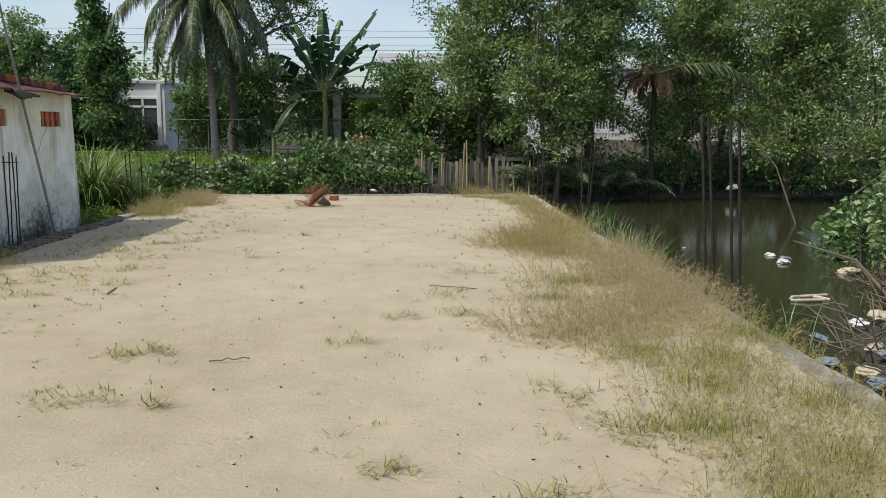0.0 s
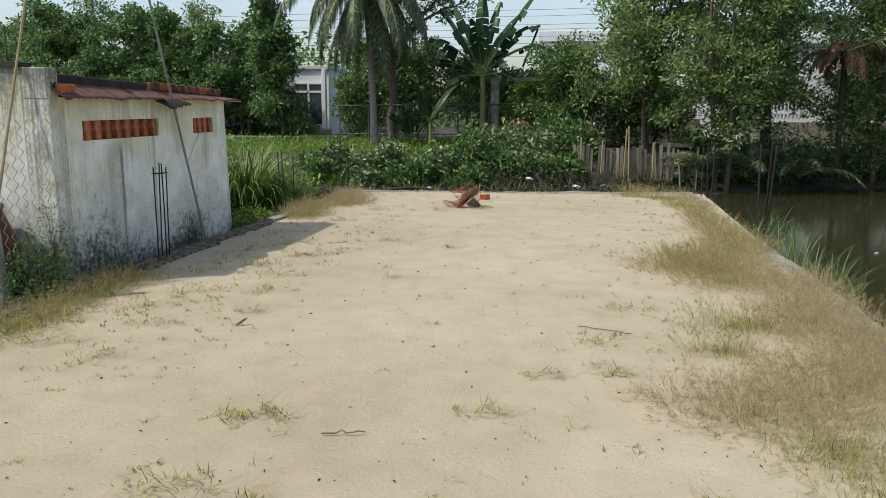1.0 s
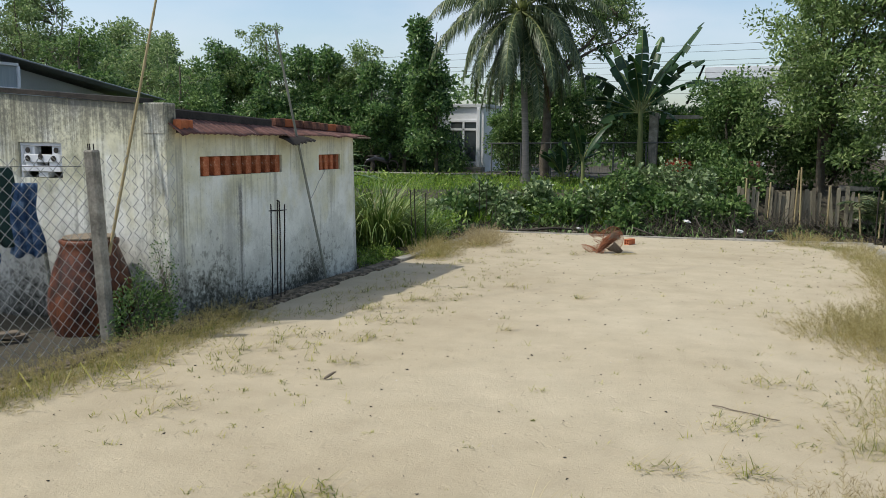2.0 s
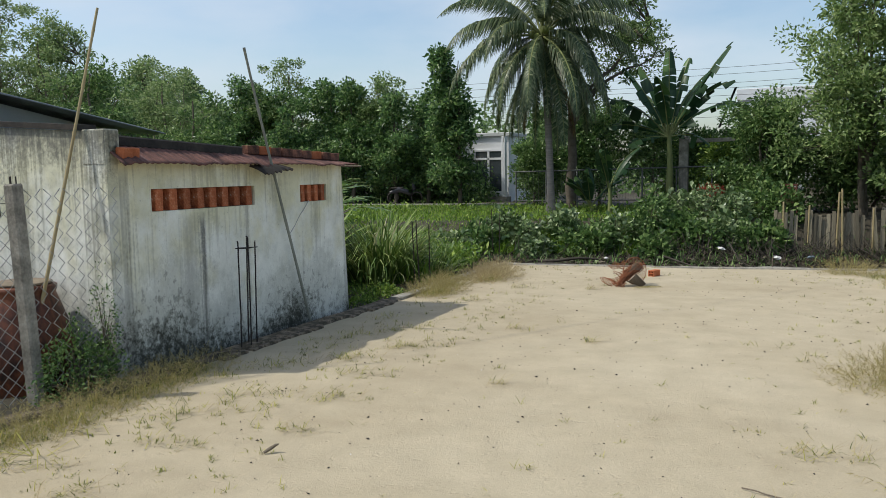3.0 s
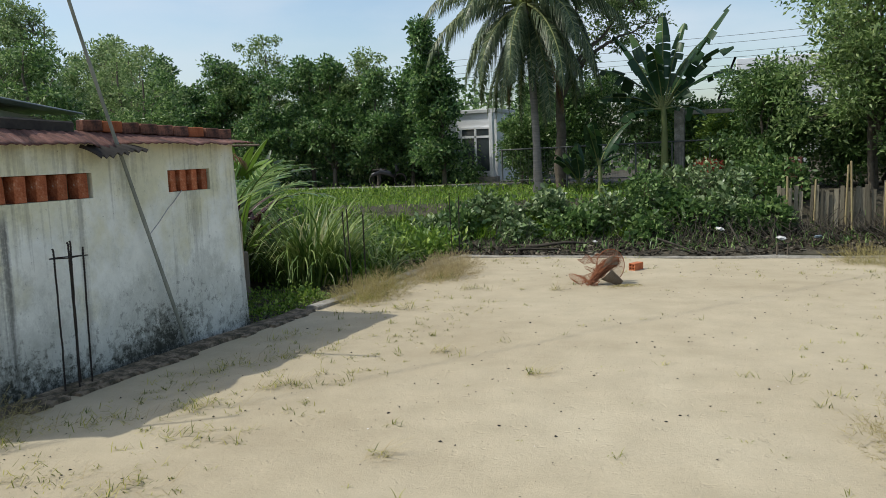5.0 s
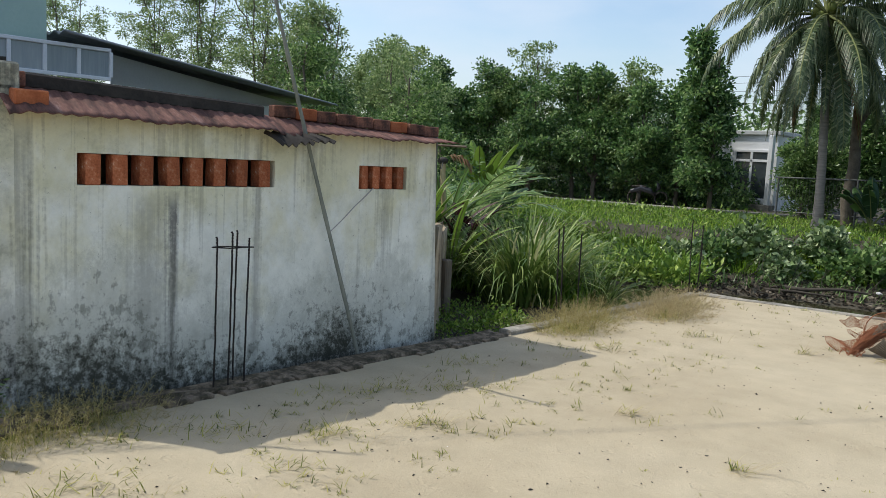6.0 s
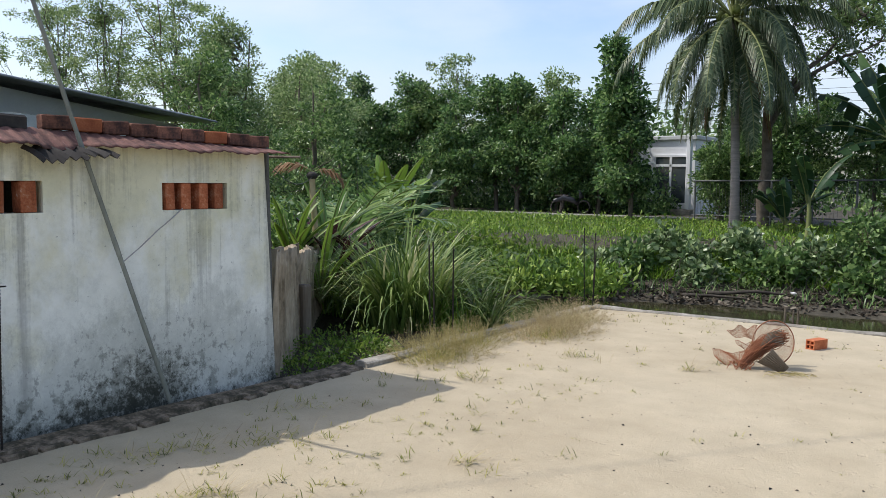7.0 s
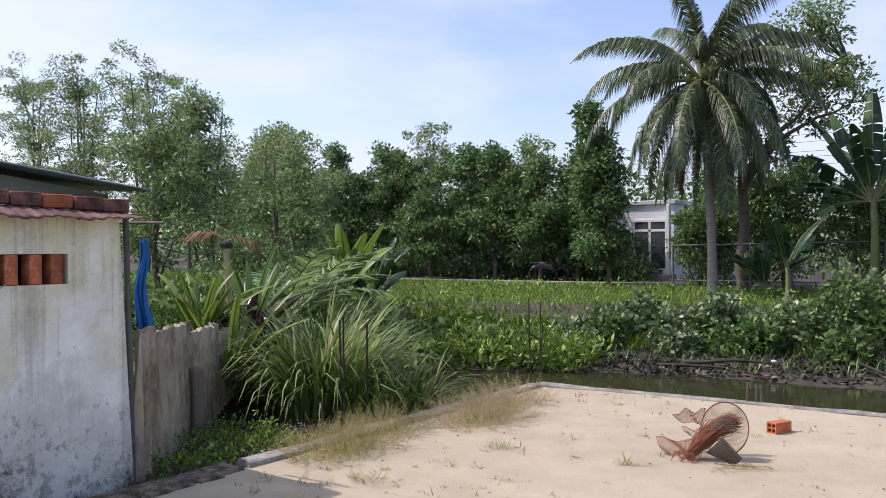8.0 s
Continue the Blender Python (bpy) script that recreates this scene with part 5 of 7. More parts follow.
def cloth_sheet(name, parent, mat, x, y, top, bottom, w0, w1, seed, label=""):
    """A hanging cloth with folds, between two widths, in the plane across the line of sight."""
    nu, nz = 22, 20
    u, t = np.meshgrid(np.linspace(-0.5, 0.5, nu), np.linspace(0, 1, nz), indexing="ij")
    w = w0 + (w1 - w0) * t
    fold = 0.03 * np.sin(u * 22 + seed) * (0.4 + 0.6 * t) + 0.02 * np.sin(u * 9 + t * 4 + seed)
    along = u * w + 0.02 * np.sin(t * 7 + seed)
    X = x + along * 0.75 + fold * 0.66
    Y = y + along * 0.66 - fold * 0.75
    Z = top + (bottom - top) * t + 0.02 * np.sin(u * 13 + seed) * t
    v = np.stack([X, Y, Z], -1).reshape(-1, 3)
    i, j = np.meshgrid(np.arange(nu - 1), np.arange(nz - 1), indexing="ij")
    f = np.stack([i * nz + j, (i + 1) * nz + j, (i + 1) * nz + j + 1, i * nz + j + 1], -1).reshape(-1, 4)
    ob = link_mesh(name, array_mesh(name, v, f, 4), mat, parent, label)
    ob.data.polygons.foreach_set("use_smooth", [True] * len(f))
    ob.modifiers.new("thick", "SOLIDIFY").thickness = 0.008
    return ob


wash = thing("hanging_clothes", "dark blue denim clothes hung behind the fence", "clothes")
cloth_sheet("jacket", wash, "dark_cloth", -1.50, 6.58, 1.40, 0.70, 0.55, 0.62, 0.3, "dark green cloth")
cloth_sheet("sleeve", wash, "denim", -1.22, 6.82, 1.26, 0.60, 0.20, 0.30, 1.7, "blue denim sleeve")
cloth_sheet("trouser_leg", wash, "denim", -1.55, 6.50, 0.86, 0.50, 0.45, 0.48, 2.9, "faded blue denim")
rod("clothes_line", (-3.2, 5.2, 1.40), (-1.0, 7.28, 1.40), 0.003, "cable", wash)
rod("prop", (-1.12, 7.05, -0.4), (-1.20, 7.0, 0.62), 0.018, "pole", wash)

for k, (bx, by, rz) in enumerate(((-1.5, 6.3, 20), (-1.9, 5.9, -35), (-1.2, 5.9, 60), (-2.2, 6.5, 5), (-1.6, 5.5, 80))):
    bm = bmesh.new()
    box(bm, (-0.6, -0.06, 0), (0.6, 0.06, 0.03), 0.006)
    ob = part("old_board", bm, "wood")
    ob.matrix_basis = pose(bx, by, -0.03 + 0.03 * k + float(ground_height(bx, by)) * 0.5, 0, 0, rz)
    tagged(ob, "weathered wooden board lying in the yard", "board", group="boards in the yard")


def leaf_clump(name, label, cx, cy, cz, rx, ry, rz, n, size, mat, category="shrub", z_min=None, wid=0.55, stalk=1.0):
    ob = thing(name, label, category, Matrix.Translation((cx, cy, cz)))
    o = RNG.normal(size=(n, 3))
    o *= (RNG.uniform(0.2, 1, n) ** 0.5 / np.linalg.norm(o, axis=1))[:, None]
    lump = 1 + 0.35 * np.sin(o[:, 0] * 5 + cx * 3) * np.sin(o[:, 1] * 6 + cy) * np.sin(o[:, 2] * 4 + 1)
    P = o * lump[:, None] * np.array([rx, ry, rz])
    if z_min is not None:
        P[:, 2] = np.abs(P[:, 2])
    L = size * RNG.uniform(0.6, 1.3, n)
    leaves("foliage", P, o + RNG.normal(0, 0.6, (n, 3)) + np.array([0, 0, 0.35]), L, L * wid, mat, ob, droop=0.2)
    k = Tubes()
    for q in P[RNG.integers(0, n, min(26, n))]:
        k.add([(0.1 * q[0], 0.1 * q[1], -rz * 0.6 if z_min is None else -0.1), tuple(q * 0.55 + RNG.normal(0, 0.02, 3)), tuple(q)], [0.012 * stalk, 0.008 * stalk, 0.004 * stalk], 4)
    tagged(k.link("twig", "trunk", ob), kind="stuff")
    return ob


leaf_clump("shrub", "low dark green shrub at the shed corner", -0.02, 6.95, 0.04, 0.30, 0.42, 0.44, 3800, 0.036, "leaf_mid")
leaf_clump("shrub", "thin weed climbing the shed corner", 0.02, 7.18, 0.50, 0.15, 0.08, 0.40, 330, 0.026, "leaf_jack", stalk=0.2)
leaf_clump("shrub", "bright green weeds behind the kerb", -0.5, 12.0, -0.12, 0.75, 0.55, 0.24, 3600, 0.045, "leaf_bright", wid=0.35)
leaf_clump("shrub", "bright green weeds below the corrugated fence", -0.75, 11.45, -0.15, 0.5, 0.35, 0.20, 2000, 0.042, "leaf_bright", wid=0.35)
leaf_clump("shrub", "small green weeds between shed and kerb", -0.20, 11.35, -0.14, 0.34, 0.36, 0.20, 1300, 0.045, "leaf_bright")
leaf_clump("shrub", "small green weeds between shed and kerb", -0.12, 12.0, -0.10, 0.30, 0.45, 0.20, 1300, 0.05, "leaf_bright")

# ---------------------------------------------------------------- corrugated fence, line and garden beyond the shed
fence = thing("corrugated_fence", "old grey fibre-cement sheet fence, ragged along the top", "fence")
a, b = np.array((-0.14, 10.98)), np.array((-2.28, 13.5))
ln = np.linalg.norm(b - a)
for s in range(4):
    u = np.linspace((0, 0.10, 0.40, 0.70)[s], (0.11, 0.41, 0.71, 1.0)[s], 50)
    z = np.linspace(0, 1, 10)
    U, Zt = np.meshgrid(u, z, indexing="ij")
    nrm = np.array((-(b - a)[1], (b - a)[0])) / ln
    off = 0.034 * np.sin((U * ln + 0.10 * Zt) / 0.15 * 2 * np.pi) + 0.012 * s + 0.05 * (Zt - 0.5) * (s % 2)
    topz = (0.95, 0.90, 0.80, 0.70)[s] + 0.04 * np.array([noise.noise(Vector((q * 40, s * 5, 0))) for q in u])[:, None]
    X, Y = a[0] + (b - a)[0] * U + nrm[0] * off, a[1] + (b - a)[1] * U + nrm[1] * off
    Z = -0.45 + (topz + 0.45) * Zt
    v = np.stack([X, Y, Z], -1).reshape(-1, 3)
    i, j = np.meshgrid(np.arange(49), np.arange(9), indexing="ij")
    f = np.stack([i * 10 + j, (i + 1) * 10 + j, (i + 1) * 10 + j + 1, i * 10 + j + 1], -1).reshape(-1, 4)
    sh = link_mesh("sheet", array_mesh("sheet", v, f, 4), "fibro", fence)
    sh.modifiers.new("thick", "SOLIDIFY").thickness = 0.008
bm = bmesh.new()
box(bm, (-0.98, 11.94, -0.4), (-0.87, 12.04, 0.52), 0.015)
part("post", bm, "wood", fence, "short dark timber post")

line = thing("line_post", "dry bamboo post carrying a washing line", "post")
rod("shaft", (-2.05, 13.25, -0.3), (-2.33, 13.35, 1.56), 0.035, "bamboo", line, wobble=0.006)
lp = np.linspace(0, 1, 14)
Tubes().add(np.stack([-0.16 + (-2.17) * lp, 11.0 + 2.35 * lp, 1.60 - 0.10 * np.sin(lp * np.pi) - 0.06 * lp], 1), 0.004, 4).link("line", "cable", line)
bm = bmesh.new()
bmesh.ops.create_icosphere(bm, subdivisions=2, radius=0.07, matrix=Matrix.Translation((-2.33, 13.35, 1.56)) @ Matrix.Diagonal((1, 1, 0.7, 1)))
part("knot", bm, "tar", line)
df = thing("dry_frond", "dead brown palm frond caught on the line post", "palm frond")
frond_part("frond", df, "leaf_dead", origin=(-2.33, 13.35, 1.60), heading=radians(205), elev=radians(35), length=0.5, droop=radians(80), leaflet=0.3, n=26, hang=0.6, width=0.02)
frond_part("frond", df, "leaf_dead", origin=(-2.33, 13.35, 1.60), heading=radians(40), elev=radians(20), length=0.5, droop=radians(120), leaflet=0.25, n=20, hang=0.7, width=0.02)
towel = thing("hanging_cloth", "bright blue cloth hanging on the washing line", "cloth")
cloth_sheet("cloth", towel, "blue_cloth", -1.06, 11.59, 1.60, 0.88, 0.05, 0.13, 0.6)


def rosette(name, label, x, y, z, n, length, width, mat, elev=(40, 85), category="plant", tears=0.0):
    ob = thing(name, label, category, Matrix.Translation((x, y, z)))
    for k in range(n):
        banana_leaf(ob, (0, 0, 0), k * 2.4 + RNG.normal(0, 0.2), radians(RNG.uniform(*elev)), length * RNG.uniform(0.7, 1.1), width, radians(RNG.uniform(20, 70)), mat, tears)
    return ob


rosette("garden_plant", "strap-leaved yellow-green garden plant", -1.75, 12.95, 0.15, 16, 1.1, 0.09, "leaf_bright")
rosette("garden_plant", "yellow-green dracaena behind the fence", -2.3, 13.0, 0.55, 18, 0.95, 0.09, "leaf_bright")
rosette("garden_plant", "dark purple-leaved garden plant", -2.5, 13.7, 0.35, 22, 0.95, 0.13, "leaf_purple")
rosette("garden_plant", "dark purple-leaved garden plant", -1.95, 13.45, 0.2, 18, 0.75, 0.12, "leaf_purple")
rosette("garden_plant", "broad-leaved green garden plant", -3.1, 14.3, 0.4, 26, 1.2, 0.09, "leaf_mid")
rosette("garden_plant", "bright broad-leaved plant behind the garden", -8.6, 21.4, 0.5, 14, 1.7, 0.32, "leaf_bright", (55, 88))
for px, py, hd in ((-3.4, 15.0, (20, 60, 100, 150, 350, 200)), (-4.2, 16.0, (10, 45, 80, 130, 330))):
    pl = thing("garden_palm", "small palm with long green fronds", "palm", Matrix.Translation((px, py, 0.1)))
    for h in hd:
        frond_part("frond", pl, "leaf_mid", origin=(0, 0, 0.3), heading=radians(h), elev=radians(RNG.uniform(45, 70)), length=1.9, droop=radians(75), leaflet=0.42, n=26, hang=0.15, width=0.05)
    rod("stem", (0, 0, -0.3), (0, 0, 0.35), 0.06, "trunk", pl)
leaf_clump("garden_shrub", "dense garden shrub behind the fence", -2.9, 13.2, 0.5, 0.9, 0.7, 0.75, 2600, 0.09, "leaf_mid")
leaf_clump("garden_shrub", "dense garden shrub beyond the house", -5.0, 16.6, 0.5, 1.3, 0.9, 0.75, 3400, 0.11, "leaf_mid")
for tx, ty, th, w, mt in ((-7.8, 19.0, 3.4, 1.5, "leaf_mid"), (-12.5, 22.5, 4.8, 2.2, "leaf_mid"), (-16.5, 25.5, 5.2, 2.2, "leaf_airy"), (-13.5, 19.5, 4.6, 2.2, "leaf_mid"), (-19.0, 28.5, 5.6, 2.4, "leaf_airy")):
    tree("small_tree", "small leafy tree at the edge of the garden", tx, ty, th, [(0, 0, th * 0.42, w, w, th * 0.32), (0.35 * w, 0, th * 0.72, w * 0.55, w * 0.55, th * 0.25), (-0.45 * w, 0.2, th * 0.78, w * 0.4, w * 0.4, th * 0.3), (0.1, 0.3, th * 0.98, w * 0.3, w * 0.3, th * 0.2)], mt, 8500, 0.125, 0.46, 0.1, 62, 0.36, 0.15)


def grass_clump(name, label, cx, cy, rx, ry, n, length, width, lean, mat, z=0.0, bend=0.7, category="grass", kind=""):
    ob = thing(name, label, category, Matrix.Translation((cx, cy, z)), kind=kind)
    r = RNG.uniform(0, 1, n) ** 0.6
    an = RNG.uniform(0, 2 * np.pi, n)
    root = np.stack([r * np.cos(an) * rx, r * np.sin(an) * ry, np.full(n, -0.02)], 1)
    hd = an + RNG.normal(0, 0.8 if length > 0.8 else 3.0, n)
    if length > 0.6:
        rows = (root, hd, np.abs(RNG.normal(lean * (0.15 + 0.6 * r), 0.10, n)), bend * RNG.uniform(0.5, 1.9, n), length * RNG.uniform(0.6, 1.1, n), width * RNG.uniform(0.7, 1.2, n))
        # one tuft for each side of the clump
        sector = (an / (2 * np.pi) * 8).astype(int) % 8
        for k in range(8):
            if (sector == k).any():
                v, f = arc_blades(*[q[sector == k] for q in rows])
                link_mesh("tuft", array_mesh("tuft", v, f, 4), mat, ob)
        return ob
    v, f = blade_arrays(root, hd, np.abs(RNG.normal(lean * (0.4 + r), 0.15 if length > 0.8 else 0.42, n)), length * RNG.uniform(0.55, 1.15, n), width * RNG.uniform(0.7, 1.2, n), bend * RNG.uniform(0.4, 1.5, n))
    tagged(link_mesh("grass", array_mesh("grass", v, f, 3), mat, ob), kind="stuff")
    return ob


lemon = grass_clump("lemongrass", "big arching clump of pale green lemongrass", -0.95, 13.45, 0.42, 0.42, 760, 1.5, 0.028, 0.55, "lemongrass", -0.25, 1.6)
grass_clump("lemongrass", "smaller clump of pale lemongrass", -0.42, 14.1, 0.26, 0.3, 200, 0.95, 0.022, 0.6, "lemongrass", -0.25, 1.6)
grass_clump("lemongrass", "tall reedy grass behind the lemongrass", -1.9, 14.4, 0.5, 0.5, 320, 1.25, 0.022, 0.5, "lemongrass", -0.2, 1.4)
for cx, cy, rx, h in ((-2.9, 15.3, 0.7, 0.4), (-4.0, 16.2, 0.8, 0.4), (-5.4, 16.9, 0.8, 0.4)):
    leaf_clump("bank_weed", "lush green leafy weeds on the near bank", cx, cy, float(ground_height(cx, cy)) + 0.1, rx, 0.6, h, 1300, 0.11, "leaf_bright", "weeds", wid=0.35)


def seed_heads(parent, n, rx, ry, h, mat, lean=0.85):
    """Hair-thin stalks, each with a loose airy head of fine side hairs."""
    r, an = RNG.uniform(0, 1, n) ** 0.6, RNG.uniform(0, 2 * np.pi, n)
    root = np.stack([r * np.cos(an) * rx, r * np.sin(an) * ry, np.full(n, -0.02)], 1)
    hd = an + RNG.normal(0, 1.2, n)
    tilt = np.abs(RNG.normal(lean * (0.3 + r), 0.3, n))
    L = h * RNG.uniform(0.5, 1.15, n)
    d = np.stack([np.cos(hd) * np.sin(tilt), np.sin(hd) * np.sin(tilt), np.cos(tilt)], 1)
    V, F = blade_arrays(root, hd, tilt, L * 1.05, 0.0016, 0.25)
    m = 16
    t = RNG.uniform(0.5, 1.0, (n, m))
    base = (root[:, None] + d[:, None] * (L[:, None] * t)[..., None]).reshape(-1, 3)
    out = RNG.normal(0, 1, (n, m, 3)) + d[:, None] * 1.1
    out /= np.linalg.norm(out, axis=2)[..., None]
    tip = base + (out * (0.28 * L[:, None] * (1.25 - t))[..., None]).reshape(-1, 3)
    side = np.cross(tip - base, RNG.normal(size=base.shape))
    side *= 0.0014 / (np.linalg.norm(side, axis=1)[:, None] + 1e-9)
    v2 = np.stack([base - side, base + side, tip], 1).reshape(-1, 3)
    f2 = np.arange(len(v2)).reshape(-1, 3) + len(V)
    tagged(link_mesh("seed_heads", array_mesh("seed_heads", np.concatenate([V, v2]), np.concatenate([F, f2]), 3), mat, parent), kind="stuff")


def meadow(label, cx, cy, rx, ry, green, heads, h, mat, low=0.20):
    """A patch of low matted grass under airy seed heads."""
    ob = grass_clump("dry_grass", label, cx, cy, rx, ry, int(green * 1.3), low * 0.85, 0.0032, 1.25, "grass_green", -0.01, 1.1)
    seed_heads(ob, int(heads * 1.7), rx * 0.95, ry * 0.95, h, mat)
    return ob


# dry tufts along the west edge
for cx, cy, rx, ry, n in ((0.52, 12.25, 0.32, 0.42, 1300), (0.42, 12.9, 0.22, 0.3, 600), (0.75, 13.75, 0.36, 0.5, 1700), (0.55, 14.5, 0.28, 0.45, 800)):
    meadow("feathery straw-coloured grass at the lot edge", cx, cy, rx, ry, n, n // 4, 0.30, "grass_straw" if cy > 13 else "grass_dry")
# grass beside the kerb near the fence
for cy in np.arange(3.4, 7.9, 0.36):
    cx = 0.46 + RNG.normal(0, 0.06)
    meadow("yellow-green grass growing over the kerb", cx, cy, 0.34, 0.34, 900, 110, 0.22, "grass_dry", 0.17)
for cx, cy in ((0.95, 5.75), (0.8, 6.2), (0.7, 5.3), (0.85, 5.55)):
    grass_clump("grass_tuft", "leafy green grass tuft by the kerb", cx, cy, 0.10, 0.10, 16, 0.5, 0.010, 1.6, "grass_green", 0, 1.9)
# grass along the canal wall
EAST = [(5.7, 5.15, 0.55, 0.28, "straw"), (6.3, 5.6, 0.5, 0.5, "straw"), (6.7, 6.3, 0.4, 0.6, "straw"), (6.55, 7.2, 0.45, 0.5, "straw"), (6.7, 8.2, 0.3, 0.6, "straw"), (6.1, 8.6, 0.45, 0.45, "dry"), (6.2, 9.6, 0.5, 0.5, "dry"),
        (5.75, 9.2, 0.5, 0.4, "dry"), (6.5, 10.6, 0.35, 0.6, "dry"), (6.45, 11.8, 0.25, 0.6, "dry"), (6.4, 13.2, 0.2, 0.7, "dry"), (6.0, 7.0, 0.5, 0.35, "green"), (5.75, 6.3, 0.35, 0.25, "green"),
        (6.5, 4.6, 0.5, 0.5, "green"), (6.75, 3.8, 0.4, 0.5, "green"), (6.25, 4.1, 0.45, 0.45, "green"), (6.5, 3.1, 0.5, 0.5, "green"), (6.3, 2.5, 0.45, 0.4, "green"), (6.85, 2.6, 0.35, 0.5, "straw"), (6.8, 1.9, 0.35, 0.5, "green"),
        (6.85, 5.2, 0.3, 0.5, "green"), (6.05, 3.5, 0.42, 0.45, "green"), (6.35, 1.9, 0.55, 0.5, "green"), (6.1, 2.8, 0.35, 0.4, "green"), (6.55, 1.2, 0.5, 0.5, "green"), (6.0, 4.7, 0.35, 0.35, "green"), (6.1, 15.6, 0.4, 0.28, "green"), (5.6, 15.9, 0.35, 0.22, "dry"), (6.3, 14.6, 0.25, 0.4, "dry")]
for cx, cy, rx, ry, kd in EAST:
    area = rx * ry
    if kd == "green":
        meadow("yellow-green wild grass beside the canal wall", cx, cy, rx, ry, int(5600 * area) + 300, int(260 * area) + 20, 0.30, "grass_dry", 0.22)
    else:
        meadow("feathery dry grass beside the canal wall", cx, cy, rx, ry, int(3800 * area) + 220, int(1300 * area) + 70, 0.32, "grass_straw" if kd == "straw" else "grass_dry", 0.18)
for cx, cy in ((7.2, 10.6), (7.25, 9.8), (7.2, 11.4), (7.22, 8.8), (7.25, 12.6), (7.2, 5.4)):
    grass_clump("reed_tuft", "green reeds growing at the canal wall", cx, cy, 0.20, 0.4, 34, 0.62, 0.009, 0.5, "leaf_mid", -0.25, 0.9)

# small weeds all over the sand, too many to count
def sand_weeds():
    V, F, n0 = [], [], 0
    spots = []
    while len(spots) < 950:
        x, y = RNG.uniform(0.6, 6.6), RNG.uniform(1.2, 16.0)
        p = 0.10 + 0.9 * max(0, (x - 4.4) / 2.2) ** 1.2 + (0.9 if x < 2.2 and 5.0 < y < 12.5 else 0) + (0.8 if x < 1.7 and 6 < y < 11 else 0) + (0.35 if y > 14.5 else 0)
        if RNG.uniform() < p:
            spots.append((x, y))
    for x, y in spots:
        n = int(RNG.integers(5, 18))
        s = RNG.uniform(0.02, 0.10) ** 1.15
        root = np.stack([x + RNG.normal(0, s * 0.5, n), y + RNG.normal(0, s * 0.4, n), np.full(n, float(sand_height(x, y)) - 0.005)], 1)
        v, f = blade_arrays(root, RNG.uniform(0, 6.28, n), RNG.uniform(0.5, 1.5, n), s * RNG.uniform(0.6, 1.5, n), 0.005, 0.4)
        V.append(v)
        F.append(f + n0)
        n0 += len(v)
    ob = link_mesh("sand_weeds", array_mesh("sand_weeds", np.concatenate(V), np.concatenate(F), 3), "grass_green")
    tagged(ob, "sparse yellow-green weeds sprouting from the sand", "weeds", kind="stuff")
    # dark crumbs, shell bits and twigs on the sand
    n = 2400
    P = np.stack([RNG.uniform(0.7, 6.8, n), RNG.uniform(1.0, 16.0, n), np.zeros(n)], 1)
    P[:, 2] = sand_height(P[:, 0], P[:, 1]) + 0.006
    D = np.stack([RNG.normal(size=n), RNG.normal(size=n), np.zeros(n)], 1)
    L = 0.006 + 0.022 * RNG.uniform(0, 1, n) ** 3
    tagged(leaves("sand_litter", P, D, L, L * 0.5, "tar", fold=0.5), "dark crumbs and dry leaf bits on the sand", "litter", kind="stuff")
    n = 70
    P = np.stack([RNG.uniform(0.7, 6.8, n), RNG.uniform(1.0, 16.0, n), np.zeros(n)], 1)
    P[:, 2] = sand_height(P[:, 0], P[:, 1]) + 0.006
    L = RNG.uniform(0.006, 0.014, n)
    tagged(leaves("shell_bits", P, RNG.normal(size=(n, 3)) * np.array([1, 1, 0]), L, L * 0.7, "litter", fold=0.4), "white shell bits on the sand", "litter", kind="stuff")


sand_weeds()


def runner_weed(cx, cy, spread, n, rz):
    ob = thing("sand_weed", "creeping green weed with dry seed stalks on the sand", "weed", pose(cx, cy, float(sand_height(cx, cy)), 0, 0, rz), group="weeds on the sand")
    t = RNG.uniform(-1, 1, n)
    root = np.stack([t * spread, 0.25 * spread * np.sin(t * 5) + RNG.normal(0, 0.25 * spread, n), RNG.uniform(-0.004, 0.03, n)], 1)
    v, f = blade_arrays(root, RNG.uniform(0, 6.28, n), RNG.uniform(0.7, 1.5, n), RNG.uniform(0.04, 0.12, n) * (1.2 - np.abs(t)), 0.0055, RNG.normal(0.2, 0.6, n))
    tagged(link_mesh("grass", array_mesh("grass", v, f, 3), "grass_green", ob), kind="stuff")
    m = 26
    t = RNG.uniform(-1.2, 1.4, m)
    root = np.stack([t * spread, RNG.normal(0, 0.05, m), np.full(m, 0.0)], 1)
    v, f = blade_arrays(root, RNG.normal(0.3, 0.7, m), RNG.uniform(0.7, 1.4, m), RNG.uniform(0.10, 0.24, m), 0.0028, 0.3)
    tagged(link_mesh("dry_grass", array_mesh("dry_grass", v, f, 3), "grass_straw", ob), kind="stuff")


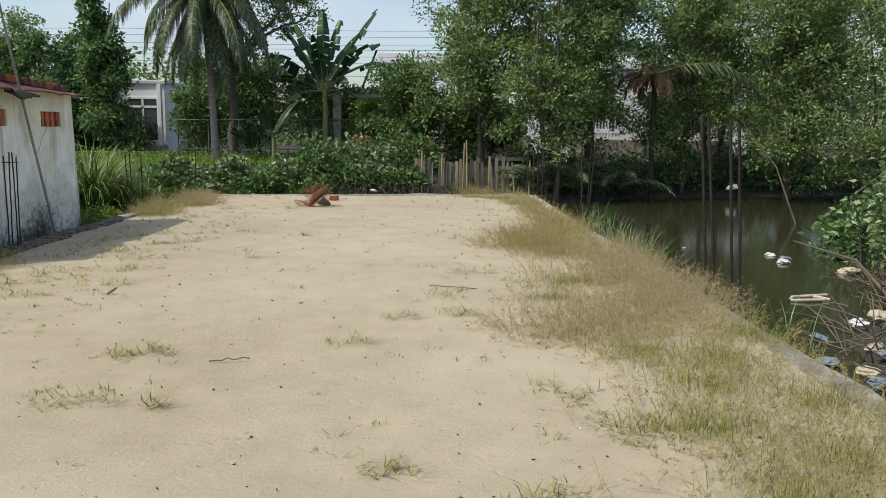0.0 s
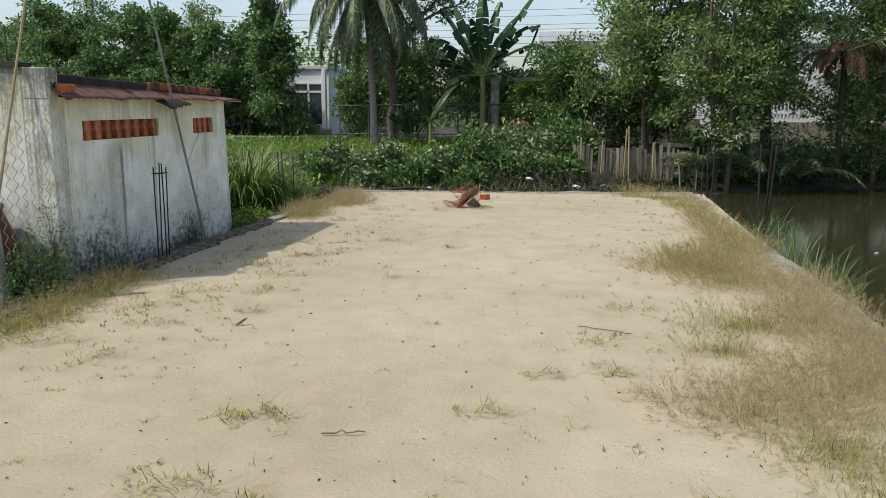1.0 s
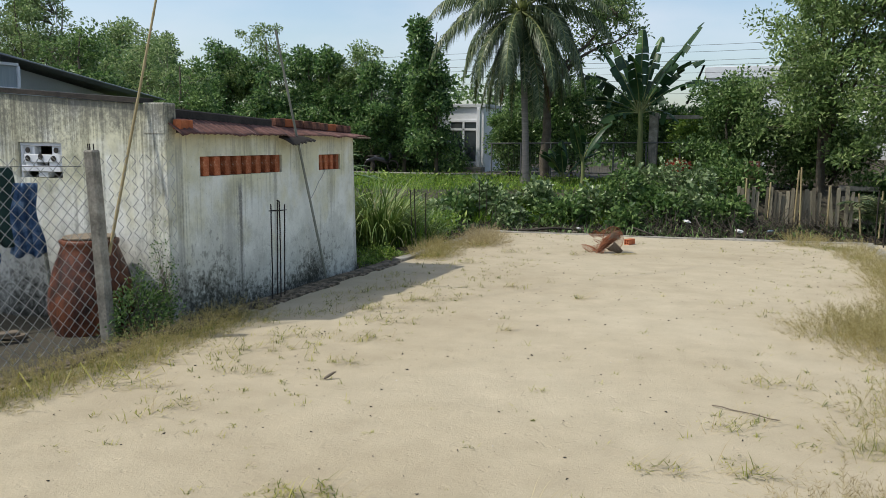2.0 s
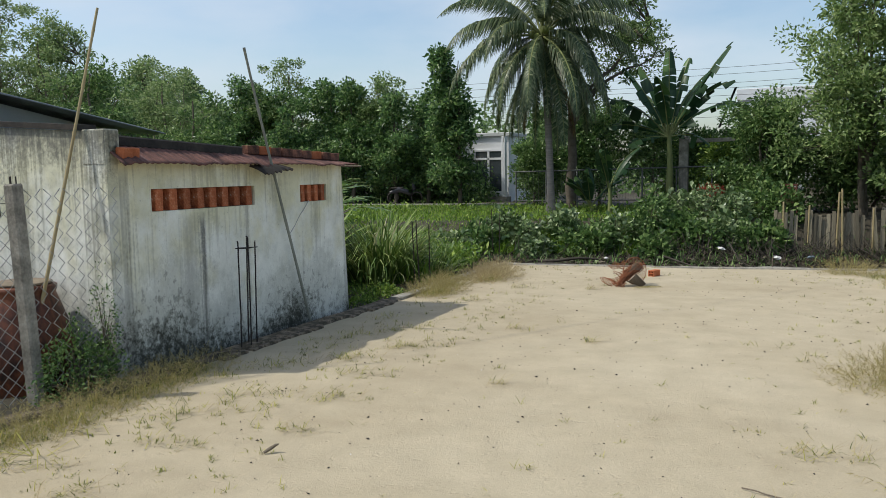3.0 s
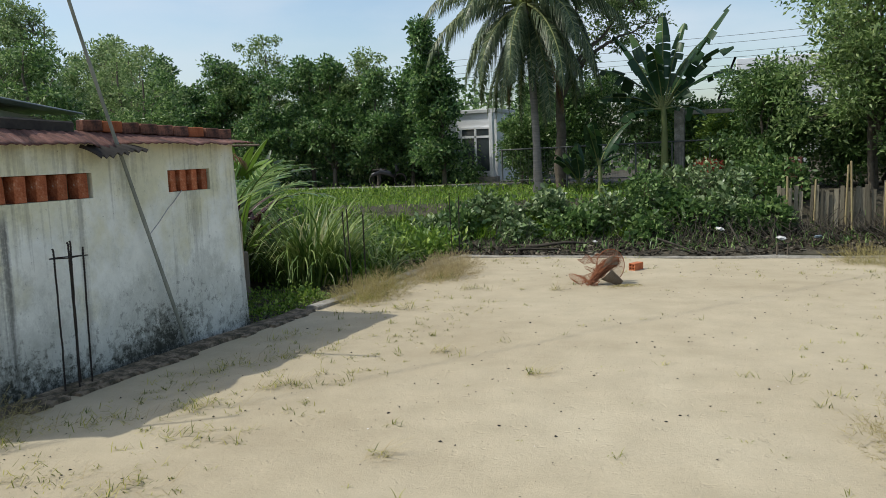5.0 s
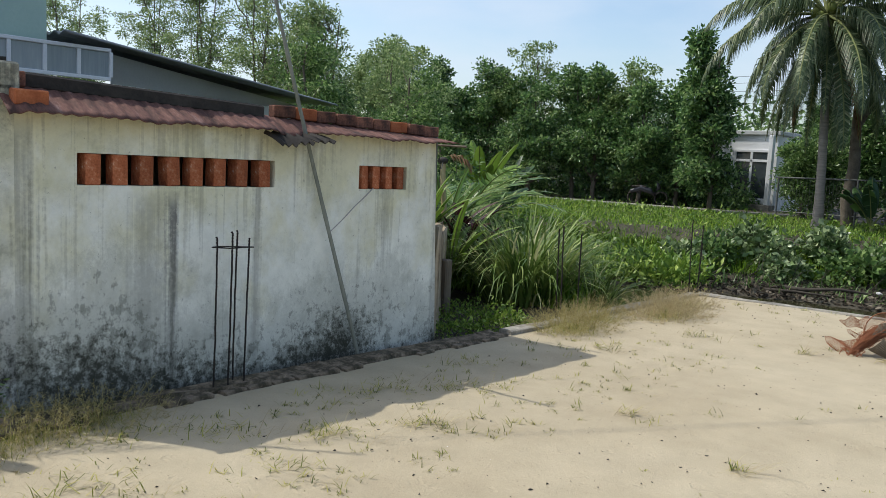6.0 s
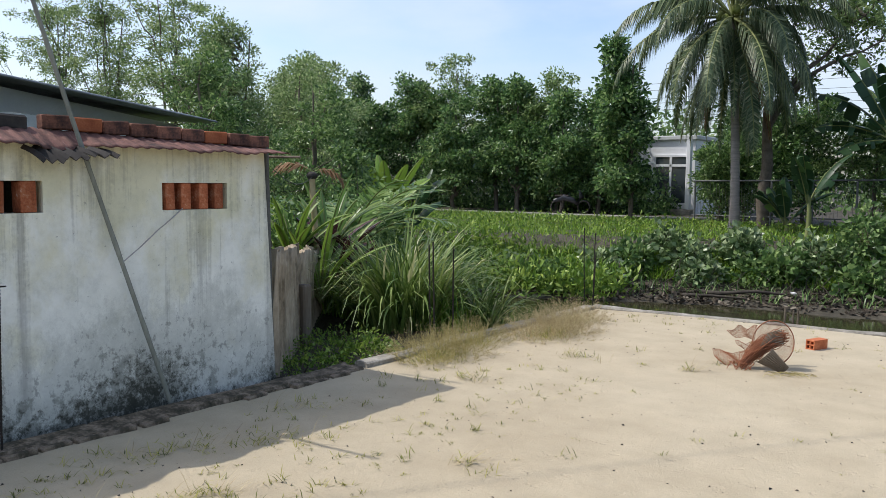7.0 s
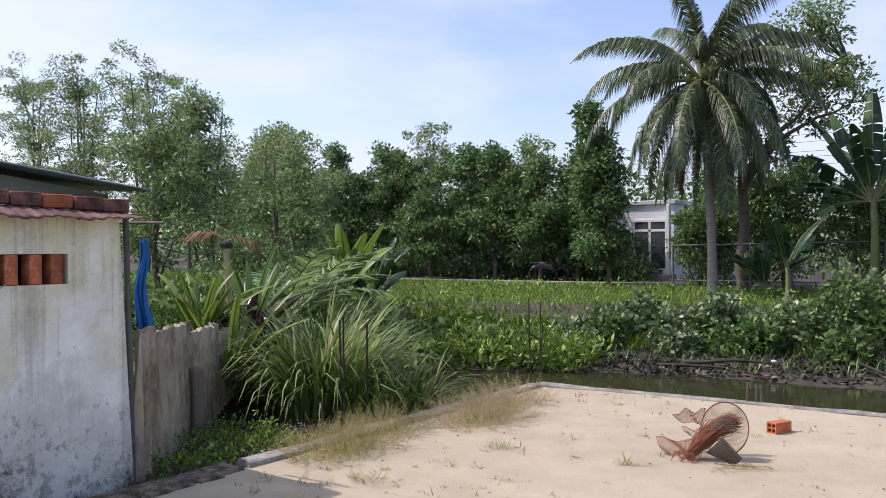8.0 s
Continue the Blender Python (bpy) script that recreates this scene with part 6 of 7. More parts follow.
for cx, cy, sp, n, rz in ((3.05, 4.62, 0.22, 150, 12), (3.02, 3.78, 0.25, 120, 5), (5.72, 3.45, 0.28, 170, 150), (5.45, 3.95, 0.2, 70, 120), (3.42, 3.72, 0.07, 30, 0), (4.25, 4.9, 0.16, 60, 10), (5.2, 2.75, 0.2, 80, 20), (4.55, 5.6, 0.15, 50, 0),
                          (4.9, 6.4, 0.2, 60, 40), (5.0, 5.7, 0.15, 50, 0), (5.1, 7.4, 0.2, 60, 10), (4.6, 3.0, 0.12, 45, 0), (1.4, 8.6, 0.22, 90, 30), (1.6, 9.1, 0.14, 50, 60), (1.0, 8.1, 0.3, 110, 40), (1.3, 7.3, 0.3, 90, 20), (1.2, 6.7, 0.3, 90, 30), (1.5, 6.2, 0.2, 60, 0),
                          (2.3, 10.3, 0.06, 24, 0), (2.9, 8.2, 0.05, 20, 0), (3.2, 9.9, 0.06, 26, 0), (2.4, 13.15, 0.06, 24, 0), (1.2, 11.8, 0.15, 50, 0), (1.5, 13.0, 0.2, 60, 0),
                          (0.9, 9.3, 0.3, 80, 70), (1.2, 9.9, 0.25, 60, 20), (0.8, 10.4, 0.25, 60, 50), (1.7, 8.1, 0.22, 60, 10), (1.9, 7.4, 0.2, 50, 40), (1.1, 5.6, 0.25, 70, 20), (1.6, 5.3, 0.2, 50, 60), (2.1, 6.7, 0.15, 40, 0), (0.75, 7.7, 0.25, 70, 80)):
    runner_weed(cx, cy, sp, n, rz)

twig = thing("twig", "short dark twig lying on the sand", "twig")
Tubes().add([(2.19, 6.28, 0.008), (2.22, 6.31, 0.03), (2.24, 6.33, 0.045), (2.255, 6.335, 0.05)], [0.009, 0.011, 0.008, 0.004], 6).link("stick", "wood", twig)
for (ax, ay), (bx, by) in (((4.75, 6.75), (5.15, 6.60)), ((5.9, 2.2), (6.3, 2.5)), ((3.5, 4.45), (3.72, 4.5))):
    tw = thing("twig", "thin dry twig lying on the sand", "twig")
    rod("stick", (ax, ay, 0.012), (bx, by, 0.016), 0.004, "wood", tw, wobble=0.006)


# ---------------------------------------------------------------- fish trap and brick
def hollow_brick():
    ob = thing("hollow_brick", "orange hollow clay brick lying on the sand", "brick", pose(2.96, 14.82, 0.0, 0, 0, -20))
    w, L, t = 0.09, 0.20, 0.011
    bm = bmesh.new()
    for lo, hi in (((-w / 2, 0), (w / 2, t)), ((-w / 2, w - t), (w / 2, w)), ((-w / 2, t), (-w / 2 + t, w - t)), ((w / 2 - t, t), (w / 2, w - t)), ((-t / 2, t), (t / 2, w - t)),
                   ((-w / 2 + t, w / 2 - t / 2), (-t / 2, w / 2 + t / 2)), ((t / 2, w / 2 - t / 2), (w / 2 - t, w / 2 + t / 2))):
        box(bm, (lo[0], -L / 2, lo[1]), (hi[0], L / 2, hi[1]), 0.0015)
    part("body", bm, "brick", ob)
    bm = bmesh.new()
    box(bm, (-w / 2 + t, L / 2 - 0.03, t), (w / 2 - t, L / 2 - 0.02, w - t))
    part("web", bm, "brick", ob)


hollow_brick()


def net_patch(tubes, corners, nu, nv, sag=0.0, r=0.0008):
    """Twine crossing both ways between four corners."""
    a, b, c, d = (np.array(p, float) for p in corners)

    def at(u, v):
        p = a * (1 - u) * (1 - v) + b * u * (1 - v) + c * u * v + d * (1 - u) * v
        return p - np.array([0, 0, sag * 4 * u * (1 - u)]) + np.array([0, 0.012, 0.012]) * math.sin(u * 9 + v * 5)
    for i in range(nu + 1):
        tubes.add([at(i / nu, v) for v in np.linspace(0, 1, 7)], r * (2.2 if i in (0, nu) else 1), 3)
    for j in range(nv + 1):
        tubes.add([at(u, j / nv) for u in np.linspace(0, 1, 7)], r * (2.2 if j in (0, nv) else 1), 3)
    return tubes


def fish_trap():
    ob = thing("fish_trap", "rust-brown collapsed net trap with hoop and palm sheath", "fish trap", pose(2.80, 13.70, 0.0, 0, 0, 20))
    # local x across the path, y away from it
    an = np.linspace(0, 2 * np.pi, 41)
    hoop = np.stack([0.165 * np.cos(an) + 0.10, 0.10 + 0.05 * np.sin(an) + 0.05 * np.cos(an), 0.182 * np.sin(an) + 0.195], 1)
    Tubes().add(hoop, 0.005, 6).link("hoop", "net", ob, "brown cane hoop")
    k = Tubes()
    for q in np.linspace(-0.97, 0.97, 46):
        h = math.sqrt(1 - q * q)
        for p0, p1 in (((q, -h), (q, h)), ((-h, q), (h, q))):
            pts = []
            for t in np.linspace(0, 1, 5):
                cx, sz = p0[0] + (p1[0] - p0[0]) * t, p0[1] + (p1[1] - p0[1]) * t
                bag = 0.06 * (1 - cx * cx - sz * sz)
                pts.append((0.165 * cx + 0.10, 0.10 + 0.05 * sz + 0.05 * cx + bag, 0.182 * sz + 0.195))
            k.add(pts, 0.0009, 3)
    k.link("net_face", "net", ob, "fine rust-brown net across the hoop")
    net_patch(Tubes(), [(-0.03, 0.10, 0.335), (-0.18, 0.14, 0.315), (-0.27, 0.16, 0.25), (-0.05, 0.10, 0.22)], 20, 34, 0.02).link("net_flap", "net", ob, "torn net flap")
    net_patch(Tubes(), [(-0.06, 0.02, 0.125), (-0.38, 0.10, 0.10), (-0.34, -0.02, 0.03), (-0.12, -0.06, 0.02)], 16, 44, 0.012).link("net_flap", "net", ob, "torn net flap")
    net_patch(Tubes(), [(-0.03, 0.08, 0.20), (-0.20, 0.10, 0.185), (-0.15, 0.08, 0.145), (-0.04, 0.05, 0.12)], 10, 22, 0.01).link("net_flap", "net", ob, "torn net flap")
    # gathered net and fibre, thick in the middle, from the ground up into the hoop
    k = Tubes()
    axis = np.array([(-0.15, -0.12, 0.035), (-0.10, -0.08, 0.09), (-0.02, -0.05, 0.16), (0.07, -0.01, 0.225), (0.16, 0.03, 0.265)])
    spread = np.array([0.020, 0.035, 0.048, 0.055, 0.050])
    for _ in range(200):
        off = RNG.normal(0, 1, 3)
        off *= RNG.uniform(0.3, 1.1) / np.linalg.norm(off)
        tw = RNG.uniform(-0.7, 0.7)
        p = axis + spread[:, None] * (off[None] * np.cos(np.linspace(0, tw * 3, 5))[:, None] + RNG.normal(0, 0.5, (5, 3)))
        p[:, 2] = np.maximum(p[:, 2], 0.006)
        k.add(p, np.array([0.002, 0.003, 0.0034, 0.003, 0.002]), 4)
    for _ in range(22):
        p0 = np.array([-0.14 + 0.05 * RNG.normal(), -0.13 + 0.03 * RNG.normal(), 0.05])
        k.add([p0, p0 + np.array([RNG.normal(-0.02, 0.02), -0.01, 0.01]), p0 + np.array([RNG.normal(-0.02, 0.03), -0.03, -0.042])], 0.003, 4)
    tagged(k.link("fibre", "net", ob, "rust-brown gathered net and fibre"), kind="stuff")
    k = Tubes()
    for i in range(9):
        h = i / 8
        k.add([(-0.01 + 0.05 * h, -0.09 + 0.02 * h, 0.20 + 0.10 * h), (0.08 + 0.03 * h, -0.07, 0.235 + 0.09 * h), (0.17 - 0.02 * h, -0.03, 0.215 + 0.12 * h)], 0.0035, 5)
    k.link("cane_ribs", "plank", ob, "pale cane ribs")
    # grey dry palm sheath: a ribbed cone that narrows towards the ground
    bm = bmesh.new()
    rows = []
    for s in np.linspace(0, 1, 10):
        c = np.array([0.02 + 0.16 * s, -0.13 - 0.03 * s, 0.105 * (1 - s) + 0.025])
        row = []
        for q in np.linspace(-1.7, 1.7, 29):
            r = 0.075 * (1 - 0.55 * s) + 0.0035 * math.cos(q * 26)
            row.append(bm.verts.new((c[0] + r * math.sin(q) * 0.75, c[1] - r * math.cos(q) * 0.8, max(0.004, c[2] + r * math.sin(q) * 0.75))))
        rows.append(row)
    for p, q in zip(rows, rows[1:]):
        for j in range(28):
            bm.faces.new([p[j], p[j + 1], q[j + 1], q[j]])
    bmesh.ops.solidify(bm, geom=list(bm.faces), thickness=0.006)
    part("palm_sheath", bm, "husk", ob, "grey dry palm sheath")
    k = Tubes()
    for _ in range(30):
        a0 = np.array([RNG.uniform(0.02, 0.36), RNG.uniform(-0.34, -0.16), 0.010])
        d = np.array([RNG.uniform(-0.05, 0.18), RNG.normal(0, 0.05), 0])
        k.add([a0, a0 + d * 0.5 + np.array([0, RNG.normal(0, 0.02), 0.012]), a0 + d], 0.0022, 4)
    k.link("straw", "grass_dry", ob, "loose dry straw")


fish_trap()
st = thing("stake_group", "short wooden stakes at the canal edge", "stakes")
for sx, sy, sh in ((2.36, 15.90, 0.20), (2.44, 15.92, 0.17), (2.49, 15.91, 0.18), (4.55, 16.24, 0.2), (4.68, 16.26, 0.18)):
    rod("stake", (sx, sy, -0.2), (sx + 0.01, sy, sh), 0.011, "trunk", st, taper=0.9)


# ---------------------------------------------------------------- banks and field
def scatter(n, x0, x1, y0, y1, d0, d1, keep=None):
    out = []
    total = 0
    while total < n:
        x, y = RNG.uniform(x0, x1, n), RNG.uniform(y0, y1, n)
        d = canal_distance(x, y)
        ok = (d > d0) & (d < d1) & ~((x > -0.1) & (x < 7.1) & (y < 16.9)) & ~((x < 0.2) & (x > -3.2) & (y < 11.3)) & ~((x < -5) & (y < 15.5) & (x > -12))
        if keep is not None:
            ok &= keep(x, y, d)
        out.append(np.stack([x, y, d], 1)[ok])
        total += ok.sum()
    p = np.concatenate(out)[:n]
    return np.stack([p[:, 0], p[:, 1], ground_height(p[:, 0], p[:, 1])], 1), p[:, 2]


# field grass beyond the canal, and grass on the near west bank
def field_grass():
    far = lambda x, y, d: (y > 22) & (x < 4 - 0.0 * y)
    p, _ = scatter(62000, -27, 4, 23, 37, 1.9, 30, far)
    tagged(blades("field_grass", p, RNG.uniform(0.08, 0.26, len(p)), 0.02, np.abs(RNG.normal(0.6, 0.4, len(p))), "grass_field"), "bright green tall grass field", "grass", kind="stuff")
    p, _ = scatter(17000, -14, 0.0, 12.0, 24.0, 0.3, 9, lambda x, y, d: (y < 18.5) & ~((x > -2.6) & (y < 13.2)) & ~((x > -2.2) & (y > 14.0)))
    tagged(blades("bank_grass", p, RNG.uniform(0.3, 0.8, len(p)), 0.022, np.abs(RNG.normal(0.35, 0.25, len(p))), "grass_field", bend=0.9), "lush green grass on the near bank", "grass", kind="stuff")
    p, _ = scatter(15000, -14, -2.2, 16, 26, -1.3, 3.2, lambda x, y, d: (x < -4.0) & ((d > -0.25) | (x < -8.5)))
    p[:, 2] = np.maximum(p[:, 2], WATER_Z) + RNG.uniform(0, 0.6, len(p))
    L = RNG.uniform(0.14, 0.3, len(p))
    tagged(leaves("water_spinach", p, RNG.normal(size=p.shape) + np.array([0, 0, 0.9]), L, L * 0.35, "leaf_bright"), "bright green water plants crowding the canal end", "water plants", kind="stuff")
    p, _ = scatter(1500, -14, 3.5, 23, 35, 2.2, 12, lambda x, y, d: y > 23.5)
    p[:, 2] += RNG.uniform(0.1, 0.42, len(p))
    L = RNG.uniform(0.08, 0.2, len(p))
    tagged(leaves("field_weeds", p, RNG.normal(size=p.shape) + np.array([0, 0, 0.6]), L, L * 0.45, "leaf_bright"), "leafy yellow-green weeds among the field grass", "weeds", kind="stuff")
    p, _ = scatter(7000, -33, -20, 24, 36, 3, 40)
    tagged(blades("field_edge_grass", p, RNG.uniform(0.4, 0.9, len(p)), 0.05, 0.3, "grass_field"), "tall grass at the field's edge", "grass", kind="stuff")


    p, _ = scatter(16000, -14, 1.0, 22, 30, 0.7, 3.0, lambda x, y, d: (y > 22.5) & ((x < -4.5) | (d > 1.9)))
    tagged(blades("bank_top_grass", p, RNG.uniform(0.18, 0.5, len(p)), 0.024, np.abs(RNG.normal(0.5, 0.35, len(p))), "grass_field", bend=0.9), "lush grass along the far bank top", "grass", kind="stuff")


field_grass()

# broad-leaved creepers and shrubs along the far bank top
for bx in np.arange(-11.0, 8.4, 0.62):
    if 4.2 < bx < 7.6:      # bare boards stand here
        continue
    by = float(np.interp(bx, (-12, -9, -5, -1.7, 3, 7, 9), (22.2, 24.2, 26.5, 28.2, 29.1, 30.8, 31.8))) + RNG.normal(0, 0.45)
    z = float(ground_height(bx, by))
    dark = bx > -1.2
    tall = RNG.uniform(0.3, 0.65) + (0.2 if dark else 0)
    mt = RNG.choice(["leaf_bank", "leaf_mid", "leaf_mid"] if dark else ["leaf_bank", "leaf_bank", "leaf_mid"])
    leaf_clump("bank_shrub", "dark leafy shrub on the canal bank" if dark else "broad-leaved green creeper on the canal bank", bx, by, z + 0.1, RNG.uniform(0.45, 0.95), 0.65, tall, 800,
               RNG.uniform(0.15, 0.27), str(mt), wid=RNG.uniform(0.45, 0.75))
    if bx > 0.2:
        leaf_clump("bank_shrub", "dark leafy shrub behind the canal bank", bx + RNG.normal(0, 0.3), by + RNG.uniform(1.2, 2.6), 0.2, RNG.uniform(0.5, 1.0), 0.8, RNG.uniform(0.4, 1.05), 800,
                   RNG.uniform(0.16, 0.26), str(RNG.choice(["leaf_mid", "leaf_bank", "leaf_jack"])), wid=0.55)
# dead leaves and sticks over the mud
p, _ = scatter(5200, -9, 9, 23, 33, 0.1, 2.4, lambda x, y, d: y > 22.5)
p[:, 2] += 0.03
L = RNG.uniform(0.08, 0.22, len(p))
tagged(leaves("mud_leaf_litter", p, RNG.normal(size=p.shape) * np.array([1, 1, 0.25]), L, L * 0.5, "leaf_rot"), "dead brown leaves strewn over the mud", "leaf litter", kind="stuff")
p, _ = scatter(1800, -9, 9, 23, 33, 0.5, 2.6, lambda x, y, d: y > 22.5)
tagged(blades("mud_weeds", p, RNG.uniform(0.15, 0.5, len(p)), 0.03, RNG.uniform(0.2, 1.2, len(p)), "leaf_mid"), "straggling weeds on the mud", "weeds", kind="stuff")
# growth under the mangroves and along the east bank, dark-leaved to imitate canopy shade
for bx, by in ((9.5, 32.6), (11.5, 33.4), (13.5, 34.4), (16, 35.4), (18.5, 36), (21.5, 36.6), (24.5, 36.8), (27, 34), (26.5, 30), (25, 27), (22, 24.2), (19, 21.8), (16.5, 19.8), (14.8, 17.2)):
    leaf_clump("bank_shrub", "dark undergrowth on the mangrove bank", bx, by, float(ground_height(bx, by)) + 0.5, 1.6, 1.2, 1.25, 2300, 0.2, "leaf_jack", wid=0.45)
leaf_clump("bank_bush", "glossy green bush overhanging the canal", 13.6, 14.0, 0.1, 1.0, 1.1, 1.1, 3000, 0.15, "leaf_bank")
leaf_clump("bank_bush", "glossy green bush overhanging the canal", 12.6, 11.6, -0.55, 0.6, 0.7, 0.45, 900, 0.12, "leaf_bank")
leaf_clump("bank_bush", "tangled brush on the east bank", 15.6, 15.9, 0.8, 1.5, 1.4, 1.5, 3200, 0.14, "leaf_mangrove")
leaf_clump("bank_bush", "tangled brush on the east bank", 19.2, 20.0, 1.2, 2.0, 1.8, 2.0, 4200, 0.16, "leaf_mangrove")

# nipa-like fronds low over the water and a dying palm
for px, py, n, mt, lab, ln in ((12.2, 31.8, 12, "leaf_palm", "low dark palm fronds over the water", 2.4), (10.2, 30.8, 10, "leaf_palm", "low dark palm fronds over the water", 2.2), (8.4, 30.2, 9, "leaf_palm", "low dark palm fronds over the water", 1.8)):
    pl = thing("bank_palm", lab, "palm", Matrix.Translation((px, py, float(ground_height(px, py)) + 0.3)))
    for k in range(n):
        frond_part("frond", pl, mt, origin=(0, 0, 0.2), heading=k * 2.4, elev=radians(RNG.uniform(25, 75)), length=ln * RNG.uniform(0.8, 1.1), droop=radians(95), leaflet=0.5, n=28, hang=0.4, width=0.05)
dp = thing("dead_palm", "young palm with brown dead fronds and one green frond", "palm", Matrix.Translation((13.6, 32.2, float(ground_height(13.6, 32.2)))))
rod("trunk", (0, 0, -0.2), (-0.1, 0, 5.1), 0.10, "root", dp, wobble=0.02)
for k in range(13):
    frond_part("frond", dp, "leaf_dead", origin=(-0.1, 0, 5.1), heading=k * 2.4, elev=radians(RNG.uniform(-10, 35)), length=RNG.uniform(1.0, 1.9), droop=radians(105), leaflet=0.6, n=30, hang=0.7, width=0.06)
frond_part("frond", dp, "leaf_palm", origin=(0, 0, 5.1), heading=radians(-12), elev=radians(22), length=4.9, droop=radians(98), leaflet=1.0, n=70, hang=0.6, width=0.055)
frond_part("frond", dp, "leaf_palm", origin=(0, 0, 5.1), heading=radians(160), elev=radians(60), length=3.2, droop=radians(100), leaflet=0.8, n=44, hang=0.5, width=0.055)

# roots hanging down the bank, logs and branches on the mud
rt = thing("bank_roots", "hanging grey roots and dead stalks on the bank", "roots", kind="stuff")
k = Tubes()
for _ in range(420):
    x = RNG.uniform(-7, 8.5) if RNG.uniform() < 0.35 else RNG.uniform(0.5, 8.5)
    y = float(np.interp(x, (-9, -5, -1.7, 3, 7, 9), (23.7, 25.7, 27.4, 28.3, 30.0, 31.0))) + RNG.normal(0, 0.35)
    z = float(ground_height(x, y))
    h = RNG.uniform(0.15, 0.8)
    k.add([(x, y + 0.4, z + h), (x + RNG.normal(0, 0.2), y + 0.1, z + h * 0.55), (x + RNG.normal(0, 0.35), y - 0.25, z - 0.1)], np.array([0.008, 0.011, 0.006]) * RNG.uniform(0.5, 1.4), 4)
k.link("roots", "root", rt)
for pts, r in (([(-5.1, 26.8, -0.5), (-4.7, 26.0, -0.95), (-4.3, 25.3, -1.2), (-4.1, 24.9, -1.35)], 0.13), ([(-2.6, 26.4, -1.2), (-2.0, 26.1, -1.15), (-1.2, 26.3, -1.05), (-0.6, 26.6, -1.1)], 0.09),
               ([(-3.2, 26.1, -1.3), (-2.2, 25.9, -1.2), (-1.3, 26.0, -1.2)], 0.07), ([(1.2, 27.0, -1.0), (2.0, 26.6, -1.2), (2.6, 26.2, -1.35)], 0.05), ([(3.0, 27.4, -0.6), (3.3, 26.8, -1.0), (3.9, 26.3, -1.35)], 0.04)):
    lg = thing("log", "dark driftwood log on the muddy bank", "log")
    Tubes().add(np.array(pts) , np.linspace(r * 0.7, r * 0.3, len(pts)), 8).link("wood", "root", lg)


def crumple(name, label, x, y, z, s, mat, flat=0.5):
    """A crumpled bag or scrap."""
    bm = bmesh.new()
    bmesh.ops.create_icosphere(bm, subdivisions=3, radius=1.0)
    sd = RNG.uniform(0, 50)
    for v in bm.verts:
        n = noise.noise(v.co * 1.7 + Vector((sd, 0, 0))) * 0.45 + noise.noise(v.co * 4.3 + Vector((0, sd, 0))) * 0.22
        v.co = v.co * (1 + n)
        v.co.z *= flat
    ob = part(name, bm, mat)
    ob.matrix_basis = pose(x, y, z, RNG.uniform(-15, 15), RNG.uniform(-15, 15), RNG.uniform(0, 360)) @ Matrix.Diagonal((s, s * 0.8, s, 1))
    tagged(ob, label, "litter", group="litter along the canal")


for x, y, z, s, mt, lab in ((-2.9, 28.9, -0.90, 0.16, "litter", "white plastic bag caught in the bank weeds"), (-4.4, 25.2, -1.12, 0.10, "litter", "white bottle on the mud"), (-4.5, 26.0, -0.95, 0.13, "litter_blue", "grey plastic scrap on the bank"),
                            (-0.5, 26.9, -1.1, 0.09, "litter", "white lid on the muddy bank"), (0.9, 21.6, -1.38, 0.10, "litter_tan", "pale plastic floating on the water"), (2.7, 28.3, -0.85, 0.12, "litter", "white bag on the bank"),
                            (4.3, 27.9, -1.05, 0.13, "litter", "white scrap on the mud"), (5.2, 28.4, -1.05, 0.10, "litter_blue", "grey scrap on the mud"), (11.2, 11.1, -1.24, 0.20, "litter_tan", "crumpled tan bag on the bank"), (10.72, 10.80, -1.27, 0.15, "litter", "white foam tub on the bank"),
                            (11.4, 11.0, -1.18, 0.18, "litter", "white plastic bag on the bank"), (9.95, 10.3, -1.36, 0.14, "litter_blue", "grey-blue plastic bag at the waterline"), (9.5, 9.2, -1.36, 0.15, "litter_blue", "grey-blue plastic bag at the waterline"), (9.75, 8.7, -1.33, 0.14, "litter_tan", "tan scrap at the waterline"),
                            (13.0, 15.5, -1.36, 0.2, "litter_tan", "tan sack half sunk in the canal"), (12.4, 17.7, -1.385, 0.12, "litter", "white scrap floating on the canal"), (12.5, 17.2, -1.385, 0.13, "litter_blue", "blue plastic floating on the canal"), (12.25, 16.7, -1.38, 0.14, "litter", "white foam strip floating on the canal"),
                            (17.0, 32.5, -0.9, 0.25, "litter", "white bag on the far bank"), (10.75, 18.7, -1.385, 0.04, "litter", "white speck floating on the canal"), (14.9, 16.4, -0.8, 0.2, "litter", "white bag in the brush"), (9.6, 8.2, -1.30, 0.16, "litter_blue", "torn plastic sheet on the bank"), (10.3, 9.6, -1.28, 0.12, "litter_tan", "tan scrap by the waterline"),
                            (10.1, 9.0, -1.2, 0.13, "litter_blue", "grey plastic scrap among the branches"), (10.7, 9.7, -1.1, 0.15, "litter_tan", "brown paper scrap among the branches")):
    crumple("plastic_scrap", lab, x, y, z, s, mt, 0.4)
fl = thing("floating_frame", "pale broken foam frame floating on the canal", "foam frame", pose(11.0, 12.9, -1.385, 0, 0, 15))
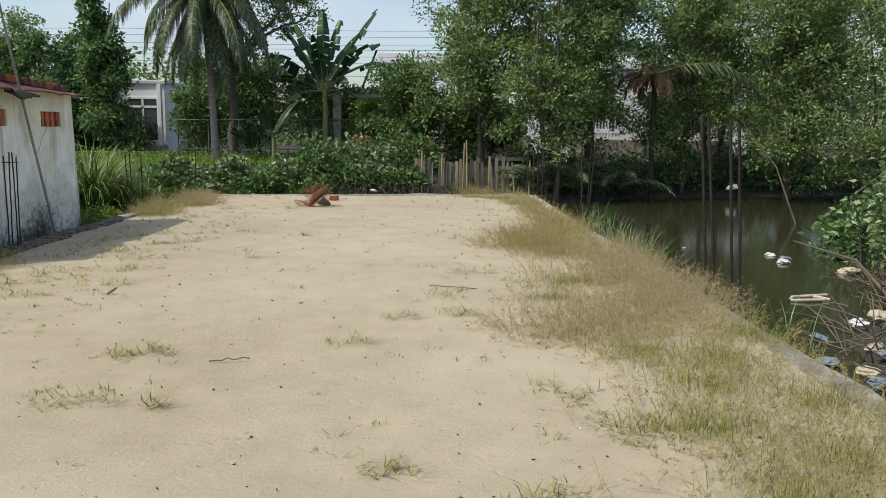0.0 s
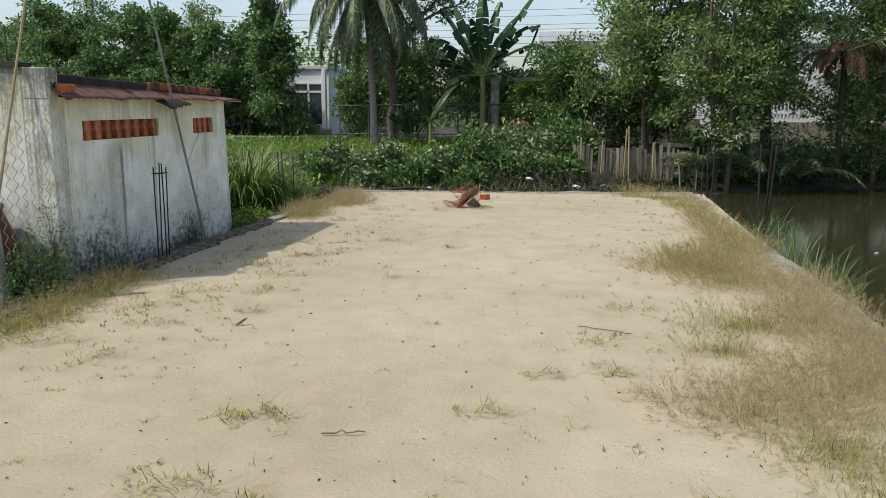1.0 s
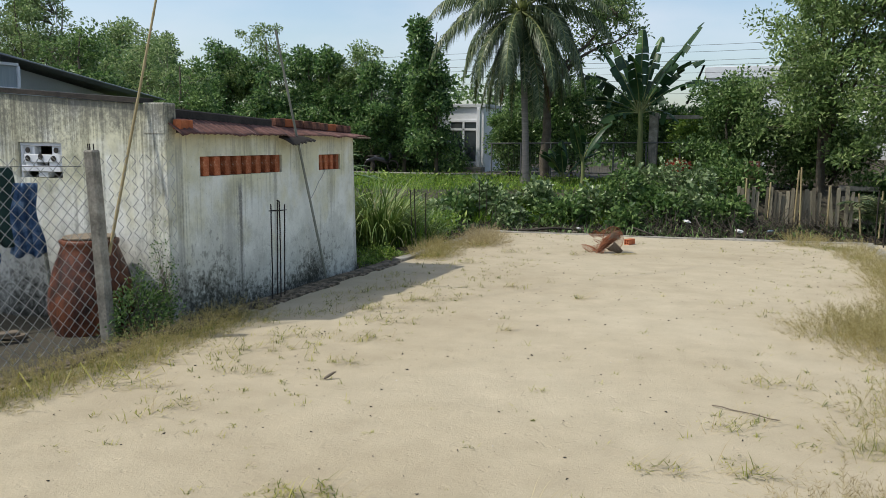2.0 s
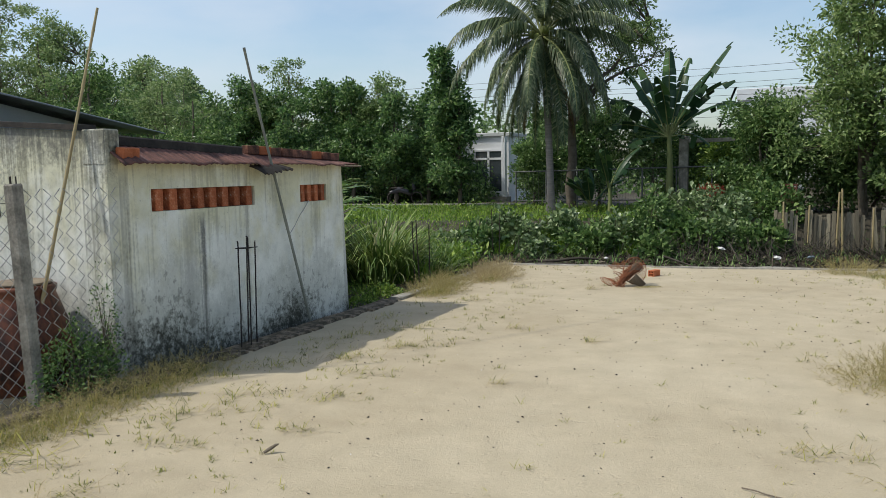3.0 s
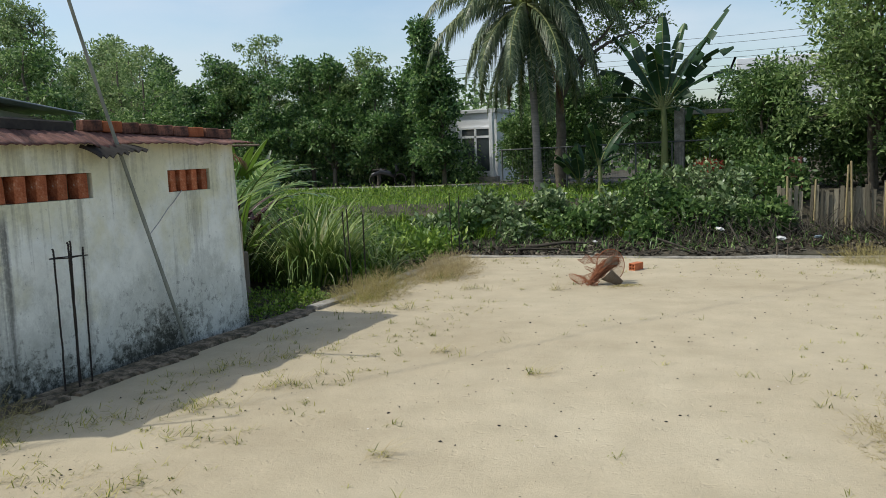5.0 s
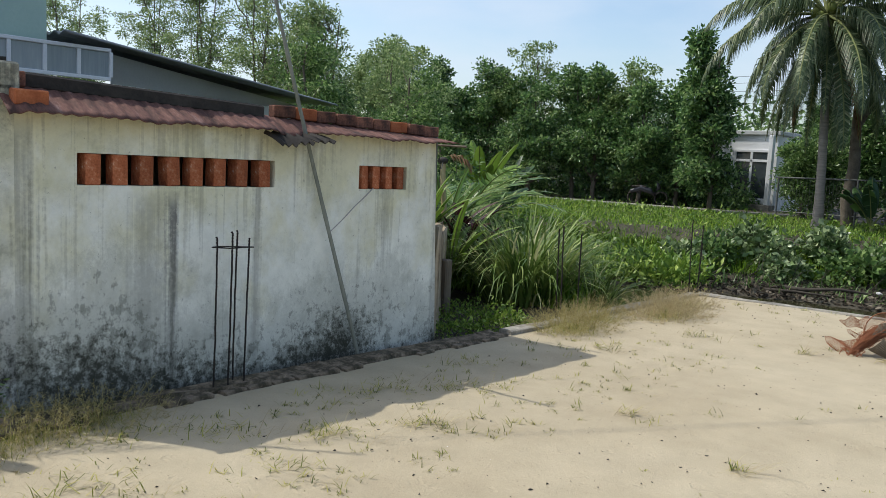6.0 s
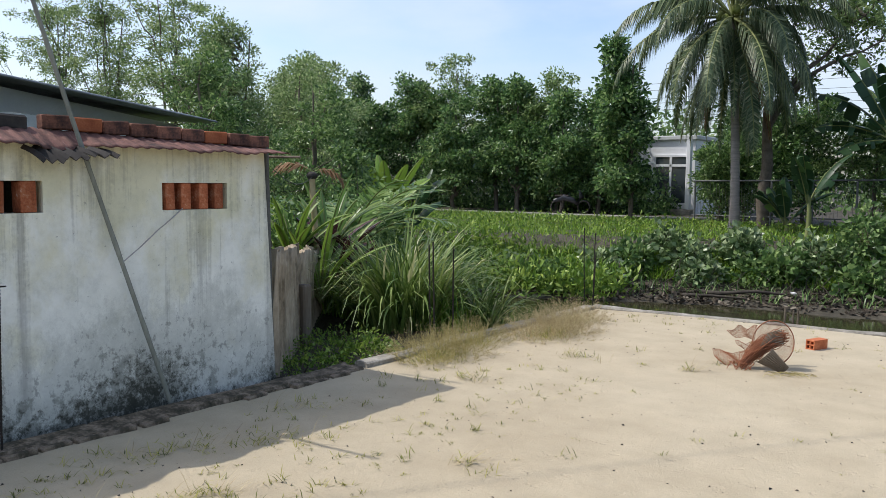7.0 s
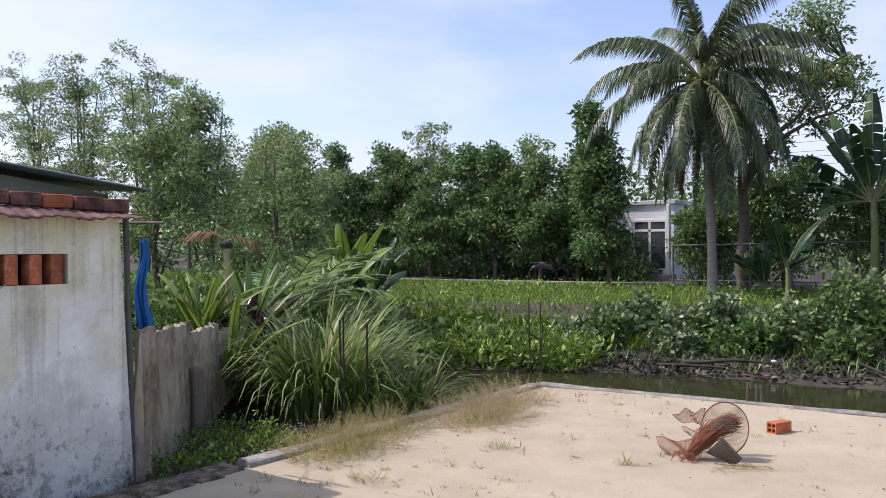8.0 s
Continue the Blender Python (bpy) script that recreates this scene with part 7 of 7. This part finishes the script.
for pts in ([(-0.35, 0, 0), (-0.2, 0.14, 0.02), (0.1, 0.16, 0.02)], [(-0.35, 0, 0), (-0.1, -0.12, 0.02), (0.2, -0.13, 0.01)], [(0.1, 0.16, 0.02), (0.2, 0.02, 0.03), (0.32, -0.14, 0.01)], [(-0.1, 0.1, 0.03), (0.2, 0.08, 0.04), (0.48, 0.12, 0.03)]):
    Tubes().add(pts, 0.03, 6).link("bar", "litter_tan", fl)
br = thing("brush_pile", "tangle of bare dead branches on the east bank", "branches", kind="stuff")
k = Tubes()
for _ in range(240):
    x, y = RNG.uniform(9.3, 14.0), 0
    y = float(np.interp(x, (9.3, 10.4, 11.9, 14), (7.0, 10.0, 11.9, 15.2))) + RNG.normal(-0.3, 0.8)
    z = max(float(ground_height(x, y)), WATER_Z)
    d = RNG.normal(0, 0.45, 3)
    d[2] = abs(d[2]) * 0.7
    k.add([(x, y, z), (x + d[0] * 0.5, y + d[1] * 0.5, z + d[2] * 0.7), (x + d[0], y + d[1], z + d[2])], [0.012, 0.009, 0.004], 4)
for x, y, ax, ay, az in ((12.3, 12.6, 11.0, 13.6, -0.5), (15.8, 24.0, 14.2, 24.5, 1.6), (17, 25, 19.5, 23, 1.5), (13.0, 9.8, 11.2, 10.8, -0.9)):
    k.add([(x, y, WATER_Z), ((x + ax) / 2 + 0.2, (y + ay) / 2, (WATER_Z + az) / 2 + 0.2), (ax, ay, az)], [0.035, 0.025, 0.01], 5)
k.link("branches", "wood", br)

# ---------------------------------------------------------------- far side: boards, steps, fences, houses, wires
pf = thing("board_fence", "ragged fence of old upright boards on the far bank", "fence")
me = bpy.data.meshes.new("board")
bm = bmesh.new()
box(bm, (-0.06, -0.014, 0), (0.06, 0.014, 1.0), 0.005)
bm.to_mesh(me)
bm.free()
me.materials.append(MAT["plank"])
for x in np.arange(4.2, 7.7, 0.135):
    if RNG.uniform() < 0.15:
        continue
    piece("board", me, pose(x, 30.2 + RNG.normal(0, 0.02), -1.0, RNG.normal(0, 2), RNG.normal(0, 3), RNG.normal(0, 4)) @ Matrix.Diagonal((RNG.uniform(0.7, 1.1), 1, RNG.uniform(1.0, 1.35), 1)), pf)
for x, h in ((4.4, 1.7), (5.1, 1.6), (5.9, 2.0), (6.1, 2.1), (6.9, 1.5), (7.9, 1.3), (8.4, 1.4)):
    rod("pole", (x, 30.05, -1.4), (x + RNG.normal(0, 0.06), 30.05, -1.2 + h), 0.03, "bamboo", pf)
stp = thing("steps", "worn concrete steps down to the canal", "steps")
for k, (z, y) in enumerate(((0.25, 32.0), (-0.1, 31.6), (-0.45, 31.2), (-0.75, 30.8))):
    bm = bmesh.new()
    box(bm, (7.3 + 0.1 * k, y - 0.25, z - 0.16), (8.5 + 0.1 * k, y + 0.3, z), 0.02)
    part("step", bm, "concrete", stp)


def picket(x0, x1, y, z0, z1, label):
    ob = thing("picket_fence", label, "fence", group="white fences")
    me = bpy.data.meshes.new("picket")
    bm = bmesh.new()
    box(bm, (-0.03, -0.015, 0), (0.03, 0.015, 1), 0.004)
    bm.to_mesh(me)
    bm.free()
    me.materials.append(MAT["wall_white"])
    for x in np.arange(x0, x1, 0.155):
        piece("picket", me, Matrix.Translation((x, y, z0)) @ Matrix.Diagonal((1, 1, z1 - z0, 1)), ob)
    for z in (z0 + 0.12, z1 - 0.15):
        bm = bmesh.new()
        box(bm, (x0, y + 0.016, z), (x1, y + 0.05, z + 0.06))
        part("rail", bm, "wall_white", ob)
    bm = bmesh.new()
    box(bm, (x0, y - 0.06, -0.1), (x1, y + 0.06, z0 - 0.005), 0.01)
    part("plinth", bm, "concrete", ob)


picket(5.0, 9.4, 38.0, 1.05, 2.65, "white metal picket fence behind the mangroves")
picket(11.5, 19.5, 39.5, 0.9, 2.4, "white metal picket fence in front of the white house")


def simple_house(label, x0, x1, y0, y1, z1, wall, roof_over=0.3, roof_mat="wall_white", roof_t=0.35):
    ob = thing("house", label, "house")
    bm = bmesh.new()
    box(bm, (x0, y0, -0.4), (x1, y1, z1), 0.01)
    part("wall", bm, wall, ob)
    bm = bmesh.new()
    box(bm, (x0 - roof_over, y0 - roof_over, z1 + 0.003), (x1 + roof_over, y1 + roof_over, z1 + roof_t), 0.03)
    part("roof", bm, roof_mat, ob)
    return ob


def front_window(ob, name, x0, x1, y, z0, z1, lights, transom=None):
    w = new(name)
    w.parent = ob
    bm = bmesh.new()
    t = 0.11
    xs = np.linspace(x0, x1, lights + 1)
    bars = [(x0, x1, z0, z0 + t * 2), (x0, x1, z1 - t, z1)] + [(x - t / 2, x + t / 2, z0 + t * 2, z1 - t) for x in xs]
    if transom:
        bars.append((x0, x1, transom, transom + t))
    for a, b, c, d in bars:
        box(bm, (a, y - 0.07, c), (b, y - 0.003, d), 0.006)
    part("window_frame", bm, "wall_white", w, "white frame")
    for a, b in zip(xs, xs[1:]):
        bm = bmesh.new()
        box(bm, (a + t / 2, y - 0.03, z0 + t * 2), (b - t / 2, y - 0.006, z1 - t))
        part("pane", bm, "glass", w, "dark glass")


h1 = simple_house("white house with tall glazed door beyond the field", -16.0, -9.0, 42.0, 50.0, 3.4, "wall_white", 0.12, "wall_grey", 0.2)
front_window(h1, "door", -10.9, -9.35, 42.0, 0.35, 2.75, 2, 2.2)
front_window(h1, "window", -11.75, -11.0, 42.0, 1.0, 2.4, 1)
front_window(h1, "window", -14.6, -13.0, 42.0, 1.0, 2.5, 2)
bm = bmesh.new()
box(bm, (-11.3, 41.3, -0.2), (-8.9, 41.99, 0.30), 0.02)
part("porch", bm, "concrete", h1)
bm = bmesh.new()
box(bm, (-9.25, 41.55, -0.2), (-9.05, 41.8, 3.39), 0.02)
part("column", bm, "wall_white", h1)
h2 = simple_house("white house behind the mangroves", 9.5, 22.0, 44.0, 52.0, 4.6, "wall_white", 0.3, "wall_white", 0.4)
front_window(h2, "window", 13.5, 15.0, 44.0, 1.2, 2.9, 2)
front_window(h2, "window", 17.0, 18.5, 44.0, 1.2, 2.9, 2)
h3 = simple_house("tall white building with flat parapet", 0.9, 9.0, 58.5, 66.0, 5.9, "wall_white", 0.12, "wall_white", 0.75)
bm = bmesh.new()
vs = [bm.verts.new(p) for p in ((-0.3, 58.0, 4.2), (0.7, 58.0, 6.75), (0.85, 58.0, 6.75), (-0.15, 58.0, 4.2))]
bm.faces.new(vs)
bmesh.ops.solidify(bm, geom=list(bm.faces), thickness=0.3)
part("gable_edge", bm, "wall_grey", h3)

rf = thing("mesh_fence", "low dark metal rail fence along the far garden", "fence")
xs = np.arange(-6.2, 4.3, 1.32)
for x in xs:
    rod("post", (x, 35.0, -0.1), (x, 35.0, 1.58), 0.035, "old_rail", rf)
rod("top_rail", (-6.3, 35.0, 1.56), (4.2, 35.0, 1.70), 0.028, "old_rail", rf)
rod("bottom_rail", (-6.3, 35.0, 0.35), (4.2, 35.0, 0.40), 0.022, "old_rail", rf)
k = Tubes()
for x in np.arange(-6.2, 4.2, 0.11):
    k.add([(x, 35.0, 0.35), (x, 35.0, 1.56)], 0.004, 3)
tagged(k.link("wire_mesh", "old_rail", rf, smooth=False), kind="stuff")
gp = thing("gate_post", "tall grey concrete post with a cross beam", "post")
bm = bmesh.new()
box(bm, (0.45, 35.15, -0.1), (0.80, 35.45, 2.85), 0.02)
part("post", bm, "concrete", gp)
bm = bmesh.new()
box(bm, (0.805, 35.2, 2.60), (2.5, 35.4, 2.75), 0.01)
part("beam", bm, "concrete", gp)
rfw = leaf_clump("flower_bush", "orange-red flowers in the far garden", 1.75, 34.0, 0.75, 0.5, 0.3, 0.22, 500, 0.13, "leaf_red")
ch = thing("garden_chair", "faded red wooden chair on the far bank", "chair", Matrix.Translation((4.5, 32.6, 0.05)) @ Matrix.Diagonal((0.75, 0.75, 0.75, 1)))
for a, b in (((-0.35, 0, 0), (-0.3, 0, 1.25)), ((0.35, 0, 0), (0.3, 0, 1.25)), ((-0.35, -0.5, 0), (-0.35, -0.5, 0.65)), ((0.35, -0.5, 0), (0.35, -0.5, 0.65))):
    rod("leg", a, b, 0.045, "red_paint", ch)
for z in (0.55, 0.8, 1.05, 1.2):
    bm = bmesh.new()
    box(bm, (-0.36, -0.02, z), (0.36, 0.02, z + 0.09), 0.01)
    part("slat", bm, "red_paint", ch)
bm = bmesh.new()
box(bm, (-0.38, -0.55, 0.42), (0.38, 0.03, 0.47), 0.01)
part("seat", bm, "red_paint", ch)

rd = bmesh.new()
rp = [(-60, 30.5), (-34, 34.2), (-20, 36.6), (-9, 38.0), (-6, 39.5)]
rw = [(rd.verts.new((x, y, 0.06)), rd.verts.new((x - 0.1, y + 0.9, 0.06)), rd.verts.new((x, y - 0.02, -0.25))) for x, y in rp]
for p, q in zip(rw, rw[1:]):
    rd.faces.new([p[0], q[0], q[1], p[1]])
    rd.faces.new([p[2], q[2], q[0], p[0]])
tagged(part("road", rd, "road"), "narrow pale concrete lane beyond the field", "road", kind="structure")


def motorbike(x, y, rz):
    ob = thing("motorbike", "dark motorbike parked beside the lane", "motorbike", pose(x, y, 0.06, 0, 0, rz))
    for wx in (-0.6, 0.6):
        wa = np.linspace(0, 2 * np.pi, 21)
        Tubes().add(np.stack([wx + 0.27 * np.cos(wa), 0 * wa, 0.30 + 0.27 * np.sin(wa)], 1), 0.038, 6).link("wheel", "tar", ob)
    Tubes().add([(-0.75, 0, 0.55), (-0.3, 0, 0.72), (0.1, 0, 0.6), (0.3, 0, 0.45), (0.5, 0, 0.75), (0.42, 0, 0.98)], [0.07, 0.15, 0.13, 0.10, 0.11, 0.05], 10).link("body", "moto", ob)
    rod("handlebar", (0.4, -0.3, 1.02), (0.4, 0.3, 1.02), 0.02, "wire", ob)
    bm = bmesh.new()
    box(bm, (-0.7, -0.12, 0.74), (-0.05, 0.12, 0.82), 0.03)
    part("seat", bm, "tar", ob)


motorbike(-13.3, 38.5, 20)
oc = thing("overhead_cable", "single thin black cable high over the sand lot", "cable")
u = np.linspace(0, 1, 40)
Tubes().add(np.stack([-9.4 + 27.6 * u, -3.1 + 43.0 * u, 8.3 - 1.2 * u * (1 - u)], 1), 0.008, 5).link("wire", "cable", oc)
wires = thing("power_lines", "bundle of overhead power lines", "power line")
for k, (z0, z1) in enumerate(((7.6, 8.6), (7.2, 8.2), (6.8, 7.5), (6.5, 7.2), (6.1, 6.7), (5.7, 6.2), (5.3, 5.9), (4.9, 5.3))):
    u = np.linspace(0, 1, 24)
    Tubes().add(np.stack([-70 + 150 * u, 56.0 + 0 * u + k * 0.1, z0 - 0.6 + (z1 - z0 + 1.2) * u - 0.5 * np.sin(u * np.pi * 3) ** 2 * 0.5], 1), 0.011, 4).link("wire", "cable", wires)

# pieces of the kerb
me = brick_mesh(0.115, 0.185, 0.07, 0.006)
me.materials.append(MAT["kerb"])
for y in np.arange(4.4, 11.45, 0.20):
    x = float(np.interp(y, (3.4, 5.2, 7.0, 9.0, 11.5), (0.1, 0.2, 0.26, 0.26, 0.27)))
    for s in (-0.062, 0.072):
        if RNG.uniform() < 0.6:
            piece("brick", me, pose(x + s + RNG.normal(0, 0.014), y + RNG.normal(0, 0.02), -0.026 + RNG.normal(0, 0.006), RNG.normal(0, 2.5), RNG.normal(0, 2.5), RNG.normal(0, 5)), kerb)
